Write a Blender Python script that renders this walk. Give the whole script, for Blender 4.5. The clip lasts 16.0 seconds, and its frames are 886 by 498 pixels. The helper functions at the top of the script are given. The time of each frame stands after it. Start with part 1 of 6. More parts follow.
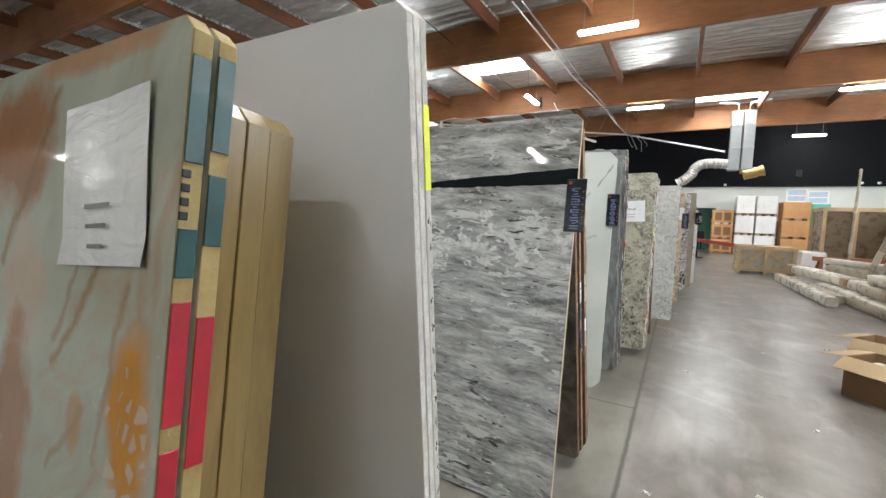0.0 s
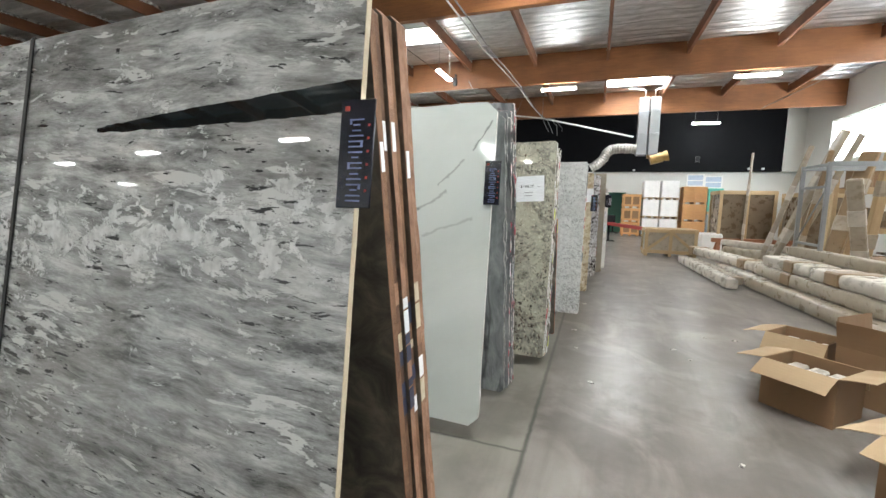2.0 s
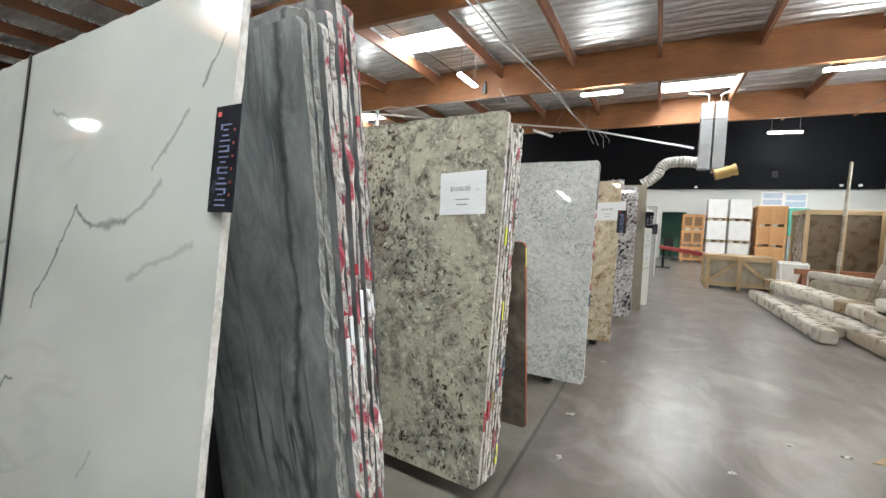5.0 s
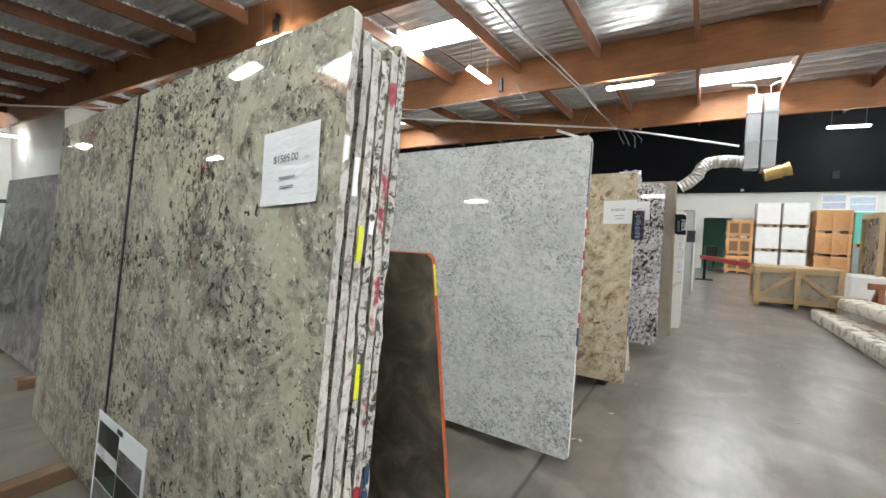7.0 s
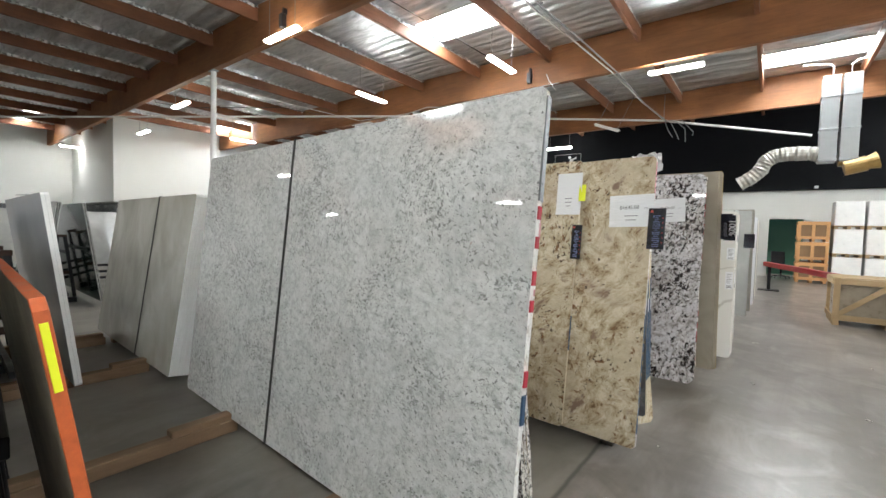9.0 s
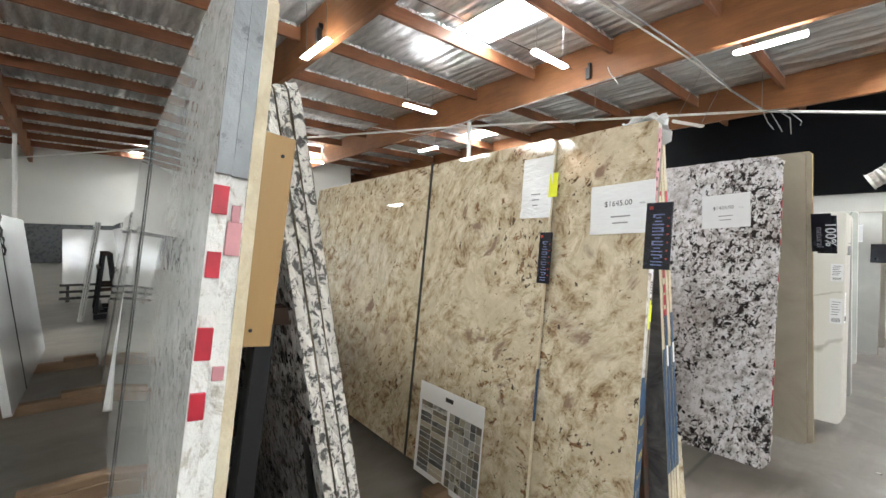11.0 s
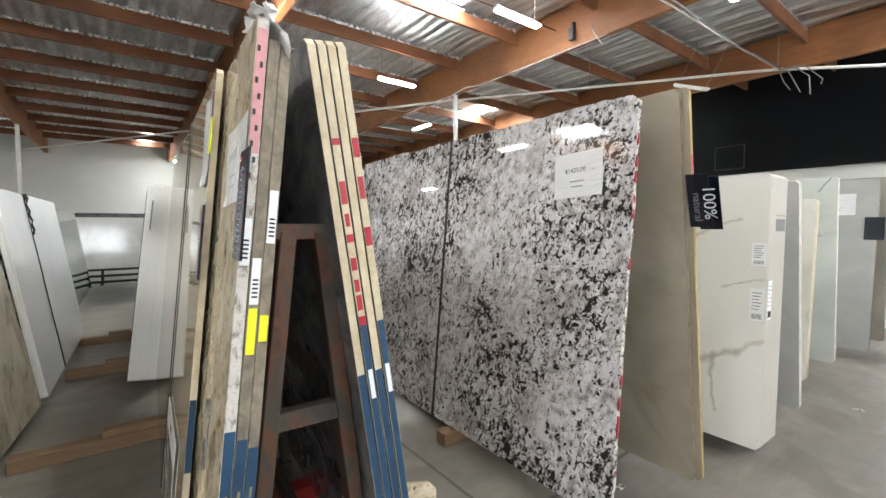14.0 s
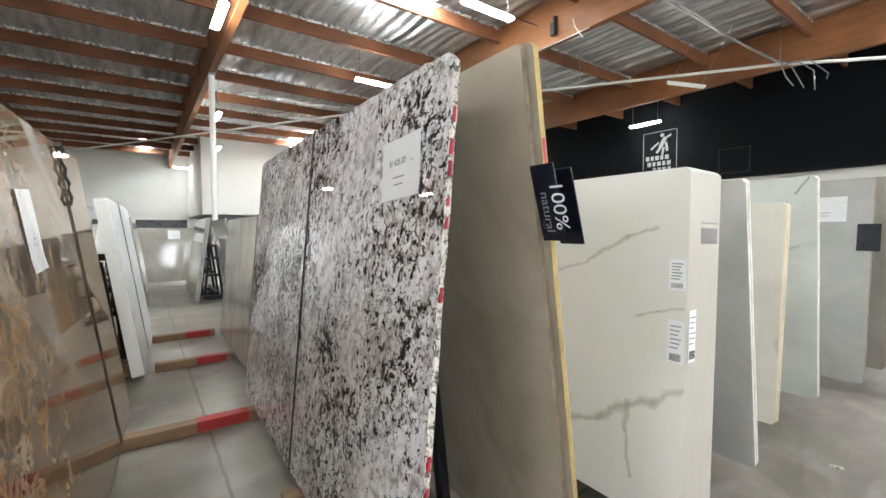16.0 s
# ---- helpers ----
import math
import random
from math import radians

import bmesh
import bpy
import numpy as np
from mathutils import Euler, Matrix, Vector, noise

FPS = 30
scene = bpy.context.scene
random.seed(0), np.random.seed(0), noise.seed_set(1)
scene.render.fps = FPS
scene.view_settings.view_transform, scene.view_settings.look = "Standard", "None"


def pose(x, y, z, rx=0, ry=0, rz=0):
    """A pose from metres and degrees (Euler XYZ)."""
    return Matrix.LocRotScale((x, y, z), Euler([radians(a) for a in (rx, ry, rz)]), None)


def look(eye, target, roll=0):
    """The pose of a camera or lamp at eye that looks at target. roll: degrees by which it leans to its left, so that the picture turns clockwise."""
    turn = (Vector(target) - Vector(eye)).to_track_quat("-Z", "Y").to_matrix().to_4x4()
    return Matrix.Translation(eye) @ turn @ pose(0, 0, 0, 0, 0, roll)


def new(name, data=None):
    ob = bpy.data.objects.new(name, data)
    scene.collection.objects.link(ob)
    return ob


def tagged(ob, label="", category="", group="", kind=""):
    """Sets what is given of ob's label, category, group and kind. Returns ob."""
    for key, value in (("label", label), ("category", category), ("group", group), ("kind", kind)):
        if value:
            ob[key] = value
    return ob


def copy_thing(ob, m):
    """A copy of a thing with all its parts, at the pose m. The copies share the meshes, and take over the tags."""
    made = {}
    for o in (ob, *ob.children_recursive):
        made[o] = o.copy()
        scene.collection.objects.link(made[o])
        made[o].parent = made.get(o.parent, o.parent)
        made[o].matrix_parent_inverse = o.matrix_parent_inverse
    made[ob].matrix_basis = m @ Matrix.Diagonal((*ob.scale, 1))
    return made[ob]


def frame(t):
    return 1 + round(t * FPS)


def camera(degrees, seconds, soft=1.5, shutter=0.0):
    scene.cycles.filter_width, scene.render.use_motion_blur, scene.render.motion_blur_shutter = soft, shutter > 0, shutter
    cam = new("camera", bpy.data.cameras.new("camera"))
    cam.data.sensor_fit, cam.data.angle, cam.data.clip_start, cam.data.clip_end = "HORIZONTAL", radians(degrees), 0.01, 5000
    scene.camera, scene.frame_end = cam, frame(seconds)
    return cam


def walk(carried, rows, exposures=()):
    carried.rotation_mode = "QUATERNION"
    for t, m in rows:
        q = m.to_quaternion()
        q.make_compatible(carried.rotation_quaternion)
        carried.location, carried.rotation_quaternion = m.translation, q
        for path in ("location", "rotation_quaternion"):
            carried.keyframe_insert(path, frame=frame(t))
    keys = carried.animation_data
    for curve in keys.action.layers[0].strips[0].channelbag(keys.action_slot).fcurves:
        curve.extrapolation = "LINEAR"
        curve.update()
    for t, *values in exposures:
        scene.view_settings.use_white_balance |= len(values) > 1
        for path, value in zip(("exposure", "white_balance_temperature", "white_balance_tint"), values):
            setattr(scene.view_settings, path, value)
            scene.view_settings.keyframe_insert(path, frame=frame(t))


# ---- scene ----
cam = camera(92.7, 16.0)
PATH = [
    (0, (0.36, -0.085, 1.538), (-0.61, 1.656, 1.373), 1.7),
    (0.5, (0.331, 0.238, 1.529), (-0.523, 2.037, 1.344), 1.5),
    (1, (0.38, 0.508, 1.518), (-0.367, 2.35, 1.302), 1.5),
    (1.5, (0.472, 0.813, 1.509), (-0.224, 2.674, 1.286), 1.2),
    (2, (0.463, 1.177, 1.486), (-0.205, 3.049, 1.268), 1.4),
    (2.5, (0.546, 1.484, 1.495), (-0.116, 3.359, 1.28), 1.7),
    (3, (0.655, 1.762, 1.533), (-0.024, 3.631, 1.32), 1.8),
    (3.5, (0.647, 2.127, 1.529), (-0.077, 3.98, 1.327), 1.6),
    (6, (0.936, 3.637, 1.459), (-0.036, 5.382, 1.354), 2.4),
    (6.5, (0.921, 3.986, 1.46), (-0.063, 5.724, 1.36), 2.2),
    (7, (0.945, 4.3, 1.458), (-0.099, 6.004, 1.359), 1.8),
    (7.5, (0.962, 4.584, 1.473), (-0.172, 6.229, 1.381), 1.4),
    (8, (0.915, 4.887, 1.477), (-0.271, 6.495, 1.384), 1.5),
    (8.5, (0.963, 5.162, 1.478), (-0.248, 6.751, 1.383), 1.5),
    (9, (1.033, 5.462, 1.493), (-0.19, 7.043, 1.403), 1.6),
    (9.2, (1.024, 5.589, 1.487), (-0.202, 7.166, 1.396), 1.5),
    (11.3, (1.211, 6.891, 1.498), (-0.326, 8.17, 1.475), 1.3),
    (11.5, (1.27, 6.969, 1.494), (-0.28, 8.233, 1.468), 1.7),
    (12, (1.431, 7.214, 1.52), (-0.136, 8.457, 1.478), 2.1),
    (12.5, (1.463, 7.497, 1.502), (-0.096, 8.748, 1.433), 1.6),
    (13, (1.485, 7.752, 1.498), (-0.078, 8.996, 1.4), 0.7),
    (13.5, (1.57, 8.018, 1.505), (-0.013, 9.235, 1.392), -0.0),
    (14, (1.553, 8.276, 1.489), (-0.037, 9.486, 1.377), -0.1),
    (14.5, (1.52, 8.551, 1.504), (-0.09, 9.733, 1.404), -0.5),
    (15, (1.592, 8.781, 1.515), (-0.051, 9.917, 1.418), -0.6),
    (15.5, (1.644, 9.03, 1.515), (-0.005, 10.157, 1.427), -0.5),
    (16, (1.623, 9.368, 1.512), (-0.004, 10.528, 1.427), -0.1),
]
walk(cam, [(t, look(eye, target, roll)) for t, eye, target, roll in PATH], [(0, 0.0), (9.0, 0.0), (11.5, 0.28), (16.0, 0.28)])

# ---- light ----
world = bpy.data.worlds.new("world")
scene.world = world
world.use_nodes = True
_n = world.node_tree.nodes
_sky = _n.new("ShaderNodeTexSky")
_sky.sky_type = "NISHITA"
_sky.sun_disc = False
_sky.sun_elevation, _sky.sun_rotation = radians(50), radians(120)
world.node_tree.links.new(_sky.outputs[0], _n["Background"].inputs[0])
_n["Background"].inputs[1].default_value = 0.12
scene.view_settings.exposure = 0.0

DECK = 6.95            # underside of the roof deck
JOIST_X0, JOIST_STEP = 0.55, 2.42
GIRDERS = (-13.55, -7.4, -1.25, 4.9, 11.05, 17.3, 23.45)
WALL_R, WALL_L, WALL_FAR, WALL_BACK = 9.8, -33.0, 27.0, -13.8
# skylights: x of the joist on their low side, y from, y to
SKYLIGHTS = [(-6.71, 13.9, 15.1), (0.55, 21.1, 22.3), (-9.13, -0.95, 0.25), (0.55, 1.6, 2.8), (7.81, 14.0, 15.2), (0.55, -9.0, -7.8),
             # the short one at x -30.91 is added to brighten the left bays
             (-23.65, 16.4, 17.6), (-30.91, 9.4, 10.0), (-26.07, -2.6, -1.8), (-13.97, 21.1, 22.3)]
# led battens: x, y, turn about z
LAMPS = [(-7.65, 10.7, 0), (-1.3, 9.95, 0), (-9.28, 14.85, 90), (-4.5, 14.8, 90), (-1.05, 17.42, 0), (4.95, 17.3, 0), (5.3, 25.5, 10),
         (-7.4, 25.5, 0), (-15.7, 11.7, 0), (-22.4, 12.6, 0), (-20.0, 16.1, 90), (-31.0, 11.8, 90), (5.0, 9.9, 0), (-13.5, 18.6, 0), (-15.0, 23.5, 0),
         (-1.3, 3.2, 0), (-8.9, 2.2, 0), (5.0, 2.6, 0), (-1.3, -3.6, 0), (-9.9, -7.2, 0), (-4.5, -7.6, 90), (2.5, -7.4, 0), (-18.7, -0.8, 0), (-18.4, -7.6, 0), (-26.6, -8.4, 0), (-24.8, 2.8, 0), (-28.6, -12.4, 0)]


# ---- materials ----
class Nodes:
    """A short way to write a node material."""

    def __init__(self, name):
        self.mat = bpy.data.materials.new(name)
        self.mat.use_nodes = True
        self.t = self.mat.node_tree
        self.bsdf = self.t.nodes["Principled BSDF"]
        self.co = self.t.nodes.new("ShaderNodeTexCoord").outputs["Object"]

    def put(self, socket, value):
        if isinstance(value, bpy.types.NodeSocket):
            self.t.links.new(value, socket)
        else:
            socket.default_value = value

    def map(self, scale=(1, 1, 1), rot=(0, 0, 0), loc=(0, 0, 0), src=None):
        """Turns the coordinates, then stretches them."""
        out = src or self.co
        if any(rot):
            n = self.t.nodes.new("ShaderNodeMapping")
            self.put(n.inputs[0], out)
            n.inputs["Rotation"].default_value = [radians(a) for a in rot]
            out = n.outputs[0]
        n = self.t.nodes.new("ShaderNodeMapping")
        self.put(n.inputs[0], out)
        n.inputs["Location"].default_value, n.inputs["Scale"].default_value = loc, scale
        return n.outputs[0]

    def noise(self, co, scale, detail=4.0, rough=0.5, dist=0.0, colour=False):
        n = self.t.nodes.new("ShaderNodeTexNoise")
        self.put(n.inputs["Vector"], co)
        n.inputs["Scale"].default_value, n.inputs["Detail"].default_value = scale, detail
        n.inputs["Roughness"].default_value, n.inputs["Distortion"].default_value = rough, dist
        return n.outputs["Color" if colour else "Fac"]

    def voronoi(self, co, scale, feature="F1", out="Distance", rnd=1.0):
        n = self.t.nodes.new("ShaderNodeTexVoronoi")
        n.feature = feature
        self.put(n.inputs["Vector"], co)
        n.inputs["Scale"].default_value, n.inputs["Randomness"].default_value = scale, rnd
        return n.outputs[out]

    def math(self, op, a, b=0.0, c=0.0, clamp=False):
        n = self.t.nodes.new("ShaderNodeMath")
        n.operation, n.use_clamp = op, clamp
        for s, v in zip(n.inputs, (a, b, c)):
            self.put(s, v)
        return n.outputs[0]

    def vmath(self, op, a, b):
        n = self.t.nodes.new("ShaderNodeVectorMath")
        n.operation = op
        self.put(n.inputs[0], a)
        self.put(n.inputs[1], b)
        return n.outputs[0]

    def ramp(self, fac, stops, mode="LINEAR"):
        n = self.t.nodes.new("ShaderNodeValToRGB")
        n.color_ramp.interpolation = mode
        e = n.color_ramp.elements
        while len(e) < len(stops):
            e.new(0.5)
        for el, (p, c) in zip(e, stops):
            el.position = p
            el.color = (*c, 1) if not isinstance(c, (int, float)) else (c, c, c, 1)
        self.put(n.inputs[0], fac)
        return n.outputs[0]

    def mix(self, fac, a, b, mode="MIX"):
        n = self.t.nodes.new("ShaderNodeMix")
        n.data_type, n.blend_type = "RGBA", mode
        self.put(n.inputs[0], fac)
        for s, v in ((n.inputs[6], a), (n.inputs[7], b)):
            self.put(s, (*v, 1) if isinstance(v, tuple) and len(v) == 3 else v)
        return n.outputs[2]

    def xyz(self, src=None):
        n = self.t.nodes.new("ShaderNodeSeparateXYZ")
        self.put(n.inputs[0], src or self.co)
        return n.outputs

    def bump(self, height, strength=0.3, dist=0.01):
        n = self.t.nodes.new("ShaderNodeBump")
        self.put(n.inputs["Height"], height)
        n.inputs["Strength"].default_value, n.inputs["Distance"].default_value = strength, dist
        self.put(self.bsdf.inputs["Normal"], n.outputs[0])

    def rand(self):
        return self.t.nodes.new("ShaderNodeObjectInfo").outputs["Random"]

    def set(self, **kw):
        for k, v in kw.items():
            if k in ("base", "emit") and isinstance(v, tuple):
                v = (*v, 1)
            self.put(self.bsdf.inputs[{"base": "Base Color", "rough": "Roughness", "metal": "Metallic", "emit": "Emission Color", "power": "Emission Strength",
                                       "glass": "Transmission Weight", "alpha": "Alpha", "coat": "Coat Weight", "spec": "Specular IOR Level"}[k]], v)
        return self.mat


def plain(name, colour, rough=0.6, metal=0.0, vary=0.12, scale=6.0, bump=0.0, grain=60.0):
    """A paint, metal or plastic with soft stains and fine grain."""
    n = Nodes(name)
    big, fine = n.noise(n.co, scale, 5, 0.6), n.noise(n.co, grain, 3, 0.6)
    dark = tuple(c * (1 - 2.2 * vary) for c in colour)
    light = tuple(min(1, c * (1 + 1.2 * vary)) for c in colour)
    c = n.mix(n.math("ADD", n.math("MULTIPLY", big, 0.8), n.math("MULTIPLY", fine, 0.2)), dark, light)
    if bump:
        n.bump(fine, bump, 0.004)
    return n.set(base=c, rough=n.ramp(big, [(0.3, max(0.03, rough - 0.1)), (0.7, min(1, rough + 0.1))]), metal=metal)


def wood(name, dark, light, along="x", rough=0.6, ring=14.0, knots=True, glulam=False):
    n = Nodes(name)
    sc = {"x": (0.12, 1, 1), "y": (1, 0.12, 1), "z": (1, 1, 0.12)}[along]
    shift = n.t.nodes.new("ShaderNodeCombineXYZ")
    r = n.math("MULTIPLY", n.rand(), 37.0)
    for s in shift.inputs:
        n.put(s, r)
    co = n.map(sc, src=n.vmath("ADD", n.co, shift.outputs[0]))
    g = n.noise(co, ring, 6, 0.65, 1.2)
    fine = n.noise(co, ring * 9, 3, 0.6)
    c = n.mix(n.math("ADD", n.math("MULTIPLY", g, 0.75), n.math("MULTIPLY", fine, 0.25)), dark, light)
    tone = n.noise(n.co, 0.7, 3, 0.5)
    c = n.mix(n.ramp(tone, [(0.35, 0.0), (0.7, 0.5)]), c, tuple(v * 0.62 for v in dark), "MIX")
    if glulam:
        z = n.xyz()[2]
        line = n.math("LESS_THAN", n.math("FRACT", n.math("MULTIPLY", z, 1 / 0.038)), 0.06)
        c = n.mix(n.math("MULTIPLY", line, 0.35), c, tuple(v * 0.45 for v in dark))
    n.bump(g, 0.25, 0.003)
    return n.set(base=c, rough=rough)


def stone(name, stops, scale=3.0, stretch=(1, 1, 1), turn=0.0, detail=9.0, rough=0.62, dist=0.6, warp=0.25, specks=(), veins=(), clouds=None, gloss=0.04, wedge=False, lines=(), patches=(), crystals=None, line_colour=(0.17, 0.18, 0.17), blots=()):
    """A polished natural slab: warped noise through a colour ramp, mineral specks, and veins."""
    n = Nodes(name)
    wob = n.vmath("SUBTRACT", n.noise(n.co, 1.3, 3, 0.5, 0, True), (0.5, 0.5, 0.5))
    co = n.vmath("ADD", n.co, n.vmath("MULTIPLY", wob, (warp, warp, warp)))
    shift = n.t.nodes.new("ShaderNodeCombineXYZ")
    r = n.math("MULTIPLY", n.rand(), 23.0)
    n.put(shift.inputs[1], r)
    co = n.vmath("ADD", co, shift.outputs[0])
    m = n.map(stretch, (0, turn, 0), src=co)
    f = n.noise(m, scale, detail, rough, dist)
    c = n.ramp(f, stops)
    if clouds:
        colour, cscale, lo, hi, amt = clouds
        k = n.ramp(n.noise(n.map((1, 1, 1), (0, turn, 0), (3, 0, 5), co), cscale, 4, 0.55, 0.8), [(lo, 0.0), (hi, amt)])
        c = n.mix(k, c, colour)
    for colour, bscale, lo, hi, amt in blots:   # broad grains of one mineral with a wandering rim
        b = n.vmath("ADD", co, n.vmath("MULTIPLY", n.vmath("SUBTRACT", n.noise(co, bscale * 2.6, 5, 0.65, 0, True), (0.5, 0.5, 0.5)), (1.1 / bscale, 1.1 / bscale, 1.1 / bscale)))
        q = n.noise(n.map(stretch, (0, turn, 0), (bscale, 3, 1.3 * bscale), b), bscale, 3, 0.5)
        tone = n.mix(n.noise(co, bscale * 5, 5, 0.7), tuple(0.72 * v for v in colour), tuple(min(1, 1.18 * v) for v in colour))
        c = n.mix(n.ramp(q, [(lo, 0.0), (hi, amt)]), c, tone)
    for colour, sscale, lo, hi, *dense in specks:
        q = n.noise(n.map(stretch, (0, turn, 0), (7, 1, 2 + 0.1 * sscale), co), sscale, 5, 0.65, 0.4)
        if dense:
            q = n.math("ADD", q, n.math("MULTIPLY", n.math("SUBTRACT", n.noise(co, 2.3, 4, 0.6), 0.5), dense[0]))
        c = n.mix(n.ramp(q, [(lo, 0.0), (hi, 1.0)]), c, colour)
    for colour, vscale, width, vstretch, vturn, amt in veins:
        q = n.noise(n.map(vstretch, (0, vturn, 0), (1.7, 2.1, 0.4 + vscale), co), vscale, 4, 0.5, 0.5)
        line = n.math("ABSOLUTE", n.math("SUBTRACT", q, 0.5))
        gate = n.ramp(n.noise(co, 1.1, 2, 0.5), [(0.44, 0.0), (0.6, 1.0)])
        k = n.math("MULTIPLY", n.ramp(line, [(0.0, 1.0), (width, 0.0)]), n.math("MULTIPLY", gate, amt))
        c = n.mix(k, c, colour)
    for px, pz, rx, rz, colour, amt in patches:   # stains of another mineral
        x, y, z = n.xyz(co if not amt else n.co)
        d = n.math("ADD", n.math("POWER", n.math("DIVIDE", n.math("SUBTRACT", x, px), rx), 2.0), n.math("POWER", n.math("DIVIDE", n.math("SUBTRACT", z, pz), rz), 2.0))
        d = n.math("ADD", d, n.math("MULTIPLY", n.math("SUBTRACT", n.noise(n.co, 7, 6, 0.6), 0.5), 2.2))
        c = n.mix(n.ramp(d, [(0.35, amt), (1.15, 0.0)]), c, n.mix(n.noise(n.co, 16, 5, 0.65), colour, tuple(min(1, q * 1.5) for q in colour)))
    if crystals:
        px, pz, r = crystals
        x, y, z = n.xyz()
        d = n.math("ADD", n.math("POWER", n.math("DIVIDE", n.math("SUBTRACT", x, px), r), 2.0), n.math("POWER", n.math("DIVIDE", n.math("SUBTRACT", z, pz), r), 2.0))
        cell = n.math("SUBTRACT", n.voronoi(n.vmath("ADD", n.co, n.vmath("MULTIPLY", wob, (0.12, 0.12, 0.12))), 30, "DISTANCE_TO_EDGE"), n.math("MULTIPLY", d, 0.12))
        c = n.mix(n.ramp(cell, [(0.13, 0.0), (0.2, 0.7)]), c, (0.58, 0.5, 0.4))
    if lines:
        x, y, z = n.xyz(n.vmath("ADD", n.co, n.vmath("MULTIPLY", n.vmath("SUBTRACT", n.noise(n.co, 9, 4, 0.6, 0, True), (0.5, 0.5, 0.5)), (0.07, 0.07, 0.07))))
        thin = n.math("MULTIPLY", n.noise(n.co, 11, 3, 0.6), 1.6)
        for x0, z0, x1, z1, width, amt in lines:   # single long veins
            lx, lz = x1 - x0, z1 - z0
            u = n.math("DIVIDE", n.math("ADD", n.math("MULTIPLY", n.math("SUBTRACT", x, x0), lx), n.math("MULTIPLY", n.math("SUBTRACT", z, z0), lz)), lx * lx + lz * lz, clamp=True)
            ex = n.math("SUBTRACT", n.math("SUBTRACT", x, x0), n.math("MULTIPLY", u, lx))
            ez = n.math("SUBTRACT", n.math("SUBTRACT", z, z0), n.math("MULTIPLY", u, lz))
            d = n.math("SQRT", n.math("ADD", n.math("MULTIPLY", ex, ex), n.math("MULTIPLY", ez, ez)))
            k = n.ramp(n.math("DIVIDE", d, n.math("MULTIPLY", thin, width)), [(0.0, amt), (0.35, amt * 0.7), (1.0, 0.0)])
            c = n.mix(k, c, line_colour)
    if wedge:   # one long dark lens that opens towards the slab's end
        x, y, z = n.xyz()
        band = n.math("SUBTRACT", 1.0, n.math("DIVIDE", n.math("ABSOLUTE", n.math("SUBTRACT", n.math("SUBTRACT", z, n.math("MULTIPLY", x, 0.06)), 1.42)), 0.2), clamp=True)
        fl = n.noise(n.map((0.75, 1, 1.35), (0, -4, 0), (2, 0, 1), co), 10.5, 12, 0.74, 0.3)
        fl = n.math("ADD", fl, n.math("SUBTRACT", n.math("MULTIPLY", band, 0.13), 0.01))
        fine = n.noise(co, 26, 4, 0.6)
        c = n.mix(n.ramp(fl, [(0.575, 0.0), (0.595, 0.6), (0.605, 0.0)]), c, (0.07, 0.07, 0.066))
        c = n.mix(n.ramp(fl, [(0.588, 0.0), (0.612, 0.9)]), c, n.ramp(fine, [(0.3, (0.46, 0.46, 0.445)), (0.55, (0.7, 0.7, 0.68)), (0.7, (0.78, 0.78, 0.76))]))
        t = n.math("DIVIDE", n.math("ADD", x, 1.09), 1.06, clamp=True)
        mid = n.math("ADD", 1.705, n.math("MULTIPLY", t, 0.045))
        rag = n.math("MULTIPLY", n.math("SUBTRACT", n.noise(n.co, 9, 4, 0.6), 0.5), 0.022)
        d = n.math("SUBTRACT", n.math("MULTIPLY", n.math("POWER", t, 0.5), 0.041), n.math("ABSOLUTE", n.math("ADD", n.math("SUBTRACT", z, mid), rag)))
        k = n.math("MULTIPLY", n.math("GREATER_THAN", d, 0.0), n.math("GREATER_THAN", t, 0.02))
        c = n.mix(k, c, (0.012, 0.016, 0.017))
    g = n.ramp(n.noise(n.co, 5, 5, 0.6), [(0.3, max(0.015, gloss - 0.02)), (0.75, gloss + 0.015)])
    n.bump(n.noise(n.co, 9, 2, 0.5), 0.004, 0.01)
    return n.set(base=c, rough=g, spec=0.5)


def rough_edge(name, light, dark, scale=25.0, bump=0.7, splash=None, lo=0.33, hi=0.6, uneven=0.25):
    """The sawn or broken edge of a slab; splash: a paint's colour and how much of the edge it covers."""
    n = Nodes(name)
    r = n.math("MULTIPLY", n.rand(), 17.0)
    sh = n.t.nodes.new("ShaderNodeCombineXYZ")
    n.put(sh.inputs[2], r)
    co = n.vmath("ADD", n.co, sh.outputs[0])
    f = n.noise(n.map((1, 1, 0.75), src=co), scale, 7, 0.7, 0.6)
    c = n.mix(n.ramp(n.noise(co, 5, 4, 0.6), [(0.35, 0.0), (0.7, 0.35)]), n.ramp(f, [(lo, dark), (hi, light)]), tuple(q * 0.55 for q in light))
    c = n.mix(n.math("MULTIPLY", n.rand(), uneven), c, tuple(q * 0.5 for q in dark))   # no two slabs are cut from quite the same block
    if splash:
        c = n.mix(n.ramp(n.noise(n.map((1, 1, 0.7), src=co), 9, 4, 0.6), [(1 - splash[1] - 0.02, 0.0), (1 - splash[1] + 0.03, 0.9)]), c, splash[0])
    n.bump(n.noise(co, scale * 1.5, 6, 0.7), bump, 0.012)
    return n.set(base=c, rough=0.75)


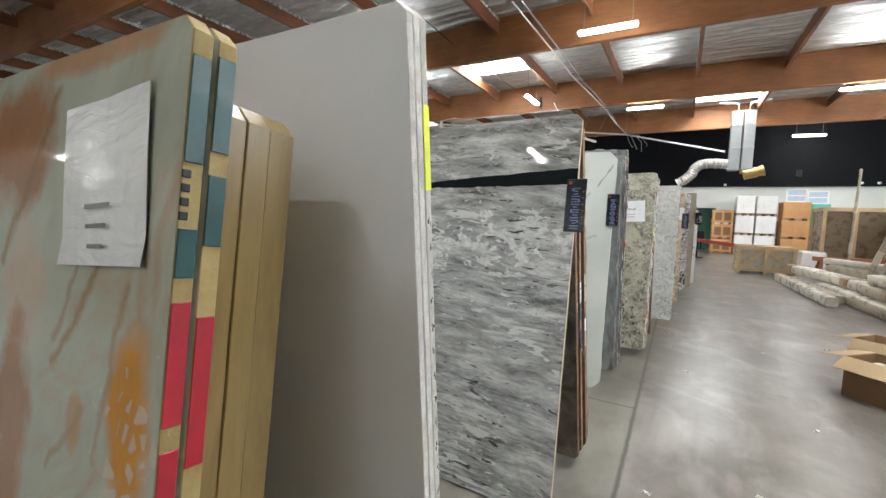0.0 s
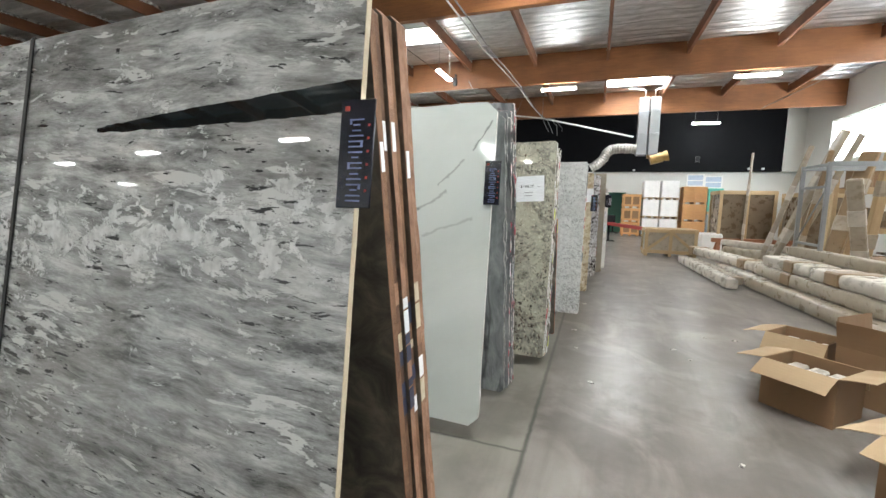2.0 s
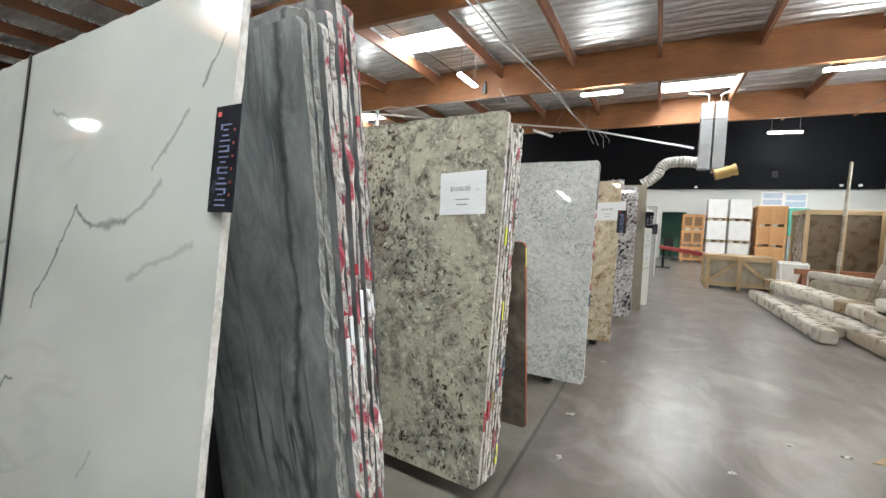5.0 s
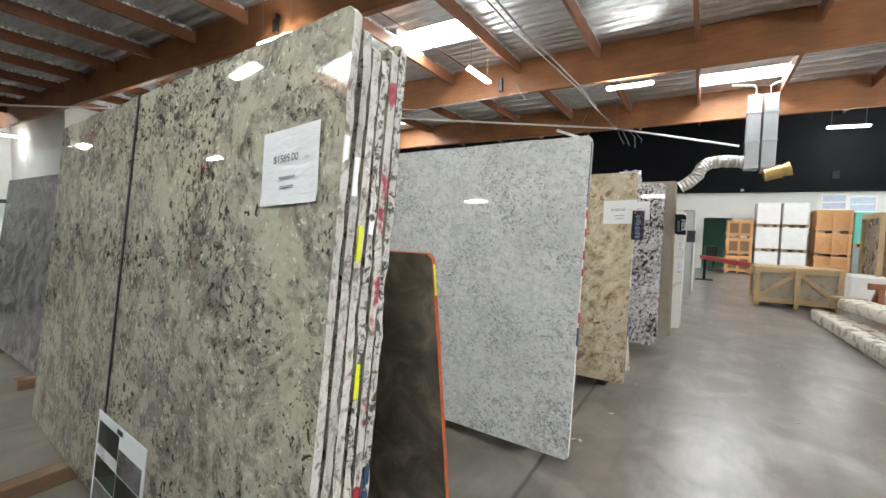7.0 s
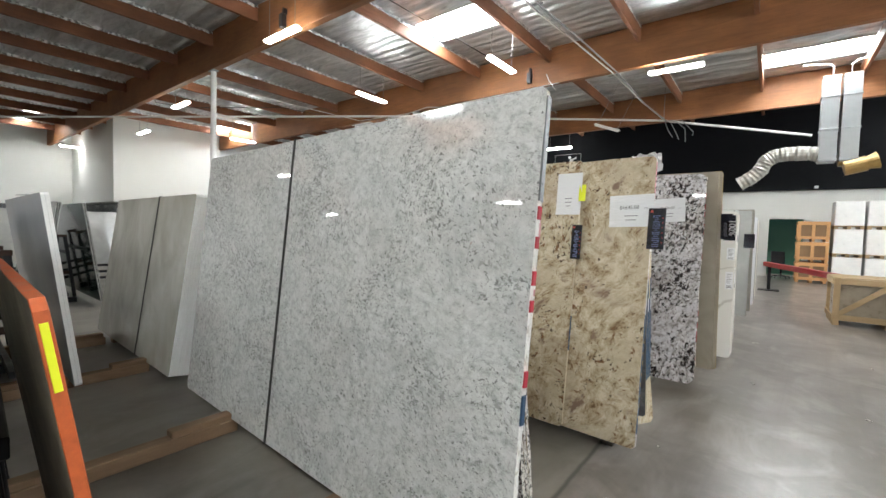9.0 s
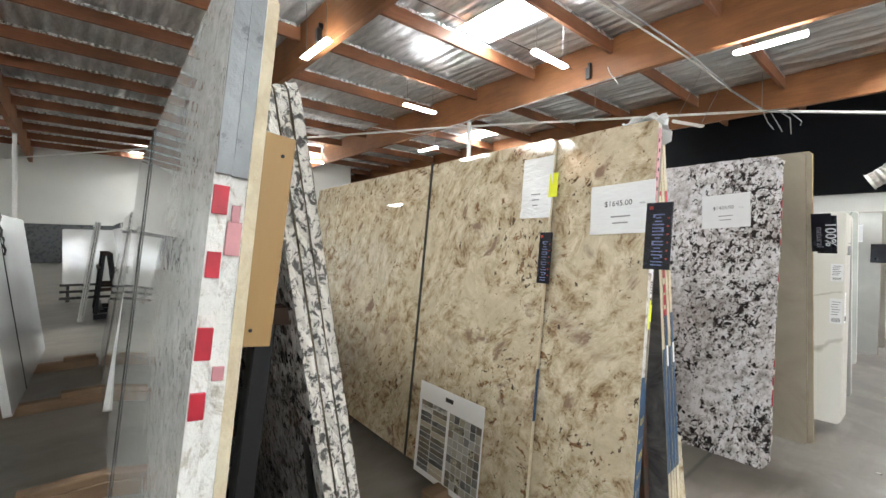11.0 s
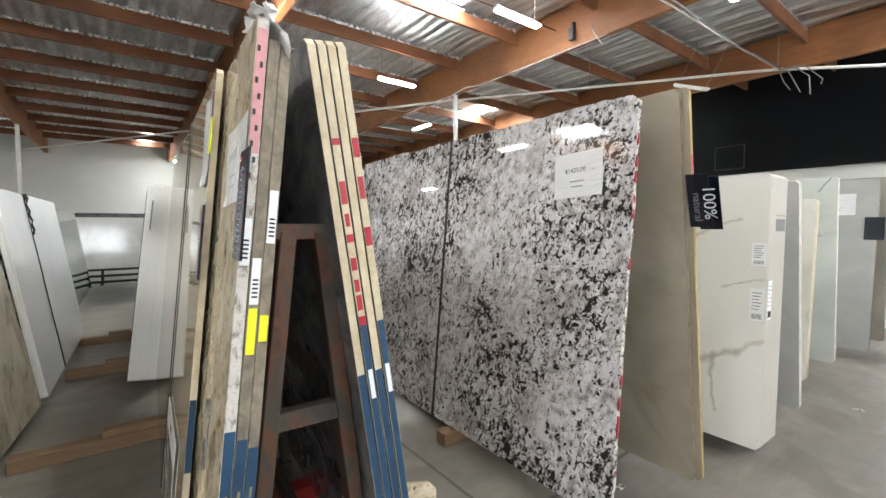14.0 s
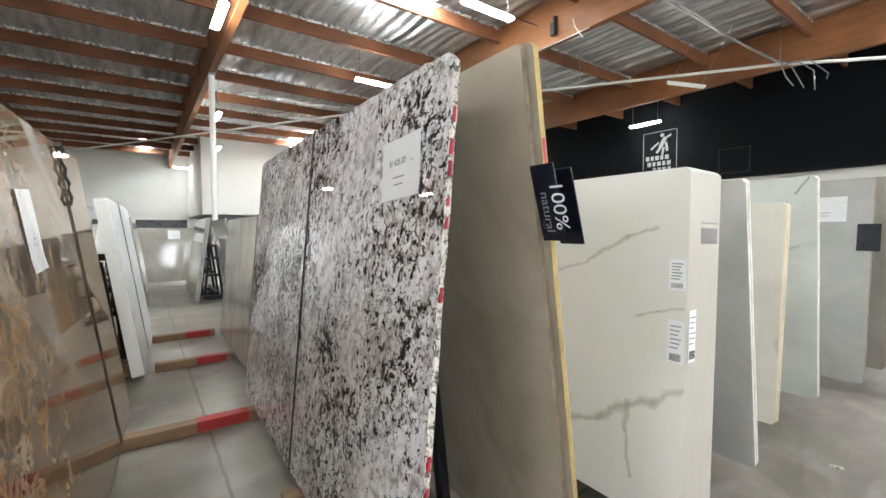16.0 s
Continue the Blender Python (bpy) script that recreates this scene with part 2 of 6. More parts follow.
WHITE_WALL = plain("white_wall_paint", (0.64, 0.64, 0.61), 0.75, vary=0.05, scale=0.8, bump=0.08)
BLACK_WALL = plain("black_wall_paint", (0.006, 0.0065, 0.008), 0.8, vary=0.2, scale=0.8)
BLACK_WALL.node_tree.nodes["Principled BSDF"].inputs["Specular IOR Level"].default_value = 0.12
GLULAM = wood("glulam_wood", (0.1, 0.032, 0.009), (0.46, 0.19, 0.066), "x", 0.6, 9, glulam=True)
JOIST = wood("joist_wood", (0.06, 0.018, 0.007), (0.36, 0.135, 0.052), "y", 0.65, 9)
TIMBER = wood("bearer_timber", (0.11, 0.062, 0.035), (0.38, 0.25, 0.145), "y", 0.75, 12)
CRATE = wood("crate_pine", (0.36, 0.24, 0.12), (0.66, 0.5, 0.3), "x", 0.7, 12)
CRATE_V = wood("crate_pine_upright", (0.36, 0.24, 0.12), (0.66, 0.5, 0.3), "z", 0.7, 12)
CRATE_ORANGE = wood("crate_orange_pine", (0.55, 0.27, 0.1), (0.75, 0.44, 0.2), "x", 0.7, 12)
CRATE_RED = wood("reddish_timber", (0.22, 0.08, 0.035), (0.36, 0.15, 0.07), "x", 0.7, 12)
PLY = wood("plywood", (0.24, 0.135, 0.045), (0.42, 0.26, 0.1), "z", 0.6, 6)
RED_PAINT = plain("red_paint", (0.35, 0.02, 0.02), 0.5, vary=0.2)
BLACK_STEEL = plain("black_steel", (0.012, 0.012, 0.014), 0.45, 0.4, vary=0.25)
RUST_STEEL = plain("rusty_steel", (0.06, 0.032, 0.02), 0.65, 0.3, vary=0.4, scale=9)


def rusty_paint():
    """Worn grey-beige paint on steel, rust coming through."""
    n = Nodes("rusty_painted_steel")
    f = n.noise(n.map((1, 1, 0.6)), 7, 7, 0.65, 0.5)
    n.bump(n.noise(n.co, 50, 4, 0.6), 0.3, 0.004)
    return n.set(base=n.ramp(f, [(0.36, (0.02, 0.018, 0.016)), (0.48, (0.045, 0.036, 0.027)), (0.56, (0.085, 0.032, 0.014)), (0.64, (0.05, 0.02, 0.011)), (0.72, (0.02, 0.013, 0.01))]), rough=0.65)


RUSTY_PAINT = rusty_paint()
GALV = plain("galvanised_steel", (0.3, 0.31, 0.315), 0.45, 0.75, vary=0.12, scale=5)
WHITE_STEEL = plain("white_painted_steel", (0.75, 0.75, 0.73), 0.45, vary=0.06)
PAPER = plain("white_paper", (0.82, 0.83, 0.85), 0.35, vary=0.03, scale=3)
INK = plain("black_ink", (0.015, 0.015, 0.018), 0.6, vary=0.05)
GREY_INK = plain("grey_ink", (0.25, 0.25, 0.27), 0.6, vary=0.05)
TAG_BLACK = plain("black_tag_card", (0.008, 0.01, 0.02), 0.2, vary=0.1)
TAG_BLUE = plain("tag_pale_print", (0.2, 0.24, 0.42), 0.4, vary=0.05)
TAG_RED = plain("tag_red_print", (0.5, 0.05, 0.03), 0.4, vary=0.05)
YELLOW = plain("fluorescent_yellow_tape", (0.75, 0.8, 0.02), 0.45, vary=0.06)
RED_TAPE = plain("red_marking", (0.42, 0.012, 0.03), 0.5, vary=0.3, scale=22)
BLUE_TAPE = plain("blue_marking", (0.015, 0.06, 0.13), 0.5, vary=0.4, scale=24)
TEAL_TAPE = plain("teal_marking", (0.012, 0.07, 0.075), 0.4, vary=0.3, scale=20)
ORANGE_EDGE = plain("orange_paint", (0.5, 0.1, 0.022), 0.55, vary=0.35, scale=15)
PINK_PAINT = plain("pink_paint", (0.55, 0.25, 0.27), 0.5, vary=0.2, scale=15)
STRAP = plain("dark_webbing", (0.03, 0.028, 0.026), 0.8, vary=0.2, scale=30)
CARDBOARD = plain("cardboard", (0.23, 0.135, 0.068), 0.8, vary=0.1, scale=4)
CARD_IN = plain("cardboard_inner", (0.4, 0.28, 0.16), 0.8, vary=0.08, scale=4)
WRAP_PALE = plain("pale_plastic_wrap", (0.58, 0.53, 0.46), 0.3, vary=0.2, scale=6, bump=0.4, grain=20)
WRAP_DARK = plain("brown_film_wrap", (0.17, 0.125, 0.08), 0.3, vary=0.25, scale=5, bump=0.3, grain=20)
WRAP = plain("milky_plastic_wrap", (0.4, 0.34, 0.26), 0.32, vary=0.22, scale=7, bump=0.35, grain=22)
WRAP_TAPE = plain("brown_packing", (0.27, 0.18, 0.095), 0.35, vary=0.15, scale=7, bump=0.2)
WHITE_BLOCK = plain("white_shrink_wrap", (0.8, 0.79, 0.77), 0.35, vary=0.08, scale=5, bump=0.15)
TEAL_WRAP = plain("teal_shrink_wrap", (0.1, 0.45, 0.36), 0.35, vary=0.1, scale=5)
GREY_WRAP = plain("grey_shrink_wrap", (0.28, 0.33, 0.33), 0.35, vary=0.15, scale=5)
GREEN_DOOR = plain("green_door_paint", (0.07, 0.2, 0.12), 0.5, vary=0.06)
BLACK_PLASTIC = plain("black_plastic", (0.01, 0.01, 0.012), 0.4)
FOIL_DUCT = plain("foil_duct", (0.4, 0.385, 0.35), 0.42, 0.6, vary=0.2, scale=9, bump=0.5, grain=30)
FAN_YELLOW = plain("yellowed_fan_metal", (0.34, 0.22, 0.075), 0.45, 0.3, vary=0.2)
GLASS_GREY = plain("dark_glazing", (0.02, 0.023, 0.026), 0.3, vary=0.1)


def foil_material():
    """Foil-faced insulation that sags in soft folds across the bays."""
    n = Nodes("foil_insulation")
    w = n.t.nodes.new("ShaderNodeTexWave")
    w.wave_type, w.bands_direction, w.wave_profile = "BANDS", "Y", "SIN"
    n.put(w.inputs["Vector"], n.map((0.35, 1, 1)))
    w.inputs["Scale"].default_value, w.inputs["Distortion"].default_value = 1.0, 2.2
    w.inputs["Detail"].default_value, w.inputs["Detail Scale"].default_value, w.inputs["Detail Roughness"].default_value = 3.0, 0.9, 0.6
    f = n.noise(n.map((0.5, 2.2, 1)), 3.0, 6, 0.65, 1.0)
    crease = n.noise(n.map((0.6, 1.6, 1)), 6, 4, 0.55, 0.5)
    n.bump(n.math("ADD", n.math("MULTIPLY", w.outputs["Fac"], 0.8), n.math("ADD", n.math("MULTIPLY", crease, 0.5), n.math("MULTIPLY", n.noise(n.map((0.8, 1.3, 1)), 24, 4, 0.6, 0.8), 0.12))), 0.75, 0.06)
    return n.set(base=n.ramp(f, [(0.3, (0.42, 0.435, 0.45)), (0.65, (0.74, 0.755, 0.77))]), metal=0.85, rough=n.ramp(f, [(0.3, 0.44), (0.7, 0.3)]))


def floor_material():
    """Sealed concrete: brown smudges, worn pale spots, wheel tracks along the aisle and saw cuts."""
    n = Nodes("sealed_concrete")
    big, mid, fine = n.noise(n.co, 0.5, 5, 0.6, 0.4), n.noise(n.co, 2.6, 5, 0.62, 0.5), n.noise(n.co, 45, 3, 0.6)
    f = n.math("ADD", n.math("MULTIPLY", big, 0.5), n.math("MULTIPLY", mid, 0.5))
    g = n.math("MULTIPLY", n.math("SUBTRACT", f, 0.34), 3.1, clamp=True)
    c = n.mix(g, (0.118, 0.1, 0.086), (0.27, 0.242, 0.222))
    c = n.mix(n.math("MULTIPLY", fine, 0.3), c, (0.1, 0.09, 0.075))
    c = n.mix(n.ramp(n.noise(n.map((1, 0.7, 1), (0, 0, 20)), 0.95, 4, 0.55, 0.6), [(0.42, 0.0), (0.66, 0.75)]), c, (0.085, 0.072, 0.056))
    c = n.mix(n.ramp(n.noise(n.map((1, 0.6, 1), (0, 0, -12), (4, 9, 0)), 1.9, 4, 0.58, 0.8), [(0.48, 0.0), (0.7, 0.55)]), c, (0.36, 0.328, 0.3))
    c = n.mix(n.ramp(n.noise(n.map((4.0, 0.22, 1), (0, 0, 4)), 1.8, 4, 0.6), [(0.47, 0.0), (0.75, 0.4)]), c, (0.08, 0.07, 0.057))
    x, y, z = n.xyz()
    wob = n.math("MULTIPLY", n.math("SUBTRACT", n.noise(n.co, 6, 3, 0.6), 0.5), 0.02)
    row = n.math("LESS_THAN", x, 0.14)
    c = n.mix(n.math("MULTIPLY", row, n.ramp(n.noise(n.co, 1.3, 4, 0.6), [(0.35, 0.1), (0.65, 0.45)])), c, (0.24, 0.235, 0.185))   # the older pour under the racks
    for x0, w in ((0.14, 0.008), (-7.1, 0.005), (7.4, 0.005)):   # saw-cut joints along the aisle
        d = n.math("ABSOLUTE", n.math("ADD", n.math("SUBTRACT", x, x0), wob))
        c = n.mix(n.ramp(d, [(w * 0.6, 0.8), (w * 2.6, 0.0)]), c, (0.035, 0.032, 0.027))
    for y0 in (-2.5, 3.62, 9.75, 15.9):   # and across the rack bay
        d = n.math("ABSOLUTE", n.math("ADD", n.math("SUBTRACT", y, y0), wob))
        c = n.mix(n.math("MULTIPLY", row, n.ramp(d, [(0.004, 0.75), (0.016, 0.0)])), c, (0.04, 0.036, 0.03))
    return n.set(base=c, rough=0.29, spec=0.5)


FOIL, FLOOR = foil_material(), floor_material()
FOIL_LIP = plain("bright_foil", (0.8, 0.81, 0.82), 0.28, 0.75, vary=0.12, scale=14, bump=0.5, grain=25)


def lamp_material():
    n = Nodes("led_diffuser")
    return n.set(base=(0.9, 0.9, 0.9), emit=(0.97, 1.0, 0.97), power=125.0)


LED = lamp_material()


def glow(name, colour, power):
    n = Nodes(name)
    return n.set(base=(0.8, 0.8, 0.8), emit=colour, power=power)


SKY_GLOW = glow("skylight_sky", (0.94, 1.0, 1.02), 56.0)
WINDOW_GLOW = glow("window_sky", (0.94, 1.0, 1.03), 17.0)


# ---- mesh helpers ----
def box_into(bm, size, at=(0, 0, 0), m=None, bevel=0.0):
    """A box of that size with its centre at `at`, bevelled, into bm."""
    r = bmesh.ops.create_cube(bm, size=1.0)
    vs = r["verts"]
    bmesh.ops.transform(bm, matrix=Matrix.Translation(at) @ Matrix.Diagonal((*size, 1)), verts=vs)
    if bevel:
        es = list({e for v in vs for e in v.link_edges})
        rr = bmesh.ops.bevel(bm, geom=es, offset=min(bevel, min(size) * 0.45), segments=1, affect="EDGES")
        vs = list({v for f in rr["faces"] for v in f.verts} | {v for v in vs if v.is_valid})
    if m is not None:
        bmesh.ops.transform(bm, matrix=m, verts=[v for v in vs if v.is_valid])
    return bm


def made_box(size, at=(0, 0, 0), m=None, bevel=0.004):
    return box_into(bmesh.new(), size, at, m, bevel)


def tube_into(bm, a, b, radius, sides=10, radius2=None):
    a, b = Vector(a), Vector(b)
    m = Matrix.Translation((a + b) / 2) @ (b - a).to_track_quat("Z", "Y").to_matrix().to_4x4()
    bmesh.ops.create_cone(bm, cap_ends=True, segments=sides, radius1=radius, radius2=radius2 or radius, depth=(b - a).length, matrix=m)
    return bm


def pipe_mesh(points, radius, sides=8):
    """One bent pipe through the points."""
    bm = bmesh.new()
    rings = []
    pts = [Vector(p) for p in points]
    for i, p in enumerate(pts):
        d = (pts[min(i + 1, len(pts) - 1)] - pts[max(i - 1, 0)]).normalized()
        q = d.to_track_quat("Z", "Y").to_matrix()
        rings.append([bm.verts.new(p + q @ Vector((radius * math.cos(a), radius * math.sin(a), 0))) for a in [2 * math.pi * k / sides for k in range(sides)]])
    for r0, r1 in zip(rings, rings[1:]):
        for k in range(sides):
            bm.faces.new((r0[k], r0[(k + 1) % sides], r1[(k + 1) % sides], r1[k])).smooth = True
    bm.faces.new(rings[0][::-1])
    bm.faces.new(rings[-1])
    return bm


def mesh_of(name, bm, *mats):
    me = bpy.data.meshes.new(name)
    bmesh.ops.recalc_face_normals(bm, faces=bm.faces)
    bm.to_mesh(me)
    bm.free()
    for mt in mats:
        me.materials.append(mt)
    return me


def thing(name, label, category, m=None, bm=None, mat=None, group="", kind=""):
    """A top-level thing: an Empty at its base, or one mesh."""
    ob = new(name, mesh_of(name, bm, *(mat if isinstance(mat, tuple) else (mat,))) if bm else None)
    if m is not None:
        ob.matrix_world = m
    return tagged(ob, label, category, group, kind)


def part(name, bm, material, parent, label="", m=None):
    ob = new(name, mesh_of(name, bm, *(material if isinstance(material, tuple) else (material,))))
    ob.parent = parent
    if m is not None:
        ob.matrix_local = m
    return tagged(ob, label)


def structure(name, bm, mat, label=""):
    return tagged(new(name, mesh_of(name, bm, *(mat if isinstance(mat, tuple) else (mat,)))), label, "", "", "structure")


def letters(text, size, mat, parent, m, name="print"):
    """Flat lettering under a part; m takes the text's own plane to the part."""
    cu = bpy.data.curves.new("letters", "FONT")
    cu.body, cu.size, cu.align_x = text, size, "CENTER"
    ob = new("letters", cu)
    me = bpy.data.meshes.new_from_object(ob.evaluated_get(bpy.context.evaluated_depsgraph_get()))
    bpy.data.objects.remove(ob)
    me.materials.append(mat)
    ob = new(name, me)
    ob.parent = parent
    ob.matrix_local = m
    return ob


# ---- building ----
def floor_and_walls():
    bm = bmesh.new()
    box_into(bm, (WALL_R - WALL_L + 1, WALL_FAR - WALL_BACK + 1, 0.2), ((WALL_R + WALL_L) / 2, (WALL_FAR + WALL_BACK) / 2, -0.1))
    structure("floor", bm, FLOOR, "worn grey sealed concrete warehouse floor with saw cuts")
    h = DECK + 0.3
    # far wall with the open doorway
    bm = bmesh.new()
    d0, d1, dz = 0.95, 2.02, 2.3
    for x0, x1, z0, z1 in ((WALL_L, d0, 0, 3.42), (d1, WALL_R, 0, 3.42), (d0, d1, dz, 3.42)):
        box_into(bm, (x1 - x0, 0.3, z1 - z0), ((x0 + x1) / 2, WALL_FAR + 0.15, (z0 + z1) / 2))
    structure("wall_far", bm, WHITE_WALL, "white painted lower wall at the far end")
    bm = made_box((41.6, 0.5, h - 3.42), (9.0 - 20.8, WALL_FAR + 0.0, 3.42 + (h - 3.42) / 2), None, 0.01)
    structure("wall_black", bm, BLACK_WALL, "matt black painted upper wall")
    bm = made_box((0.8, 0.5, h - 3.42), (9.4, WALL_FAR + 0.0, 3.42 + (h - 3.42) / 2), None, 0.01)
    structure("wall_pier", bm, WHITE_WALL, "white painted pier in the corner")
    bm = made_box((2.2, 0.2, 2.6), (1.45, WALL_FAR + 1.6, 1.3), None, 0)
    structure("wall_beyond_door", bm, GREEN_DOOR, "green painted wall beyond the open doorway")
    # right wall with high windows
    bm = bmesh.new()
    wz0, wz1 = 3.6, 5.35
    spans = [(WALL_BACK, 4.0), (8.5, 10.5), (15.0, 16.5), (24.3, WALL_FAR)]
    opens = [(4.0, 8.5), (10.5, 15.0), (16.5, 24.3)]
    for y0, y1 in spans:
        box_into(bm, (0.3, y1 - y0, h), (WALL_R + 0.15, (y0 + y1) / 2, h / 2))
    for y0, y1 in opens:
        box_into(bm, (0.3, y1 - y0, wz0), (WALL_R + 0.15, (y0 + y1) / 2, wz0 / 2))
        box_into(bm, (0.3, y1 - y0, h - wz1), (WALL_R + 0.15, (y0 + y1) / 2, (h + wz1) / 2))
    structure("wall_right", bm, WHITE_WALL, "white painted side wall with high windows")
    for k, (y0, y1) in enumerate(opens, 1):
        win = tagged(new(f"window_{k}"), "high window with white mullions and daylight behind", "", "", "structure")
        win.matrix_world = pose(WALL_R + 0.1, (y0 + y1) / 2, (wz0 + wz1) / 2)
        w, hh = y1 - y0, wz1 - wz0
        for n in range(5):
            part("mullion", made_box((0.07, 0.06, hh - 0.12), (0, -w / 2 + 0.03 + n * (w - 0.06) / 4, 0)), WHITE_STEEL, win)
        for s in (-1, 1):
            part("window_frame", made_box((0.08, w, 0.06), (0, 0, s * (hh / 2 - 0.03))), WHITE_STEEL, win)
        part("sky_pane", made_box((0.02, w - 0.02, hh - 0.02), (0.13, 0, 0), None, 0), WINDOW_GLOW, win, "bright overcast sky behind the glass")
    structure("wall_left", made_box((0.3, WALL_FAR - WALL_BACK, h), (WALL_L - 0.15, (WALL_FAR + WALL_BACK) / 2, h / 2), None, 0), WHITE_WALL, "white painted side wall")
    structure("wall_back", made_box((WALL_R - WALL_L, 0.3, h), ((WALL_R + WALL_L) / 2, WALL_BACK - 0.15, h / 2), None, 0), WHITE_WALL, "white painted end wall")
    # white upper volume over a glazed office front
    structure("wall_office_upper", made_box((8.0, 9.0, DECK - 2.45), (-29.0, 16.6, (DECK + 2.45) / 2), None, 0.02), WHITE_WALL, "white boxed-out upper wall over the office")
    structure("wall_office_lower", made_box((7.4, 8.4, 2.42), (-29.2, 16.8, 1.21), None, 0.01), GLASS_GREY, "dark glazed office front under the white upper wall")
    structure("baseboard", made_box((0.04, 20.0, 2.3), (WALL_L + 0.04, 2.0, 1.15), None, 0.01), GLASS_GREY, "dark lower panelling on the side wall")


def roof():
    # foil insulation hung in shallow folds between the sub-purlins
    nx, ny, st = 144, 412, JOIST_STEP / 8
    x0 = JOIST_X0 - 14 * JOIST_STEP
    y0 = WALL_BACK
    verts, faces = [], []
    for j in range(ny + 1):
        y = round(y0 + 0.1 * j, 3)
        ph = abs(math.sin(math.pi * (y - y0) / 0.61))
        for i in range(nx + 1):
            x = x0 + st * i
            k = noise.noise(Vector((x * 0.9, y * 1.3, 3.0))) * 0.5 + noise.noise(Vector((x * 2.6, y * 4.5, 9.0))) * 0.35
            verts.append((x, y, DECK - 0.03 - 0.085 * ph ** 0.6 * (0.75 + 1.1 * k) - 0.03 * k))
    for j in range(ny):
        for i in range(nx):
            cx, cy = x0 + st * (i + 0.5), y0 + 0.1 * (j + 0.5)
            if any(sx < cx < sx + JOIST_STEP and a < cy < b for sx, a, b in SKYLIGHTS):
                continue
            n = j * (nx + 1) + i
            faces.append((n, n + nx + 1, n + nx + 2, n + 1))
    me = bpy.data.meshes.new("ceiling")
    me.from_pydata(verts, [], faces)
    me.materials.append(FOIL)
    for p in me.polygons:
        p.use_smooth = True
    tagged(new("ceiling", me), "silver foil roof insulation sagging between the purlins", "", "", "structure")
    # the deck above, open at the skylights
    bm = bmesh.new()
    ys = sorted({WALL_BACK - 0.3, WALL_FAR + 0.4} | {v for s in SKYLIGHTS for v in s[1:]})
    for a, b in zip(ys, ys[1:]):
        cuts = sorted((sx, sx + JOIST_STEP) for sx, ya, yb in SKYLIGHTS if ya <= a and yb >= b)
        x = WALL_L - 0.3
        for c0, c1 in cuts + [(WALL_R + 0.3, 0)]:
            if c0 > x:
                box_into(bm, (c0 - x, b - a, 0.12), ((c0 + x) / 2, (a + b) / 2, DECK + 0.16))
            x = c1
    structure("roof_deck", bm, WHITE_WALL, "roof deck above the insulation")
    for k, (sx, a, b) in enumerate(SKYLIGHTS, 1):
        cx, cy = sx + JOIST_STEP / 2, (a + b) / 2
        sky = tagged(new(f"skylight_{k}"), "bright rectangular roof skylight with a white curb", "", "", "structure")
        sky.matrix_world = pose(cx, cy, DECK)
        for s in (-1, 1):
            part("curb", made_box((JOIST_STEP - 0.1, 0.03, 0.24), (0, s * (b - a) / 2, 0.02)), WHITE_STEEL, sky)
            part("curb", made_box((0.03, b - a, 0.24), (s * (JOIST_STEP / 2 - 0.055), 0, 0.02)), WHITE_STEEL, sky)
        part("sky_pane", made_box((JOIST_STEP - 0.13, b - a - 0.03, 0.02), (0, 0, 0.1), None, 0), SKY_GLOW, sky, "frosted pane with bright sky behind")
    # girders along x, joists along y
    for y in GIRDERS:
        structure("girder", made_box((WALL_R - WALL_L, 0.17, 1.05), ((WALL_R + WALL_L) / 2, y, 5.83 + 0.525), None, 0.008), GLULAM, "orange-brown glued laminated timber roof girder")
    joists = mesh_of("joist", made_box((0.09, 5.95, 0.36), (0, 0, 0), None, 0.006), JOIST)
    half = mesh_of("joist", made_box((0.09, 3.3, 0.36), (0, 0, 0), None, 0.006), JOIST)
    lips = bmesh.new()     # foil stapled over the joist's upper edge
    for q in (-1, 1):
        rows = []
        for j in range(61):
            y = -2.95 + 5.9 * j / 60
            low = 0.125 + 0.03 * noise.noise(Vector((q * 4.0, y * 3.1, 1.0))) + 0.02 * noise.noise(Vector((q, y * 11.0, 2.0)))
            out = 0.012 + 0.012 * noise.noise(Vector((q * 2.0, y * 6.0, 5.0)))
            rows.append([lips.verts.new((q * 0.048, y, 0.2)), lips.verts.new((q * (0.05 + out), y, 0.165)), lips.verts.new((q * (0.047 + 0.4 * out), y, low))])
        for r0, r1 in zip(rows, rows[1:]):
            for a in range(2):
                lips.faces.new((r0[a], r0[a + 1], r1[a + 1], r1[a])).smooth = True
    lips = mesh_of("foil_lip", lips, FOIL_LIP)
    for k in range(-14, 4):
        x = JOIST_X0 + k * JOIST_STEP
        for g0, g1 in zip(GIRDERS, GIRDERS[1:]):
            ob = tagged(new("joist", joists), "orange-brown sawn timber roof joist", "", "", "structure")
            ob.matrix_world = pose(x, (g0 + g1) / 2, 6.61)
            lip = tagged(new("foil_lip", lips), "crumpled silver foil edge")
            lip.parent = ob
        ob = tagged(new("joist", half), "orange-brown sawn timber roof joist", "", "", "structure")
        ob.matrix_world = pose(x, GIRDERS[-1] + 1.75, 6.61)
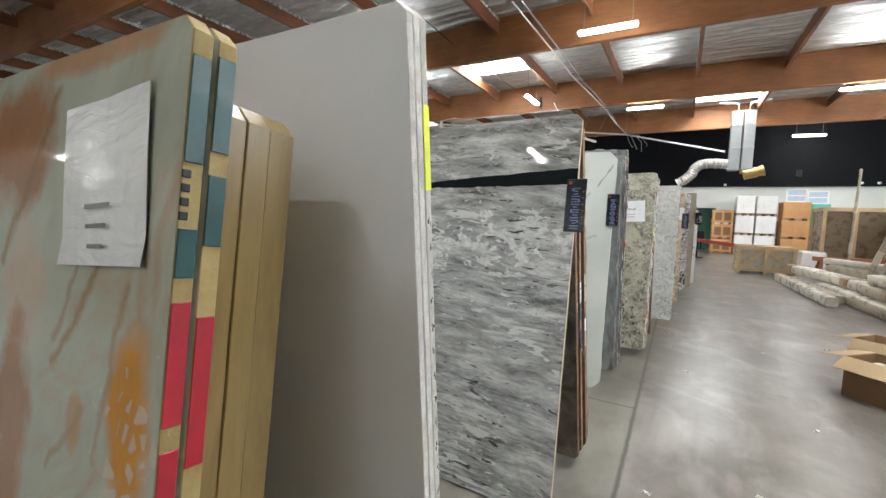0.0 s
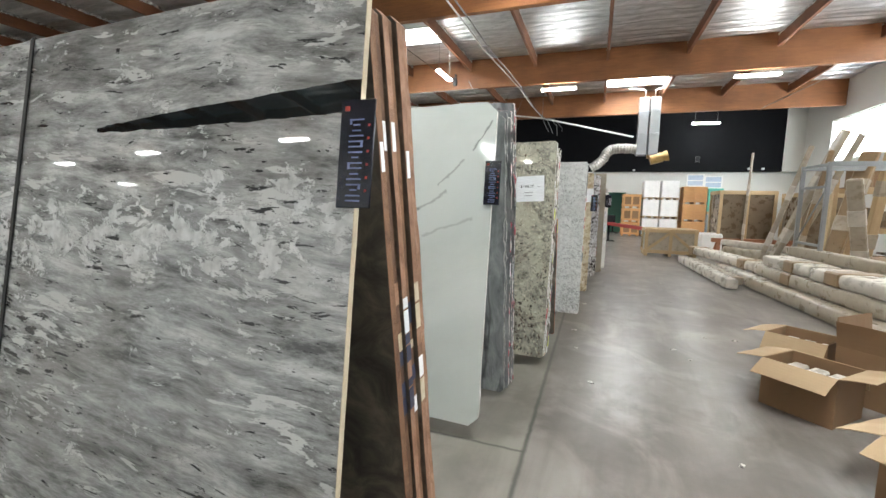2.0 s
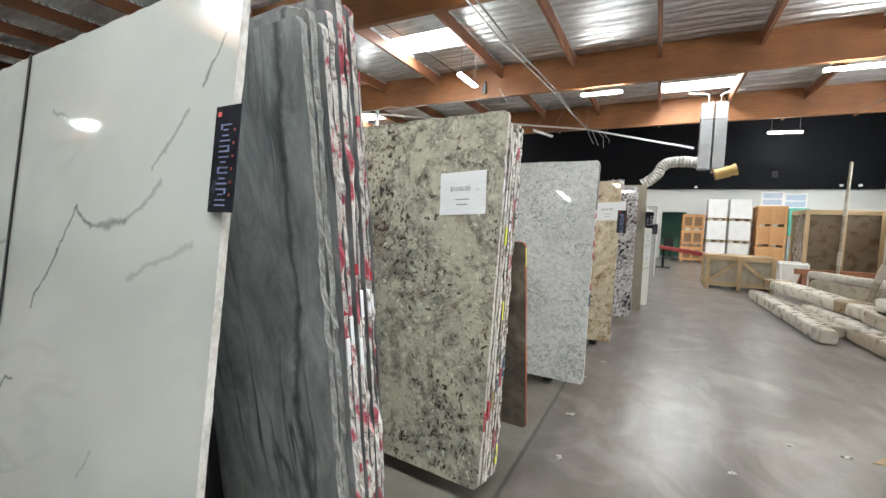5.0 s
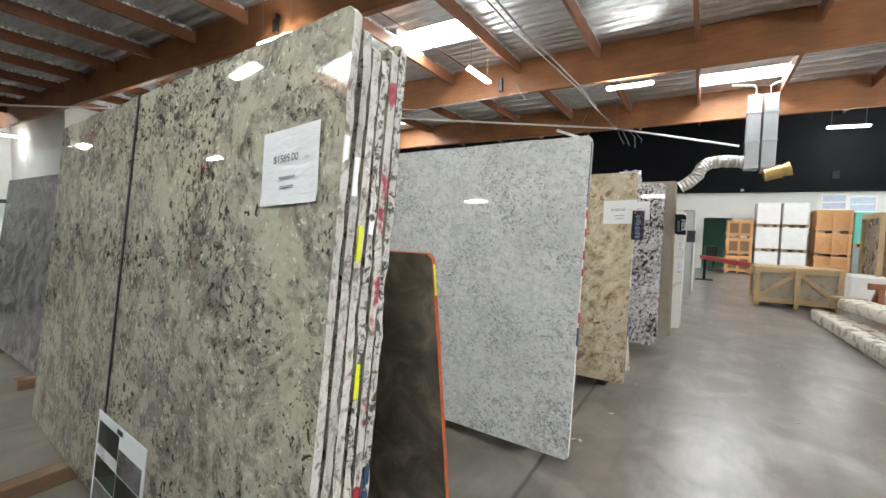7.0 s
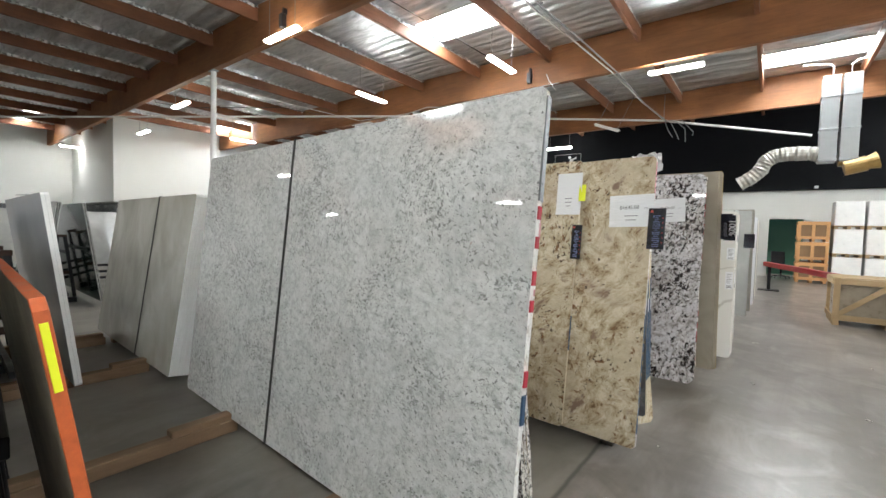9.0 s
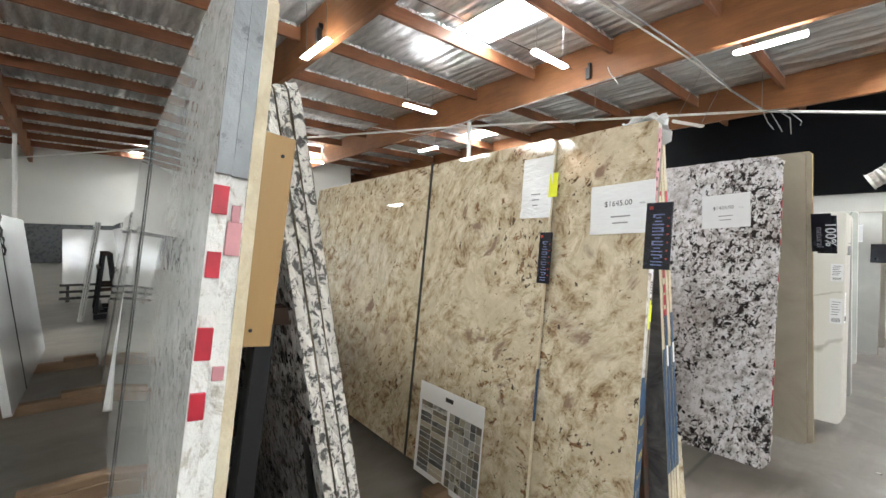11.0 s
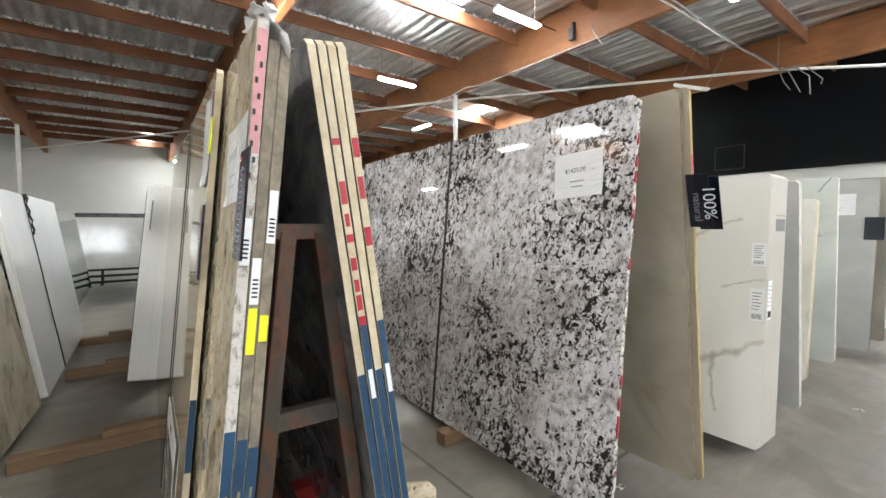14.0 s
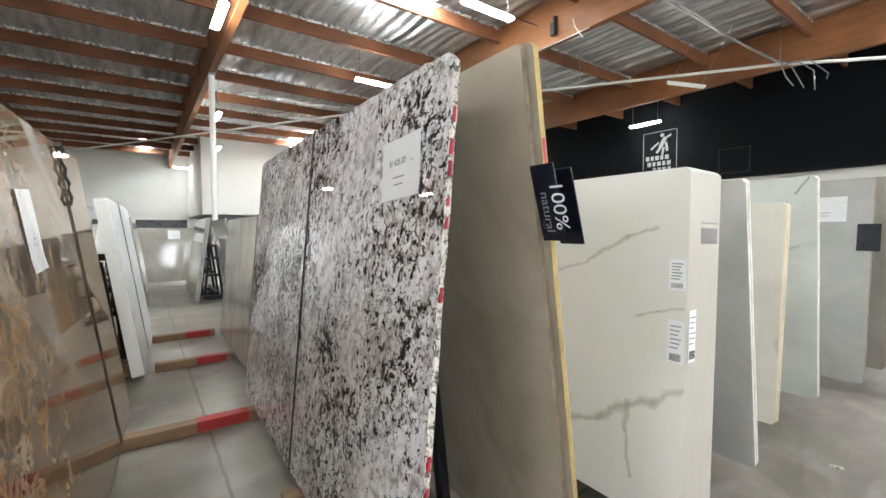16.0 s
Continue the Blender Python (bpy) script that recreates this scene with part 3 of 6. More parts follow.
    for x, y in ((-11.7, 11.05), (-9.6, 17.3), (-24.0, 4.9), (-11.7, -1.25)):
        c = thing("roof_column", "slim white painted round steel roof column", "column", pose(x, y, 0))
        part("shaft", tube_into(bmesh.new(), (0, 0, 0.012), (0, 0, 5.8), 0.075, 16), WHITE_STEEL, c)
        part("base_plate", made_box((0.3, 0.3, 0.012), (0, 0, 0.006), None, 0.003), GALV, c)
        part("cap_plate", made_box((0.3, 0.17, 0.025), (0, 0, 5.815), None, 0.003), GALV, c)


def led_lamps():
    base = thing("led_batten", "white led batten light hung under the roof", "ceiling light", pose(0, 0, 5.65), group="roof lights")
    bm = made_box((1.24, 0.1, 0.045), (0, 0, 0.05), None, 0.008)
    part("housing", bm, WHITE_STEEL, base)
    part("diffuser", made_box((1.22, 0.17, 0.05), (0, 0, 0.005), None, 0.02), LED, base, "glowing white diffuser")
    for s in (-1, 1):
        part("hanger", tube_into(bmesh.new(), (s * 0.5, 0, 0.07), (s * 0.5, 0, DECK - 5.75), 0.006, 6), GALV, base)
    for k, (x, y, a) in enumerate(LAMPS):
        m = pose(x, y, 5.65, 0, 0, a)
        if k:
            copy_thing(base, m)
        else:
            base.matrix_world = m


floor_and_walls()
roof()
led_lamps()

# ---- stones ----
GREY_WAVE = stone("grey_wave_granite", [(0.37, (0.12, 0.12, 0.116)), (0.44, (0.26, 0.26, 0.25)), (0.5, (0.37, 0.37, 0.357)), (0.56, (0.5, 0.5, 0.482)), (0.63, (0.67, 0.67, 0.65))],
                  7.0, (0.42, 1, 2.1), -3, 13, 0.76, 0.2, 0.12, specks=[((0.6, 0.6, 0.575), 10, 0.585, 0.61, 0.3), ((0.045, 0.046, 0.045), 20, 0.61, 0.635, 0.3)],
                  clouds=((0.2, 0.19, 0.175), 1.6, 0.5, 0.62, 0.4), wedge=True)
WHITE_VEIN = stone("white_veined_quartzite", [(0.3, (0.6, 0.64, 0.61)), (0.7, (0.73, 0.76, 0.72))], 1.2, (1, 1, 1.6), 25, 4, 0.5, 0.4, 0.25,
                   veins=[((0.4, 0.42, 0.41), 1.5, 0.03, (0.3, 1, 1.8), 14, 0.3)], gloss=0.07,
                   lines=[(-1.19, 0.99, -0.98, 1.23, 0.013, 0.95), (-0.98, 1.23, -0.85, 1.39, 0.012, 0.9), (-0.85, 1.39, -0.74, 1.32, 0.012, 0.95), (-0.74, 1.32, -0.5, 1.35, 0.02, 0.75), (-0.5, 1.35, -0.3, 1.46, 0.016, 0.5),
                          (-0.36, 1.5, -0.2, 1.66, 0.012, 0.55), (-0.14, 1.72, -0.03, 1.9, 0.011, 0.8), (-1.5, 0.5, -1.38, 0.68, 0.012, 0.9), (-1.38, 0.68, -1.3, 0.69, 0.018, 0.9), (-1.15, 1.76, -0.86, 1.67, 0.014, 0.5), (-0.45, 1.18, -0.12, 1.3, 0.016, 0.35),
                          (-1.9, 1.17, -1.5, 1.24, 0.016, 0.5), (-0.95, 0.2, -0.72, 0.27, 0.013, 0.5), (-0.66, 0.5, -0.58, 0.62, 0.01, 0.4)])
BLUE_GREY = stone("blue_grey_marble", [(0.34, (0.14, 0.155, 0.16)), (0.5, (0.27, 0.285, 0.29)), (0.64, (0.4, 0.415, 0.415))], 4.5, (1.8, 1, 0.7), 4, 10, 0.7, 0.6, 0.2,
                  veins=[((0.05, 0.055, 0.06), 2.2, 0.03, (2.4, 1, 0.3), 3, 0.9)], gloss=0.3,
                  lines=[(-0.1, 2.05, -0.13, 1.6, 0.03, 0.9), (-0.13, 1.6, -0.12, 1.1, 0.022, 0.9), (-0.12, 1.1, -0.17, 0.75, 0.03, 0.9), (-0.17, 0.75, -0.13, 0.35, 0.04, 0.9), (-0.13, 0.35, -0.15, 0.1, 0.03, 0.8)], line_colour=(0.05, 0.052, 0.055))
GREEN_GRANITE = stone("green_cream_granite", [(0.36, (0.05, 0.045, 0.036)), (0.42, (0.15, 0.143, 0.118)), (0.48, (0.26, 0.25, 0.205)), (0.54, (0.37, 0.352, 0.28)), (0.62, (0.54, 0.51, 0.4))],
                      17.0, (1, 1, 0.9), 20, 13, 0.8, 0.3, 0.25, blots=[((0.19, 0.19, 0.17), 2.6, 0.48, 0.6, 0.55), ((0.48, 0.455, 0.35), 4.2, 0.52, 0.56, 0.72), ((0.44, 0.42, 0.335), 10.0, 0.54, 0.58, 0.6), ((0.14, 0.1, 0.08), 3.2, 0.6, 0.68, 0.6)],
                      specks=[((0.045, 0.04, 0.033), 30, 0.6, 0.63, 0.5), ((0.1, 0.065, 0.05), 46, 0.61, 0.64, 0.4), ((0.6, 0.57, 0.45), 38, 0.61, 0.64)], clouds=((0.14, 0.125, 0.105), 1.4, 0.52, 0.68, 0.45))
WHITE_GRANITE = stone("white_grey_granite", [(0.35, (0.25, 0.252, 0.243)), (0.44, (0.43, 0.435, 0.422)), (0.52, (0.56, 0.565, 0.55)), (0.64, (0.69, 0.695, 0.68))],
                      26, (0.95, 1, 1.15), -20, 13, 0.84, 0.3, 0.2, blots=[((0.64, 0.645, 0.63), 11.0, 0.55, 0.6, 0.5), ((0.42, 0.422, 0.41), 3.4, 0.54, 0.66, 0.4)],
                      specks=[((0.2, 0.2, 0.193), 58, 0.6, 0.635, 0.4), ((0.33, 0.33, 0.32), 30, 0.59, 0.64, 0.35), ((0.3, 0.2, 0.18), 17, 0.7, 0.74)], clouds=((0.44, 0.445, 0.435), 2.0, 0.5, 0.66, 0.35))
TAN_GRANITE = stone("cream_tan_granite", [(0.36, (0.17, 0.11, 0.06)), (0.43, (0.37, 0.285, 0.18)), (0.5, (0.5, 0.425, 0.3)), (0.6, (0.64, 0.57, 0.44))],
                    12.0, (1.2, 1, 0.85), -38, 12, 0.76, 0.4, 0.35, blots=[((0.56, 0.485, 0.355), 5.0, 0.53, 0.59, 0.7)], specks=[((0.2, 0.11, 0.055), 17, 0.61, 0.66, 0.35), ((0.07, 0.048, 0.036), 36, 0.63, 0.66, 0.4), ((0.24, 0.165, 0.125), 5.0, 0.6, 0.68)], clouds=((0.3, 0.22, 0.165), 2.2, 0.55, 0.7, 0.5))
BW_GRANITE = stone("black_white_granite", [(0.37, (0.24, 0.22, 0.212)), (0.45, (0.45, 0.425, 0.42)), (0.52, (0.6, 0.585, 0.595)), (0.61, (0.77, 0.76, 0.775))],
                   24, (1, 1, 0.75), -22, 9, 0.7, 0.3, 0.1, blots=[((0.72, 0.71, 0.735), 17.0, 0.54, 0.57, 0.7), ((0.36, 0.325, 0.31), 5.0, 0.55, 0.64, 0.55)],
                   specks=[((0.16, 0.13, 0.12), 40, 0.58, 0.6, 0.3), ((0.028, 0.025, 0.025), 30, 0.568, 0.582, 0.4), ((0.04, 0.034, 0.034), 60, 0.6, 0.615, 0.3)], clouds=((0.4, 0.355, 0.34), 1.8, 0.55, 0.7, 0.35))
CLOUDY_BEIGE = stone("cloudy_grey_beige_marble", [(0.34, (0.23, 0.195, 0.145)), (0.46, (0.33, 0.29, 0.225)), (0.55, (0.42, 0.38, 0.3)), (0.66, (0.5, 0.46, 0.38))], 3.2, (1.3, 1, 0.75), 30, 8, 0.6, 0.9, 0.5,
                     blots=[((0.46, 0.42, 0.34), 3.5, 0.52, 0.6, 0.6)], specks=[((0.19, 0.15, 0.11), 9, 0.63, 0.7)])
BROWN_BEIGE = stone("brown_beige_marble", [(0.3, (0.27, 0.235, 0.175)), (0.5, (0.38, 0.335, 0.26)), (0.7, (0.46, 0.41, 0.33))], 2.0, (1, 1, 0.7), 40, 6, 0.55, 0.8, 0.4, gloss=0.3)
DARK_BROWN = stone("dark_brown_underside", [(0.35, (0.065, 0.056, 0.045)), (0.5, (0.13, 0.112, 0.087)), (0.68, (0.26, 0.22, 0.17))], 5, (1, 1, 1), 0, 8, 0.65, 1.0, 0.3, gloss=0.4)
# a darker DARK_BROWN: the shade inside the A-frame is put into the colour
SHADED_BROWN = stone("shaded_unpolished_brown_back", [(0.35, (0.022, 0.018, 0.014)), (0.5, (0.05, 0.041, 0.03)), (0.68, (0.1, 0.08, 0.058))], 5, (1, 1, 1), 0, 8, 0.65, 1.0, 0.3, gloss=0.5)
QUARTZ = stone("white_quartz_with_veins", [(0.3, (0.74, 0.73, 0.69)), (0.7, (0.8, 0.79, 0.75))], 1.0, (1, 1, 1), 0, 3, 0.5, 0.4, 0.5,
               lines=[(-1.3, 0.2, -0.75, 0.3, 0.03, 0.6), (-0.75, 0.3, -0.44, 0.41, 0.035, 0.8), (-0.44, 0.41, -0.275, 0.54, 0.04, 0.85), (-0.275, 0.54, -0.145, 0.59, 0.04, 0.8), (-0.145, 0.59, -0.0, 0.69, 0.03, 0.6), (-0.28, 0.52, -0.286, 0.39, 0.028, 0.75), (-0.286, 0.39, -0.26, 0.17, 0.018, 0.75),
                      (-0.95, 1.12, -0.53, 1.25, 0.014, 0.6), (-0.53, 1.25, -0.3, 1.38, 0.02, 0.7), (-0.3, 1.38, -0.14, 1.43, 0.018, 0.7), (-0.24, 0.985, -0.13, 1.03, 0.012, 0.7), (-0.13, 1.03, -0.02, 1.06, 0.014, 0.6)], line_colour=(0.43, 0.41, 0.36))
CREAM = stone("cream_white_quartz", [(0.3, (0.64, 0.62, 0.54)), (0.7, (0.74, 0.72, 0.65))], 1.5, (1, 1, 1.5), 15, 4, 0.5, 0.5, 0.4, veins=[((0.45, 0.42, 0.36), 0.9, 0.02, (0.6, 1, 1.8), 12, 0.5)], gloss=0.1)
PALE_GREY = stone("pale_grey_stone", [(0.3, (0.36, 0.36, 0.345)), (0.7, (0.47, 0.465, 0.45))], 2.0, (1, 1, 1), 15, 6, 0.55, 0.6, 0.4, gloss=0.1)
GREIGE = stone("grey_beige_stone", [(0.3, (0.3, 0.285, 0.25)), (0.7, (0.42, 0.4, 0.36))], 2.4, (1.4, 1, 0.8), 15, 6, 0.55, 0.6, 0.4, gloss=0.08)
SLATE = stone("grey_polished_granite", [(0.36, (0.1, 0.1, 0.105)), (0.5, (0.17, 0.168, 0.17)), (0.64, (0.25, 0.245, 0.245))], 6, (1, 1, 1.4), 20, 9, 0.66, 0.6, 0.3, gloss=0.16)
DARK_GREEN = stone("dark_green_stone", [(0.3, (0.008, 0.02, 0.014)), (0.7, (0.03, 0.06, 0.045))], 5, (1, 1, 1), 15, 7, 0.6, 0.6, 0.4, gloss=0.08)
EXOTIC = stone("brown_gold_exotic_granite", [(0.35, (0.04, 0.026, 0.018)), (0.44, (0.11, 0.07, 0.04)), (0.51, (0.19, 0.125, 0.075)), (0.6, (0.29, 0.22, 0.15))],
               7.0, (1, 1, 0.9), -35, 13, 0.76, 0.4, 0.5, blots=[((0.27, 0.15, 0.055), 3.6, 0.52, 0.62, 0.65), ((0.25, 0.2, 0.155), 2.6, 0.54, 0.66, 0.6), ((0.016, 0.017, 0.02), 2.0, 0.63, 0.65, 0.95)], specks=[((0.04, 0.028, 0.02), 18, 0.6, 0.64, 0.3)])
ONYX = stone("green_orange_onyx", [(0.32, (0.33, 0.2, 0.12)), (0.41, (0.4, 0.33, 0.25)), (0.48, (0.4, 0.42, 0.35)), (0.58, (0.45, 0.47, 0.4)), (0.7, (0.52, 0.5, 0.43))],
             2.4, (1.8, 1, 0.7), -28, 8, 0.6, 1.0, 0.6, veins=[((0.24, 0.17, 0.1), 1.3, 0.012, (1.7, 1, 0.5), -22, 0.85)], gloss=0.06,
             patches=[(-0.52, 1.54, 0.2, 0.13, (0.27, 0.13, 0.065), 0.92), (-0.24, 1.67, 0.2, 0.035, (0.36, 0.2, 0.11), 0.85), (-0.43, 1.3, 0.1, 0.14, (0.45, 0.34, 0.27), 0.7), (-0.45, 1.08, 0.09, 0.2, (0.26, 0.125, 0.06), 0.92), (-0.5, 0.5, 0.3, 0.4, (0.28, 0.14, 0.07), 0.9), (-0.07, 1.16, 0.065, 0.14, (0.42, 0.18, 0.015), 1.0), (-0.22, 1.13, 0.03, 0.05, (0.3, 0.16, 0.05), 0.8)],
             crystals=(-0.055, 1.12, 0.1), lines=[(-0.36, 1.62, -0.54, 1.34, 0.02, 0.8), (-0.17, 1.37, -0.3, 1.2, 0.016, 0.8), (-0.24, 1.36, -0.31, 1.24, 0.014, 0.6), (-0.1, 1.34, -0.16, 1.1, 0.014, 0.6), (-0.2, 1.15, -0.29, 1.05, 0.016, 0.7)], line_colour=(0.26, 0.16, 0.08))
WHITE_PLAIN = stone("plain_white_marble", [(0.3, (0.72, 0.735, 0.76)), (0.7, (0.79, 0.805, 0.83))], 1.5, (1, 1, 1), 0, 4, 0.5, 0.4, 0.3, gloss=0.12)
GOLD_STONE = stone("honey_gold_onyx", [(0.3, (0.22, 0.14, 0.04)), (0.55, (0.38, 0.27, 0.09)), (0.75, (0.48, 0.36, 0.15))], 4, (2, 1, 0.5), 5, 7, 0.6, 0.8, 0.3, gloss=0.25)

E_WHITE = rough_edge("white_slab_edge", (0.74, 0.72, 0.68), (0.5, 0.47, 0.42))
E_CREAM = rough_edge("cream_slab_edge", (0.66, 0.58, 0.42), (0.5, 0.4, 0.26), 18, 0.3)
E_GREY = rough_edge("grey_slab_edge", (0.4, 0.4, 0.38), (0.16, 0.16, 0.15))
E_PINK = rough_edge("pink_brown_slab_edge", (0.52, 0.3, 0.19), (0.22, 0.1, 0.045), 11, 0.6, uneven=0.85)
E_MIX = rough_edge("broken_granite_edge", (0.76, 0.72, 0.66), (0.05, 0.045, 0.042), 46, 1.0, None, 0.44, 0.5)
E_REDMIX = rough_edge("broken_white_edge", (0.74, 0.71, 0.66), (0.22, 0.17, 0.13), 30, 1.0, ((0.42, 0.2, 0.1), 0.36), 0.38, 0.5)
E_SPLASH = rough_edge("broken_white_edge_with_red_paint", (0.78, 0.75, 0.71), (0.2, 0.16, 0.13), 34, 1.0, ((0.42, 0.025, 0.06), 0.45), 0.39, 0.48)
E_PALEGREY = rough_edge("grey_brown_slab_edge", (0.3, 0.255, 0.195), (0.13, 0.105, 0.078), 20, 0.6)
E_SMOOTH = plain("sawn_white_edge", (0.8, 0.8, 0.78), 0.5, vary=0.05, scale=9)
E_CHALK = rough_edge("white_painted_broken_edge", (0.78, 0.77, 0.74), (0.42, 0.38, 0.32), 30, 0.8, ((0.36, 0.29, 0.2), 0.33), 0.36, 0.48, 0.1)
E_QUARTZ = wood("sawn_quartz_edge", (0.42, 0.39, 0.345), (0.6, 0.57, 0.52), "z", 0.45, 22)
E_DARKPINK = rough_edge("dark_red_brown_slab_edge", (0.26, 0.13, 0.065), (0.08, 0.036, 0.018), 9, 0.7, uneven=0.5)
GREY_TAPE = plain("grey_cloth_tape", (0.16, 0.165, 0.17), 0.35, 0.4, vary=0.25, scale=18, bump=0.5, grain=40)
E_GOLD = rough_edge("gold_slab_edge", (0.45, 0.34, 0.15), (0.27, 0.185, 0.06), 8, 0.25, uneven=0.5)
E_HONEY = wood("streaked_honey_edge", (0.06, 0.034, 0.007), (0.38, 0.26, 0.09), "z", 0.3, 11)
E_YELLOW = rough_edge("yellow_resin_edge", (0.5, 0.37, 0.13), (0.3, 0.22, 0.11), 10, 0.4)
E_BROWN = rough_edge("brown_slab_edge", (0.3, 0.24, 0.17), (0.14, 0.11, 0.08), 18, 0.5)


SLEEVE = Nodes("paper_in_clear_sleeve")
SLEEVE.bump(SLEEVE.noise(SLEEVE.map((1, 1, 3)), 9, 3, 0.5, 1.0), 0.25, 0.02)
SLEEVE = SLEEVE.set(base=SLEEVE.mix(SLEEVE.noise(SLEEVE.co, 8, 4, 0.6), (0.7, 0.71, 0.73), (0.78, 0.79, 0.8)), rough=0.16)


# ---- slabs ----
def slab_mesh(L, H, T, ragged, seed, front, corner=0.02, arris=0.0015, slant=0.0):
    """A sawn slab: x from -L to 0, z from 0 to H, y from the outer face at 0 inwards; an uneven outline, faces of one material and rim of another."""
    rnd = random.Random(seed)
    pts = []
    step = 0.035 if ragged > 0.004 else 0.12

    def side(a, b, amp):
        n = max(2, int((Vector(b) - Vector(a)).length / step))
        for k in range(n):
            p = Vector(a).lerp(Vector(b), k / n)
            d = (Vector(b) - Vector(a)).normalized()
            o = Vector((-d.y, d.x))
            q = amp * (noise.noise(Vector((p.x * 3, p.y * 3, seed))) + 0.9 * noise.noise(Vector((p.x * 13, p.y * 13, seed + 5))) + 0.3 * (rnd.random() - 0.5))
            pts.append(p + o * q)

    c = corner
    side((-L + c, 0), (-c, 0), min(ragged, 0.002))
    side((-c, 0), (0, c), 0)
    side((0, c), (0, H - c), ragged)
    side((0, H - c), (-c, H), 0)
    side((-c, H), (-L + c, H), ragged)
    side((-L + c, H), (-L, H - c), 0)
    side((-L, H - c), (-L, c), ragged)
    side((-L, c), (-L + c, 0), 0)
    s = 1 if front else -1
    e = arris
    bm = bmesh.new()
    inset = 1 - 2 * e / max(L, H)
    ctr = Vector((-L / 2, H / 2))

    def ring(y, k):
        return [bm.verts.new((ctr.x + (p.x - ctr.x) * k, y, ctr.y + (p.y - ctr.y) * k)) for p in pts]

    if ragged > 0.004:   # a broken edge has a belly of its own
        mids = [bm.verts.new((p.x + rnd.uniform(-1, 1) * ragged * 0.8, s * T * rnd.uniform(0.35, 0.65), p.y + rnd.uniform(-1, 1) * ragged * 0.4)) for p in pts]
        rings = [ring(0, 1), mids, ring(s * T, 1)]
    else:
        rings = [ring(0, inset), ring(s * e, 1), ring(s * (T - e), 1), ring(s * T, inset)]
    n = len(pts)
    f0 = bm.faces.new(rings[0])
    f1 = bm.faces.new(rings[-1][::-1])
    f0.material_index = f1.material_index = 0
    for r0, r1 in zip(rings, rings[1:]):
        for k in range(n):
            bm.faces.new((r0[k], r1[k], r1[(k + 1) % n], r0[(k + 1) % n])).material_index = 1
    for v in bm.verts:
        v.co.x -= slant * v.co.z
    bmesh.ops.triangulate(bm, faces=[f0, f1])
    return bm


def tilt(side, x, y, yaw, lean, z=0.1):
    return pose(x, y, z, -lean if side == "front" else lean, 0, -yaw)


BELLY = {}      # how far each slab's rim is broken


def bundle(side, x, y, slabs, yaw=0.0, lean=5.5, L=2.6, H=1.95, T=0.022, gap=0.006, group="", z=0.1):
    """Slabs leaning against one side of a rack, the outer one first. side front: they lean away from -y. Each: face, edge, label, and what differs."""
    made = []
    m = tilt(side, x, y, yaw, lean, z)
    s = 1 if side == "front" else -1
    off = 0.0
    for k, d in enumerate(slabs):
        l, h, t = d.get("L", L), d.get("H", H), d.get("T", T)
        bm = slab_mesh(l, h, t, d.get("ragged", 0.0015), d.get("seed", 3) + k * 7 + int(abs(x * 10 + y * 100)), side == "front", d.get("corner", 0.02), d.get("arris", 0.0015), d.get("slant", 0.0))
        ob = thing("stone_slab", d["label"], "stone slab", m @ Matrix.Translation((d.get("dx", 0.0), s * off, 0)), bm, (d["face"], d["edge"]), group)
        BELLY[ob.name] = d.get("ragged", 0.0015)
        made.append(ob)
        off += t + d.get("gap", gap)
    return made


def mark(ob, z0, z1, mat, T=0.022, front=True, name="edge_mark", label="", w=1.0):
    """Paint or tape over the slab's end."""
    s = 1 if front else -1
    return part(name, made_box((0.003 + 0.8 * max(0.0, BELLY[ob.name] - 0.003), T * w * 0.9, z1 - z0), (0.0, s * T / 2, (z0 + z1) / 2), None, 0.0008), mat, ob, label)


UP = pose(0, 0, 0, 90, 0, 0)     # lettering from its own plane to a face that looks to -y


def sheet(ob, x, z, w, h, price="", turn=0.0, lines=2, side="front", name="price_sheet", size=0.034):
    """A paper sheet taped to the slab's outer face; x, z: its lower left corner."""
    s = -1 if side == "front" else 1
    m = Matrix.Translation((x + w / 2, s * 0.003, z + h / 2)) @ pose(0, 0, 0, 0, turn, 0) @ (Matrix.Identity(4) if side == "front" else pose(0, 0, 0, 0, 0, 180))
    bm = bmesh.new()
    nx, nz = 8, 6
    g = [[bm.verts.new((w * (i / nx - 0.5), -0.004 * abs(math.sin(3.1 * i / nx + 1.7 * j / nz)) - (0.006 if (i in (0, nx) and j == 0) else 0), h * (j / nz - 0.5))) for i in range(nx + 1)] for j in range(nz + 1)]
    for j in range(nz):
        for i in range(nx):
            bm.faces.new((g[j][i], g[j][i + 1], g[j + 1][i + 1], g[j + 1][i]))
    r = bmesh.ops.extrude_face_region(bm, geom=bm.faces[:])
    bmesh.ops.translate(bm, verts=[v for v in r["geom"] if isinstance(v, bmesh.types.BMVert)], vec=(0, 0.0008, 0))
    p = part(name, bm, SLEEVE, ob, "white printed sheet in a clear sleeve", m)
    if price:
        letters(price, size, INK, p, Matrix.Translation((-0.012, -0.0075, 0.012)) @ UP, "price")
        letters("/slab", size * 0.42, GREY_INK, p, Matrix.Translation((size * 2.75, -0.0075, 0.012)) @ UP, "price_unit")
    for k in range(lines):
        part("print_line", made_box((w * (0.3 - 0.06 * k), 0.0006, 0.006), (0, -0.0072, -0.035 - 0.028 * k), None, 0), GREY_INK, p)
    return p


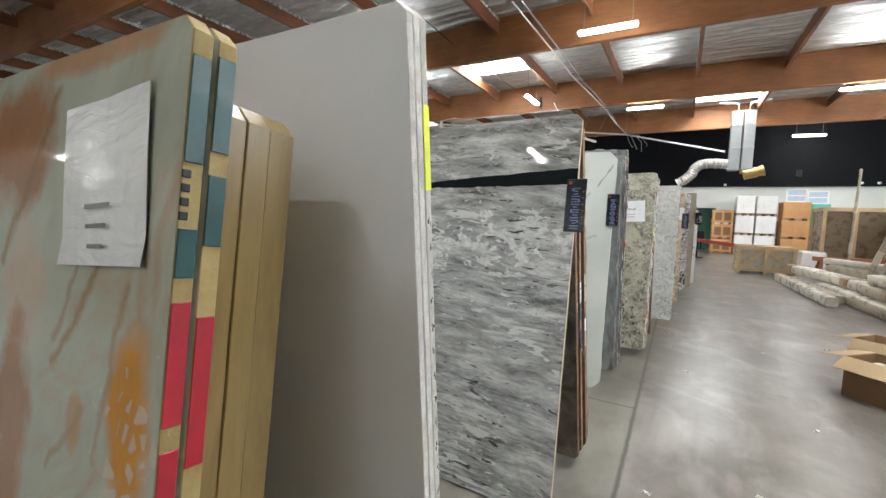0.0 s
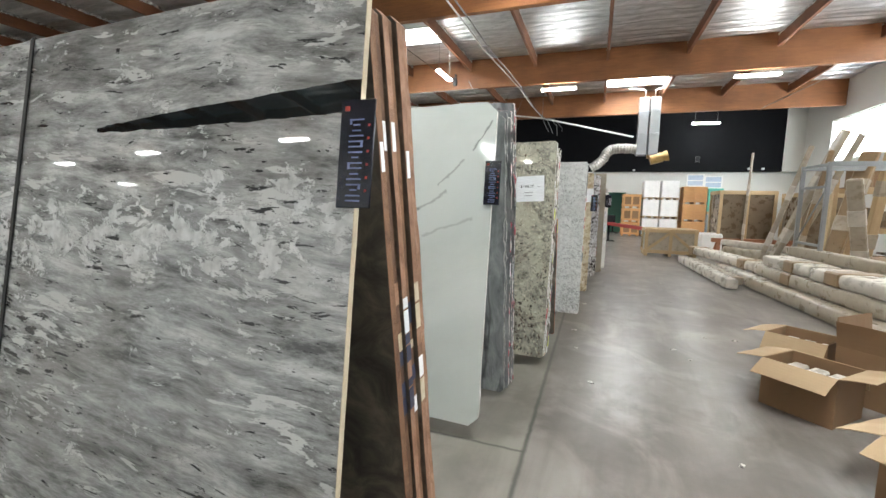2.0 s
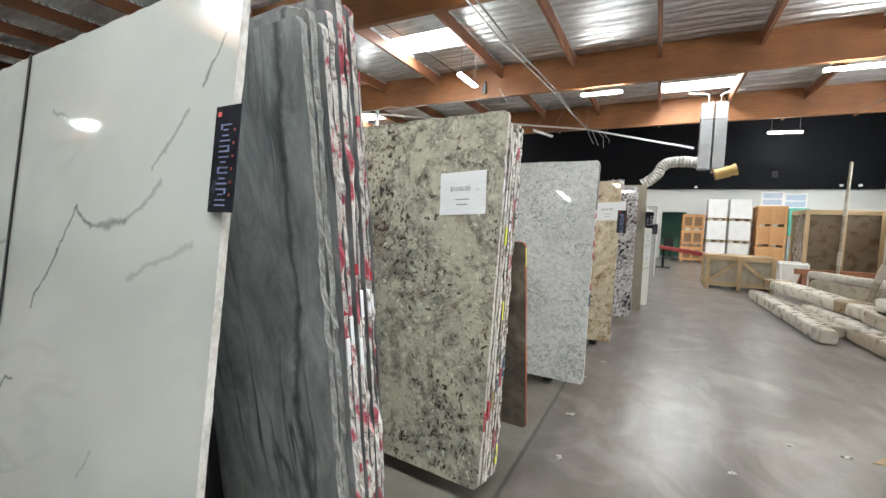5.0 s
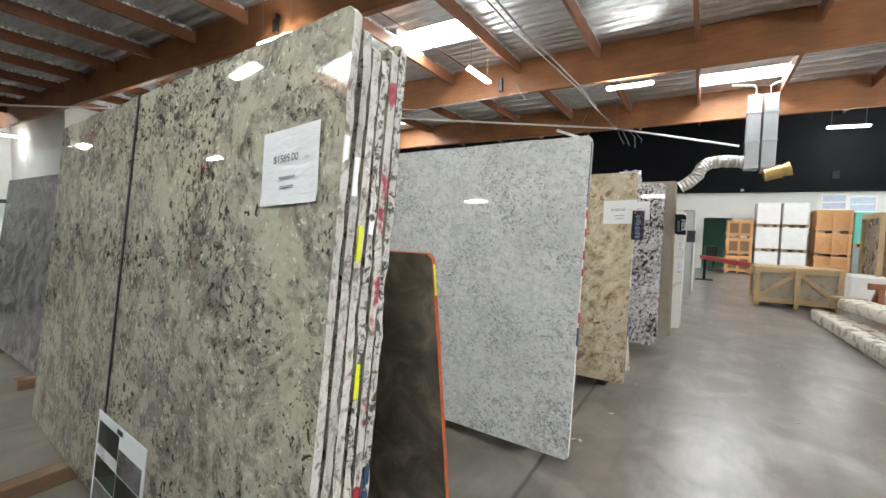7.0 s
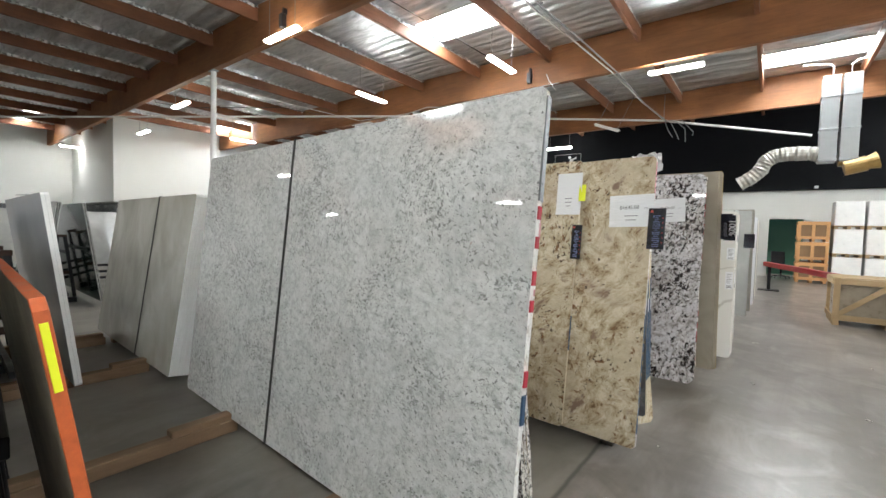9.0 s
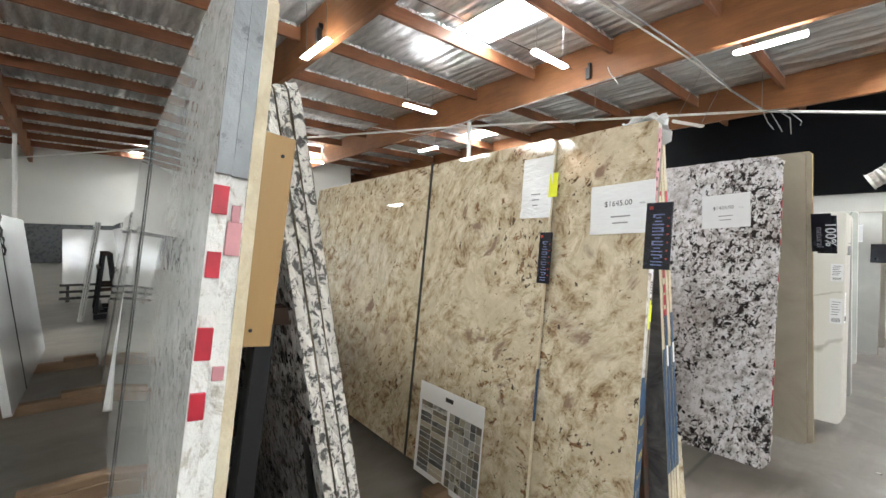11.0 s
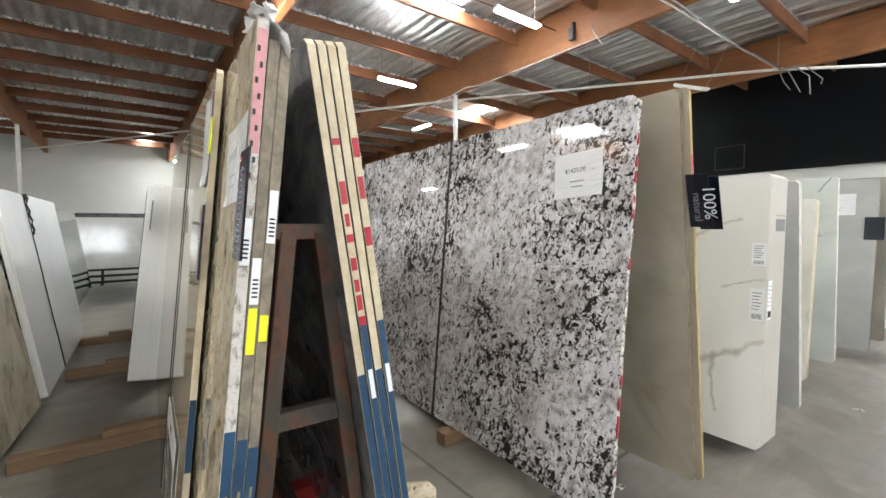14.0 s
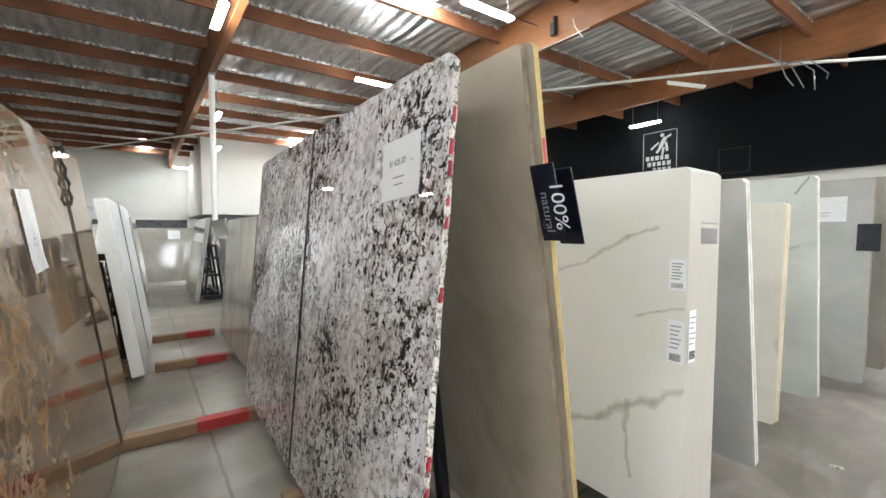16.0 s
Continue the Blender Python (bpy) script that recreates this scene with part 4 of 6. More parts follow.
def tag(ob, x, z, w=0.085, h=0.24, side="front", turn=0.0, bars=True, text=""):
    """A dark hanging tag at the slab's edge, with pale print."""
    s = -1 if side == "front" else 1
    m = Matrix.Translation((x, s * 0.008, z)) @ pose(0, 0, 0, 0, turn, 0) @ (Matrix.Identity(4) if side == "front" else pose(0, 0, 0, 0, 0, 180))
    p = part("hanging_tag", made_box((w, 0.006, h), (0, 0, 0), None, 0.002), TAG_BLACK, ob, "dark glossy card tag with pale print", m)
    if text:
        letters(text, 0.075, PAPER, p, Matrix.Translation((0.022, -0.0045, -0.01)) @ pose(0, 0, 0, 0, 90, 0) @ UP, "print")
        letters("natural", 0.05, GREY_INK, p, Matrix.Translation((-0.022, -0.0045, -0.03)) @ pose(0, 0, 0, 0, 90, 0) @ UP, "print")
    elif bars:
        g = h * 0.1
        for k in range(8):   # the maker's mark, as plain strokes across the card
            z = -h * 0.41 + k * g
            bm = bmesh.new()
            for q, long_ in ((-1, 0.42 if k % 3 != 1 else 0.2), (1, 0.42 if k % 4 != 2 else 0.25)):
                box_into(bm, (w * long_, 0.001, g * 0.13), (0.0, 0, q * g * 0.24))
            if k % 2:
                box_into(bm, (w * 0.06, 0.001, g * 0.36), (w * 0.17 * (1 if k % 4 == 1 else -1), 0, 0))
            bmesh.ops.translate(bm, verts=bm.verts, vec=(0, -0.0036, z))
            part("print_stroke", bm, TAG_BLUE, p)
        part("print_spot", made_box((0.014, 0.001, 0.012), (-w * 0.3, -0.0036, h * 0.42), None, 0), TAG_RED, p)
        for k in range(6):
            part("print_dot", made_box((0.006, 0.001, 0.006), (w * 0.36, -0.0036, -h * 0.34 + k * h * 0.12), None, 0), TAG_RED, p)
    return p


def strap(x, y, side, yaw, lean, at, H, z=0.1, knot=False, foot=None):
    """A dark webbing strap down a slab's outer face and over its top; foot: where it reaches the slab's lower edge."""
    m = tilt(side, x, y, yaw, lean, z)
    s = -1 if side == "front" else 1
    foot = at if foot is None else foot
    st = thing("tie_strap", "dark webbing strap tied round the slabs", "strap", m, group="tie straps")
    v = Vector((foot - at, 0, -H))
    bm = made_box((0.022, 0.005, v.length), (0, 0, 0), Matrix.Translation(((at + foot) / 2, s * 0.0045, H / 2)) @ pose(0, 0, 0, 0, math.degrees(math.atan2(at - foot, H)), 0), 0.001)
    part("band", bm, STRAP, st)
    part("band_top", made_box((0.022, 0.12, 0.005), (at, -s * 0.055, H + 0.0045), None, 0.001), STRAP, st)
    if knot:
        pts = [(at + 0.02 * math.sin(k * 0.9), s * (0.012 + 0.012 * (k % 2)), H - 0.02 - 0.045 * k) for k in range(9)]
        part("loose_end", pipe_mesh(pts, 0.009, 6), STRAP, st)
        part("knot", tube_into(bmesh.new(), (at - 0.03, s * 0.018, H - 0.04), (at + 0.03, s * 0.018, H - 0.01), 0.018, 8), STRAP, st)


def rack(x, y0, y1, yaw, L=2.5, top=1.5, mat=None, inset=0.6, bar=0.55, leg=(0.06, 0.05), label="black steel a-frame slab rack with rust spots on its bars"):
    """A steel A-frame between the two leaning stacks; y0, y1: where its feet stand."""
    r = thing("slab_rack", label, "slab rack", pose(x, (y0 + y1) / 2, 0, 0, 0, -yaw), group="slab racks")
    w = (y1 - y0) / 2
    mat = mat or BLACK_STEEL
    for px in (-inset, -L / 2 - inset / 3, -L + 0.25):
        for s in (-1, 1):
            bm = bmesh.new()
            a, b = Vector((px, s * (w - 0.03), 0.1)), Vector((px, s * max(0.035, w - 0.03 - 0.105 * top), top))
            q = (b - a).to_track_quat("Z", "Y").to_matrix().to_4x4()
            part("leg", made_box((*leg, (b - a).length), (0, 0, 0), Matrix.Translation((a + b) / 2) @ q), mat, r)
        part("foot_beam", made_box((0.08, 2 * w, 0.09), (px, 0, 0.05)), mat, r)
        part("cross_bar", made_box((0.05, 2 * (w - 0.03 - 0.105 * bar), 0.06), (px, 0, bar)), RUSTY_PAINT if bar > 0.6 else RUST_STEEL, r, "rusty cross bar")
        part("top_bar", made_box((0.06, 0.16 if bar < 0.6 else 0.24, 0.05), (px, 0, top)), RUSTY_PAINT if bar > 0.6 else RUST_STEEL, r, "rusty top bar")
    for s in (-1, 1):
        part("long_rail", made_box((L - inset - 0.2, 0.05, 0.06), (-(L + inset) / 2, s * w * 0.55, 0.9)), mat, r)
        part("bottom_rail", made_box((L - inset - 0.2, 0.05, 0.06), (-(L + inset) / 2, s * (w - 0.12), 0.13)), mat, r)
    return r


def bearer(x, y0, y1, mat=None, h=0.09, w=0.1, red=False):
    """A timber on the floor under the stacks."""
    b = thing("floor_bearer", "timber bearer on the floor with a red painted half" if red else "weathered timber bearer lying on the floor", "timber", pose(x, y0, 0), group="floor bearers")
    d = y1 - y0
    part("beam", made_box((w, d, h), (0, d / 2, h / 2), None, 0.006), mat or TIMBER, b)
    if red:
        part("painted_half", made_box((w + 0.006, d * 0.4, h - 0.01), (0.0, d * 0.72, h / 2 + 0.008), None, 0.004), RED_PAINT, b, "red painted wood")
    else:
        part("packer", made_box((w * 0.9, d * 0.42, 0.045), (0.0, d * 0.76, h + 0.0225), None, 0.006), mat or TIMBER, b)


def S(face, edge, label, **kw):
    return dict(face=face, edge=edge, label=label, **kw)


# ---- rack of onyx and white marble ----
G = "first stack"
on = bundle("front", -0.16, 0.05, [S(ONYX, E_GOLD, "polished green and orange onyx slab in clear wrap", T=0.026), S(ONYX, E_GOLD, "polished green and orange onyx slab in clear wrap", T=0.026)], 0, 6, 3.0, 1.68, group=G)
for ob, marks in zip(on, ([(1.5, 1.63, TEAL_TAPE), (1.36, 1.42, TEAL_TAPE), (1.18, 1.33, RED_TAPE), (1.0, 1.15, RED_TAPE), (0.8, 0.97, RED_TAPE)], [(1.52, 1.64, TEAL_TAPE), (1.4, 1.49, TEAL_TAPE), (1.12, 1.31, RED_TAPE), (0.9, 1.06, RED_TAPE)])):
    for a, b, c in marks:
        mark(ob, a, b, c, 0.026, label="painted marking on the slab's end")
for k in range(4):
    mark(on[0], 1.43 + 0.017 * k, 1.44 + 0.017 * k, INK, 0.012, name="ink_mark", label="black written mark")
sheet(on[0], -0.3, 1.36, 0.235, 0.235, "", -4, 3)
gold = bundle("front", -0.31, 0.2, [S(GOLD_STONE, E_HONEY, "honey gold onyx slab standing on edge", T=(0.036, 0.046, 0.056)[k], ragged=0.002, dx=0.003 * (k % 2), corner=0.03) for k in range(3)], 0, 6, 3.0, 1.63, gap=0.001, group=G)
wht = bundle("back", -0.13, 0.9, [S(WHITE_PLAIN, E_WHITE, "plain white marble slab with a cream edge", T=0.022) for k in range(3)], 0, 6.5, 2.9, 1.87, gap=0.003, group=G)
mark(wht[0], 1.5, 1.68, YELLOW, 0.022, False, "yellow_tape", "fluorescent yellow tape flag", 1.2)
hand = random.Random(12)
for k in range(15):
    z = 0.55 + 0.062 * k
    for q in range(3):   # strokes of a hand-written word that cannot be read
        p = mark(wht[0], z + 0.006 * q + hand.uniform(0, 0.008), z + 0.006 * q + hand.uniform(0.009, 0.014), GREY_INK if k % 3 == 0 else INK, 0.002 + 0.004 * (q == 1), False, "ink_stroke", "black pen stroke")
        p.location.y = -hand.uniform(0.002, 0.012)
rack(-0.35, 0.4, 0.8, 0, 2.4, 1.3)

# ---- grey wave granite ----
G = "second stack"
gs = bundle("front", -0.115, 1.945, [S(GREY_WAVE, E_CREAM, "polished grey wave granite slab with a dark lens and a hanging tag", corner=0.03)], 2.5, 6.3, 2.9, 2.07, group=G, z=0.01)
tag(gs[0], 0.0, 1.6, 0.1, 0.27)
strap(-0.115, 1.945, "front", 2.5, 6.3, -1.49, 2.07, 0.01, False, -1.69)
bk = bundle("back", -0.07, 2.69, [S(DARK_BROWN, (E_PINK, E_PINK, E_DARKPINK, E_PINK, E_DARKPINK, E_DARKPINK)[k], "dark brown granite slab with pinkish edge and barcode stickers", T=0.034, gap=0.003, dx=(0.0, 0.004, -0.012, -0.004, -0.016, -0.008)[k], slant=0.042, ragged=0.006 if k == 0 else 0.002) for k in range(6)], 2, 5.6, 2.75, 1.98, group=G)
hand = random.Random(21)
INK_BLUE = plain("dark_blue_paint", (0.022, 0.03, 0.07), 0.5, vary=0.4, scale=30)
for k, ob in enumerate(bk):
    if k == 0:
        continue
    spots = [(1.52 + hand.uniform(-0.06, 0.05), 0.09, PAPER, "white barcode sticker")] if k != 2 else []
    z = 1.1 + hand.uniform(-0.06, 0.06)
    while z > 0.7 and k != 5:   # stickers and paint follow one another down the edge
        d = hand.uniform(0.03, 0.1)
        spots.append((z - d, d * 0.92, (PAPER, INK_BLUE, INK_BLUE, E_CREAM, E_PINK)[hand.randrange(5)], ""))
        z -= d + hand.choice((0.0, 0.0, 0.06))
    for z0, d, mt, lb in spots:
        p = mark(ob, z0, z0 + d, mt, 0.034, False, "barcode_sticker" if mt is PAPER else "edge_mark", lb or ("white sticker" if mt is PAPER else "painted marking"), 1.08 if not lb else 0.7)
        p.rotation_euler.y = -0.042
rack(-0.12, 2.1, 2.42, 2, 2.3, 1.3)

# ---- white quartzite and blue-grey marble ----
G = "third stack"
ws = bundle("front", -0.15, 3.6, [S(WHITE_VEIN, E_WHITE, "white quartzite slab with thin grey veins and a hanging tag", ragged=0.006, corner=0.06)], 3.2, 5.6, 2.75, 2.02, group=G)
tag(ws[0], 0.0, 1.52, 0.1, 0.27)
strap(-0.15, 3.6, "front", 3.2, 5.6, -1.44, 2.02, foot=-1.55)
bl = bundle("back", -0.09, 4.45, [S(BLUE_GREY, E_SPLASH if k < 6 else E_GREY, "blue-grey marble slab with a broken white and red edge", T=0.026, ragged=0.014, gap=0.004, dx=(0.0, 0.012, 0.004, 0.016, 0.006, 0.012, -0.01, -0.012)[k], H=(1.9, 2.08, 2.06, 2.1, 2.05, 2.0, 2.04, 2.0)[k]) for k in range(8)], 3, 7.2, 2.6, 2.05, group=G)
rnd = random.Random(5)
for ob in bl[:6]:
    for k in range(1):
        z = rnd.uniform(0.1, 1.8)
        mark(ob, z, z + rnd.uniform(0.02, 0.04), RED_TAPE, 0.025, False, label="red paint marking", w=0.8)
    low = rnd.uniform(0.85, 1.05)
    mark(ob, low, low + 0.1, PAPER, 0.024, False, "barcode_sticker", "white barcode sticker", 0.8)
rack(-0.25, 3.72, 4.2, 3.5, 2.2, 1.6)

# ---- green granite and the short brown slab ----
G = "fourth stack"
ga = bundle("front", 0.09, 4.99, [S(GREEN_GRANITE, E_REDMIX, "polished green and cream granite slab with a price sheet", ragged=0.007, T=0.028, gap=0.012),
                                 S(GREEN_GRANITE, E_REDMIX, "green and cream granite slab with a broken white edge", ragged=0.011, T=0.03, gap=0.008, H=1.93),
                                 S(GREEN_GRANITE, E_REDMIX, "green and cream granite slab with a broken white edge", ragged=0.011, T=0.03, gap=0.008, H=1.9),
                                 S(GREEN_GRANITE, E_MIX, "green and cream granite slab with a broken white edge", ragged=0.012, T=0.03, H=1.88, gap=0.008),
                                 S(GREEN_GRANITE, E_SPLASH, "green and cream granite slab with a white and red broken edge", ragged=0.012, T=0.03, H=1.92, gap=0.006),
                                 S(GREEN_GRANITE, E_MIX, "green and cream granite slab with a broken white edge", ragged=0.012, T=0.03, H=1.95)], 5, 5.4, 2.95, 1.97, group=G)
sheet(ga[0], -0.375, 1.42, 0.285, 0.235, "$1585.00", -3)
photo = part("sample_board", made_box((0.6, 0.004, 0.46), (-1.33, -0.006, 0.19), None, 0.001), PAPER, ga[0], "white board with dark sample pictures")
for a in (-1, 1):
    for k in range(3):
        part("picture", made_box((0.27, 0.001, 0.108), (-1.33 + a * 0.139, -0.0085, 0.045 + 0.114 * k + (0.05 if a < 0 and k == 2 else 0)), None, 0), (SLATE, DARK_GREEN, BLACK_PLASTIC)[(k + (a > 0)) % 3], photo)
part("hand_slot", made_box((0.07, 0.001, 0.022), (-1.33, -0.0085, 0.395), None, 0.0004), INK, photo, "slot cut for carrying")
strap(0.09, 4.99, "front", 5, 5.4, -1.56, 1.97)
for k, ob in enumerate(ga):
    if k in (0, 1, 3):
        mark(ob, 1.5 - 0.05 * k, 1.61 - 0.05 * k, PAPER, 0.025, True, "barcode_sticker", "white barcode sticker", 0.8)
    if k in (2, 3, 5):
        mark(ob, 1.27 - 0.4 * (k - 2), 1.37 - 0.4 * (k - 2), YELLOW, 0.025, True, "yellow_tape", "yellow tape", 0.7)
    mark(ob, 0.3 + 0.05 * k, 0.4 + 0.05 * k, (RED_TAPE, RED_TAPE, E_GOLD, BLUE_TAPE, RED_TAPE, BLUE_TAPE)[k], 0.025, True, label="paint marking")
br = bundle("back", 0.12, 5.8, [S(DARK_BROWN, ORANGE_EDGE, "short dark brown slab with an orange painted edge", T=0.022)], 3, 8.6, 1.3, 1.28, group=G)
mark(br[0], 1.12, 1.24, YELLOW, 0.022, False, "yellow_tape", "yellow tape", 0.6)
rack(0.0, 5.26, 5.66, 4, 2.4, 1.42, None, 0.4)

# ---- white-grey granite ----
G = "fifth stack"
wg = bundle("front", 0.33, 6.79, [S(WHITE_GRANITE, E_CHALK, "polished white and grey speckled granite slab", T=0.027, gap=0.001, ragged=0.003), S(WHITE_GRANITE, E_CHALK, "white and grey granite slab with red tape marks", T=0.03, gap=0.001, ragged=0.005, dx=-0.014, H=1.93),
                              S(CREAM, E_CREAM, "cream slab behind the granite", T=0.03, dx=-0.05, H=1.9)], 2.8, 5.5, 3.15, 1.96, group=G)
for ob in wg[:2]:
    BELLY[ob.name] = 0.016
for z0, z1, w in ((0.82, 0.88, 1.0), (1.1, 1.145, 0.95), (1.2, 1.255, 1.0), (1.34, 1.385, 0.9), (1.45, 1.5, 1.0)):
    mark(wg[0], z0, z1, RED_TAPE, 0.027, w=w, label="red tape mark")
for z0, z1, w in ((1.16, 1.185, 0.7), (1.38, 1.44, 0.9), (1.44, 1.47, 0.5)):
    mark(wg[1], z0, z1, PINK_PAINT, 0.03, label="pink mark", w=w)
for ob in wg[:2]:
    mark(ob, 1.52, 1.92, GREY_TAPE, 0.028, True, "grey_tape", "grey cloth tape over the edge", 1.1)
mark(wg[0], 0.68, 0.79, BLUE_TAPE, 0.027, label="blue marking")
strap(0.33, 6.79, "front", 2.8, 5.5, -1.79, 1.96)
wb = bundle("back", 0.12, 7.47, [S(CLOUDY_BEIGE, E_MIX, "cloudy grey-beige marble slab with a broken edge and strap", T=0.028, ragged=0.009, gap=0.004), S(TAN_GRANITE, E_MIX, "granite slab with a broken black and white edge", T=0.03, ragged=0.011, gap=0.004),
                                S(BW_GRANITE, E_MIX, "granite slab with a broken black and white edge", T=0.03, ragged=0.011)], 5, 9.2, 3.05, 1.82, group=G)
strap(0.12, 7.47, "back", 5, 9.2, -1.75, 1.82, knot=True)
sheet(wb[0], -0.62, 1.3, 0.22, 0.3, "", 3, 2, "back")
rack(0.25, 6.95, 7.38, 3.8, 2.6, 1.3, None, 0.25)
pl = thing("plywood_board", "tan plywood end board fixed between two slabs", "board", pose(0.2, 6.86, 0.1, -6.8, 0, 0), made_box((0.018, 0.076, 0.46), (0, 0.038, 1.415), None, 0.002), PLY)
for k, z in enumerate((1.22, 1.6)):
    part("nail", tube_into(bmesh.new(), (0.009, 0.03 + 0.02 * k, z), (0.012, 0.03 + 0.02 * k, z), 0.004, 8), BLACK_STEEL, pl)

# ---- tan granite ----
G = "sixth stack"
ta = bundle("front", -0.09, 8.36, [S(TAN_GRANITE, E_CREAM, "polished cream and brown granite slab with a price sheet", T=0.022, gap=0.012), S(TAN_GRANITE, E_REDMIX, "polished cream and brown granite slab standing proud of its neighbour", T=0.028, dx=0.49, L=2.95, gap=0.004, ragged=0.004),
                               S(TAN_GRANITE, E_PALEGREY, "cream and brown granite slab with a grey-brown edge", T=0.028, dx=0.48, L=2.8, H=1.9, gap=0.003),
                               S(SHADED_BROWN, E_PALEGREY, "brown granite slab, coloured darker for the rack's shade, with a grey-brown edge", T=0.028, dx=0.47, L=2.8, H=1.9)], 2.4, 5.8, 2.95, 1.94, group=G)
sheet(ta[0], -0.18, 1.54, 0.19, 0.31, "", 0, 3)
part("yellow_tape", made_box((0.05, 0.004, 0.12), (0.015, -0.004, 1.7), None, 0.001), YELLOW, ta[0], "fluorescent yellow tape")
tag(ta[0], 0.0, 1.34, 0.075, 0.25)
sheet(ta[1], -0.28, 1.46, 0.29, 0.22, "$1645.00", -2)
tag(ta[1], 0.03, 1.45, 0.105, 0.27)
mark(ta[0], 0.55, 0.8, BLUE_TAPE, label="blue marking")
for k, (z0, z1, y0, y1) in enumerate(((1.3, 1.42, 0, 0), (1.2, 1.32, 1.07, 1.19), (1.36, 1.5, 1.1, 1.17))):
    ob = ta[k + 1]
    st = mark(ob, z0, z1, PAPER, 0.028, True, "barcode_sticker", "white barcode sticker", 0.85)
    for q in range(5):
        part("print_bar", made_box((0.001, 0.014, 0.005), (0.0042, 0.014, z0 + 0.02 + 0.011 * q), None, 0), INK, st)
    if y1:
        mark(ob, y0, y1, YELLOW, 0.028, True, "yellow_tape", "yellow tape with a small print", 0.85)
    mark(ob, 0.1, 0.88 - 0.03 * k, BLUE_TAPE, 0.028, label="blue painted band")
    for q in range(8):
        p = mark(ob, 0.2 + 0.07 * q, 0.215 + 0.07 * q + 0.012 * (q % 2), E_YELLOW, 0.007, True, "written_mark", "yellow written mark")
        p.location = (0.002, 0.008 + 0.004 * (q % 3), 0)
mark(ta[1], 1.5, 1.9, PINK_PAINT, 0.028, label="pink paint along the edge")
for q in range(9):
    p = mark(ta[1], 1.52 + 0.04 * q, 1.535 + 0.04 * q, INK, 0.008, name="chip_hole", label="small dark chip")
    p.location = (0.002, 0.004 + 0.008 * (q % 2), 0)
film = bmesh.new()
rows = []
for i in range(13):
    row = []
    for j in range(9):
        u, v = i / 12, j / 8
        q = Vector((u * 2.1, v * 3.0, 4.0))
        drop = 0.16 * max(0.0, v - 0.35) ** 1.3
        row.append(film.verts.new((-0.16 + 0.18 * u + 0.02 * noise.noise(q * 2), 0.09 * v - 0.012 + 0.02 * noise.noise(q * 2.7 + Vector((3, 0, 0))), 1.945 - drop + 0.018 * noise.noise(q * 2.2) + 0.01 * u)))
    rows.append(row)
for i in range(12):
    for j in range(8):
        if not (i > 9 and j < 2):
            film.faces.new((rows[i][j], rows[i + 1][j], rows[i + 1][j + 1], rows[i][j + 1]))
r = bmesh.ops.extrude_face_region(film, geom=film.faces[:])
bmesh.ops.translate(film, verts=[v for v in r["geom"] if isinstance(v, bmesh.types.BMVert)], vec=(0, 0, 0.0015))
part("torn_film", film, PAPER, ta[1], "torn white plastic film over the top corner")
board = part("sample_board", made_box((0.58, 0.004, 0.56), (-0.6, -0.006, 0.24), None, 0.001), PAPER, ta[0], "white board with stone sample pictures")
hand = random.Random(31)
for k in range(13):      # strips of sample stones on one half
    z = 0.01 + 0.032 * k
    for a, b in ((-0.86, -0.75), (-0.745, -0.61)):
        part("picture", made_box((b - a, 0.001, 0.029), ((a + b) / 2, -0.0085, z), None, 0), hand.choice((SLATE, DARK_BROWN, GREY_WAVE, BROWN_BEIGE)), board)
for k in range(9):       # and small squares on the other
    for q in range(6):
        part("picture", made_box((0.042, 0.001, 0.043), (-0.565 + 0.045 * q, -0.0085, 0.015 + 0.046 * k), None, 0), hand.choice((SLATE, GREIGE, PALE_GREY, DARK_BROWN, GREEN_GRANITE)), board)
part("hand_slot", made_box((0.07, 0.001, 0.025), (-0.6, -0.0085, 0.47), None, 0.0004), INK, board, "slot cut for carrying")
strap(-0.09, 8.36, "front", 2.4, 5.8, -1.0, 1.94)
tb = bundle("back", 0.34, 9.11, [S(EXOTIC, E_CREAM, "brown and gold exotic granite slab with strap and paper", T=0.026, gap=0.005)] + [S(SLATE, E_CREAM, "grey polished granite slab with a cream edge and red marks", T=0.026, gap=0.005) for k in range(3)], 3, 8, 2.9, 1.97, group=G)
strap(0.34, 9.11, "back", 3, 8, -2.2, 1.97, knot=True)
sheet(tb[0], -1.35, 1.25, 0.22, 0.36, "", 4, 2, "back")
for k, ob in enumerate(tb):
    if k == 0:
        reds = ((1.62, 1.68, 0.9), (1.49, 1.56, 0.8), (1.34, 1.4, 0.95))
    elif k == 2:
        reds = ((1.66, 1.68, 1.0), (1.48, 1.55, 0.85), (1.41, 1.45, 0.6), (1.36, 1.385, 0.95), (1.27, 1.31, 0.8), (1.2, 1.24, 0.7), (1.14, 1.19, 0.75), (1.09, 1.12, 1.0))
    else:
        reds = ()
    for z0, z1, w in reds:
        mark(ob, z0, z1, RED_TAPE, 0.026, False, label="red painted mark", w=w)
    top = 1.09 if k % 2 == 0 else 0.93
    mark(ob, 0.3, top, BLUE_TAPE, 0.026, False, label="blue painted band")
    if k % 2 == 0:
        p = mark(ob, 0.84, 0.94, PAPER, 0.024, False, "barcode_sticker", "white barcode sticker", 0.7)
        p.location.x = 0.0015
rack(0.3, 8.5, 8.97, 3.2, 2.5, 1.47, RUSTY_PAINT, 0.1, 0.87, (0.07, 0.05), "grey-beige a-frame slab rack with heavy rust")

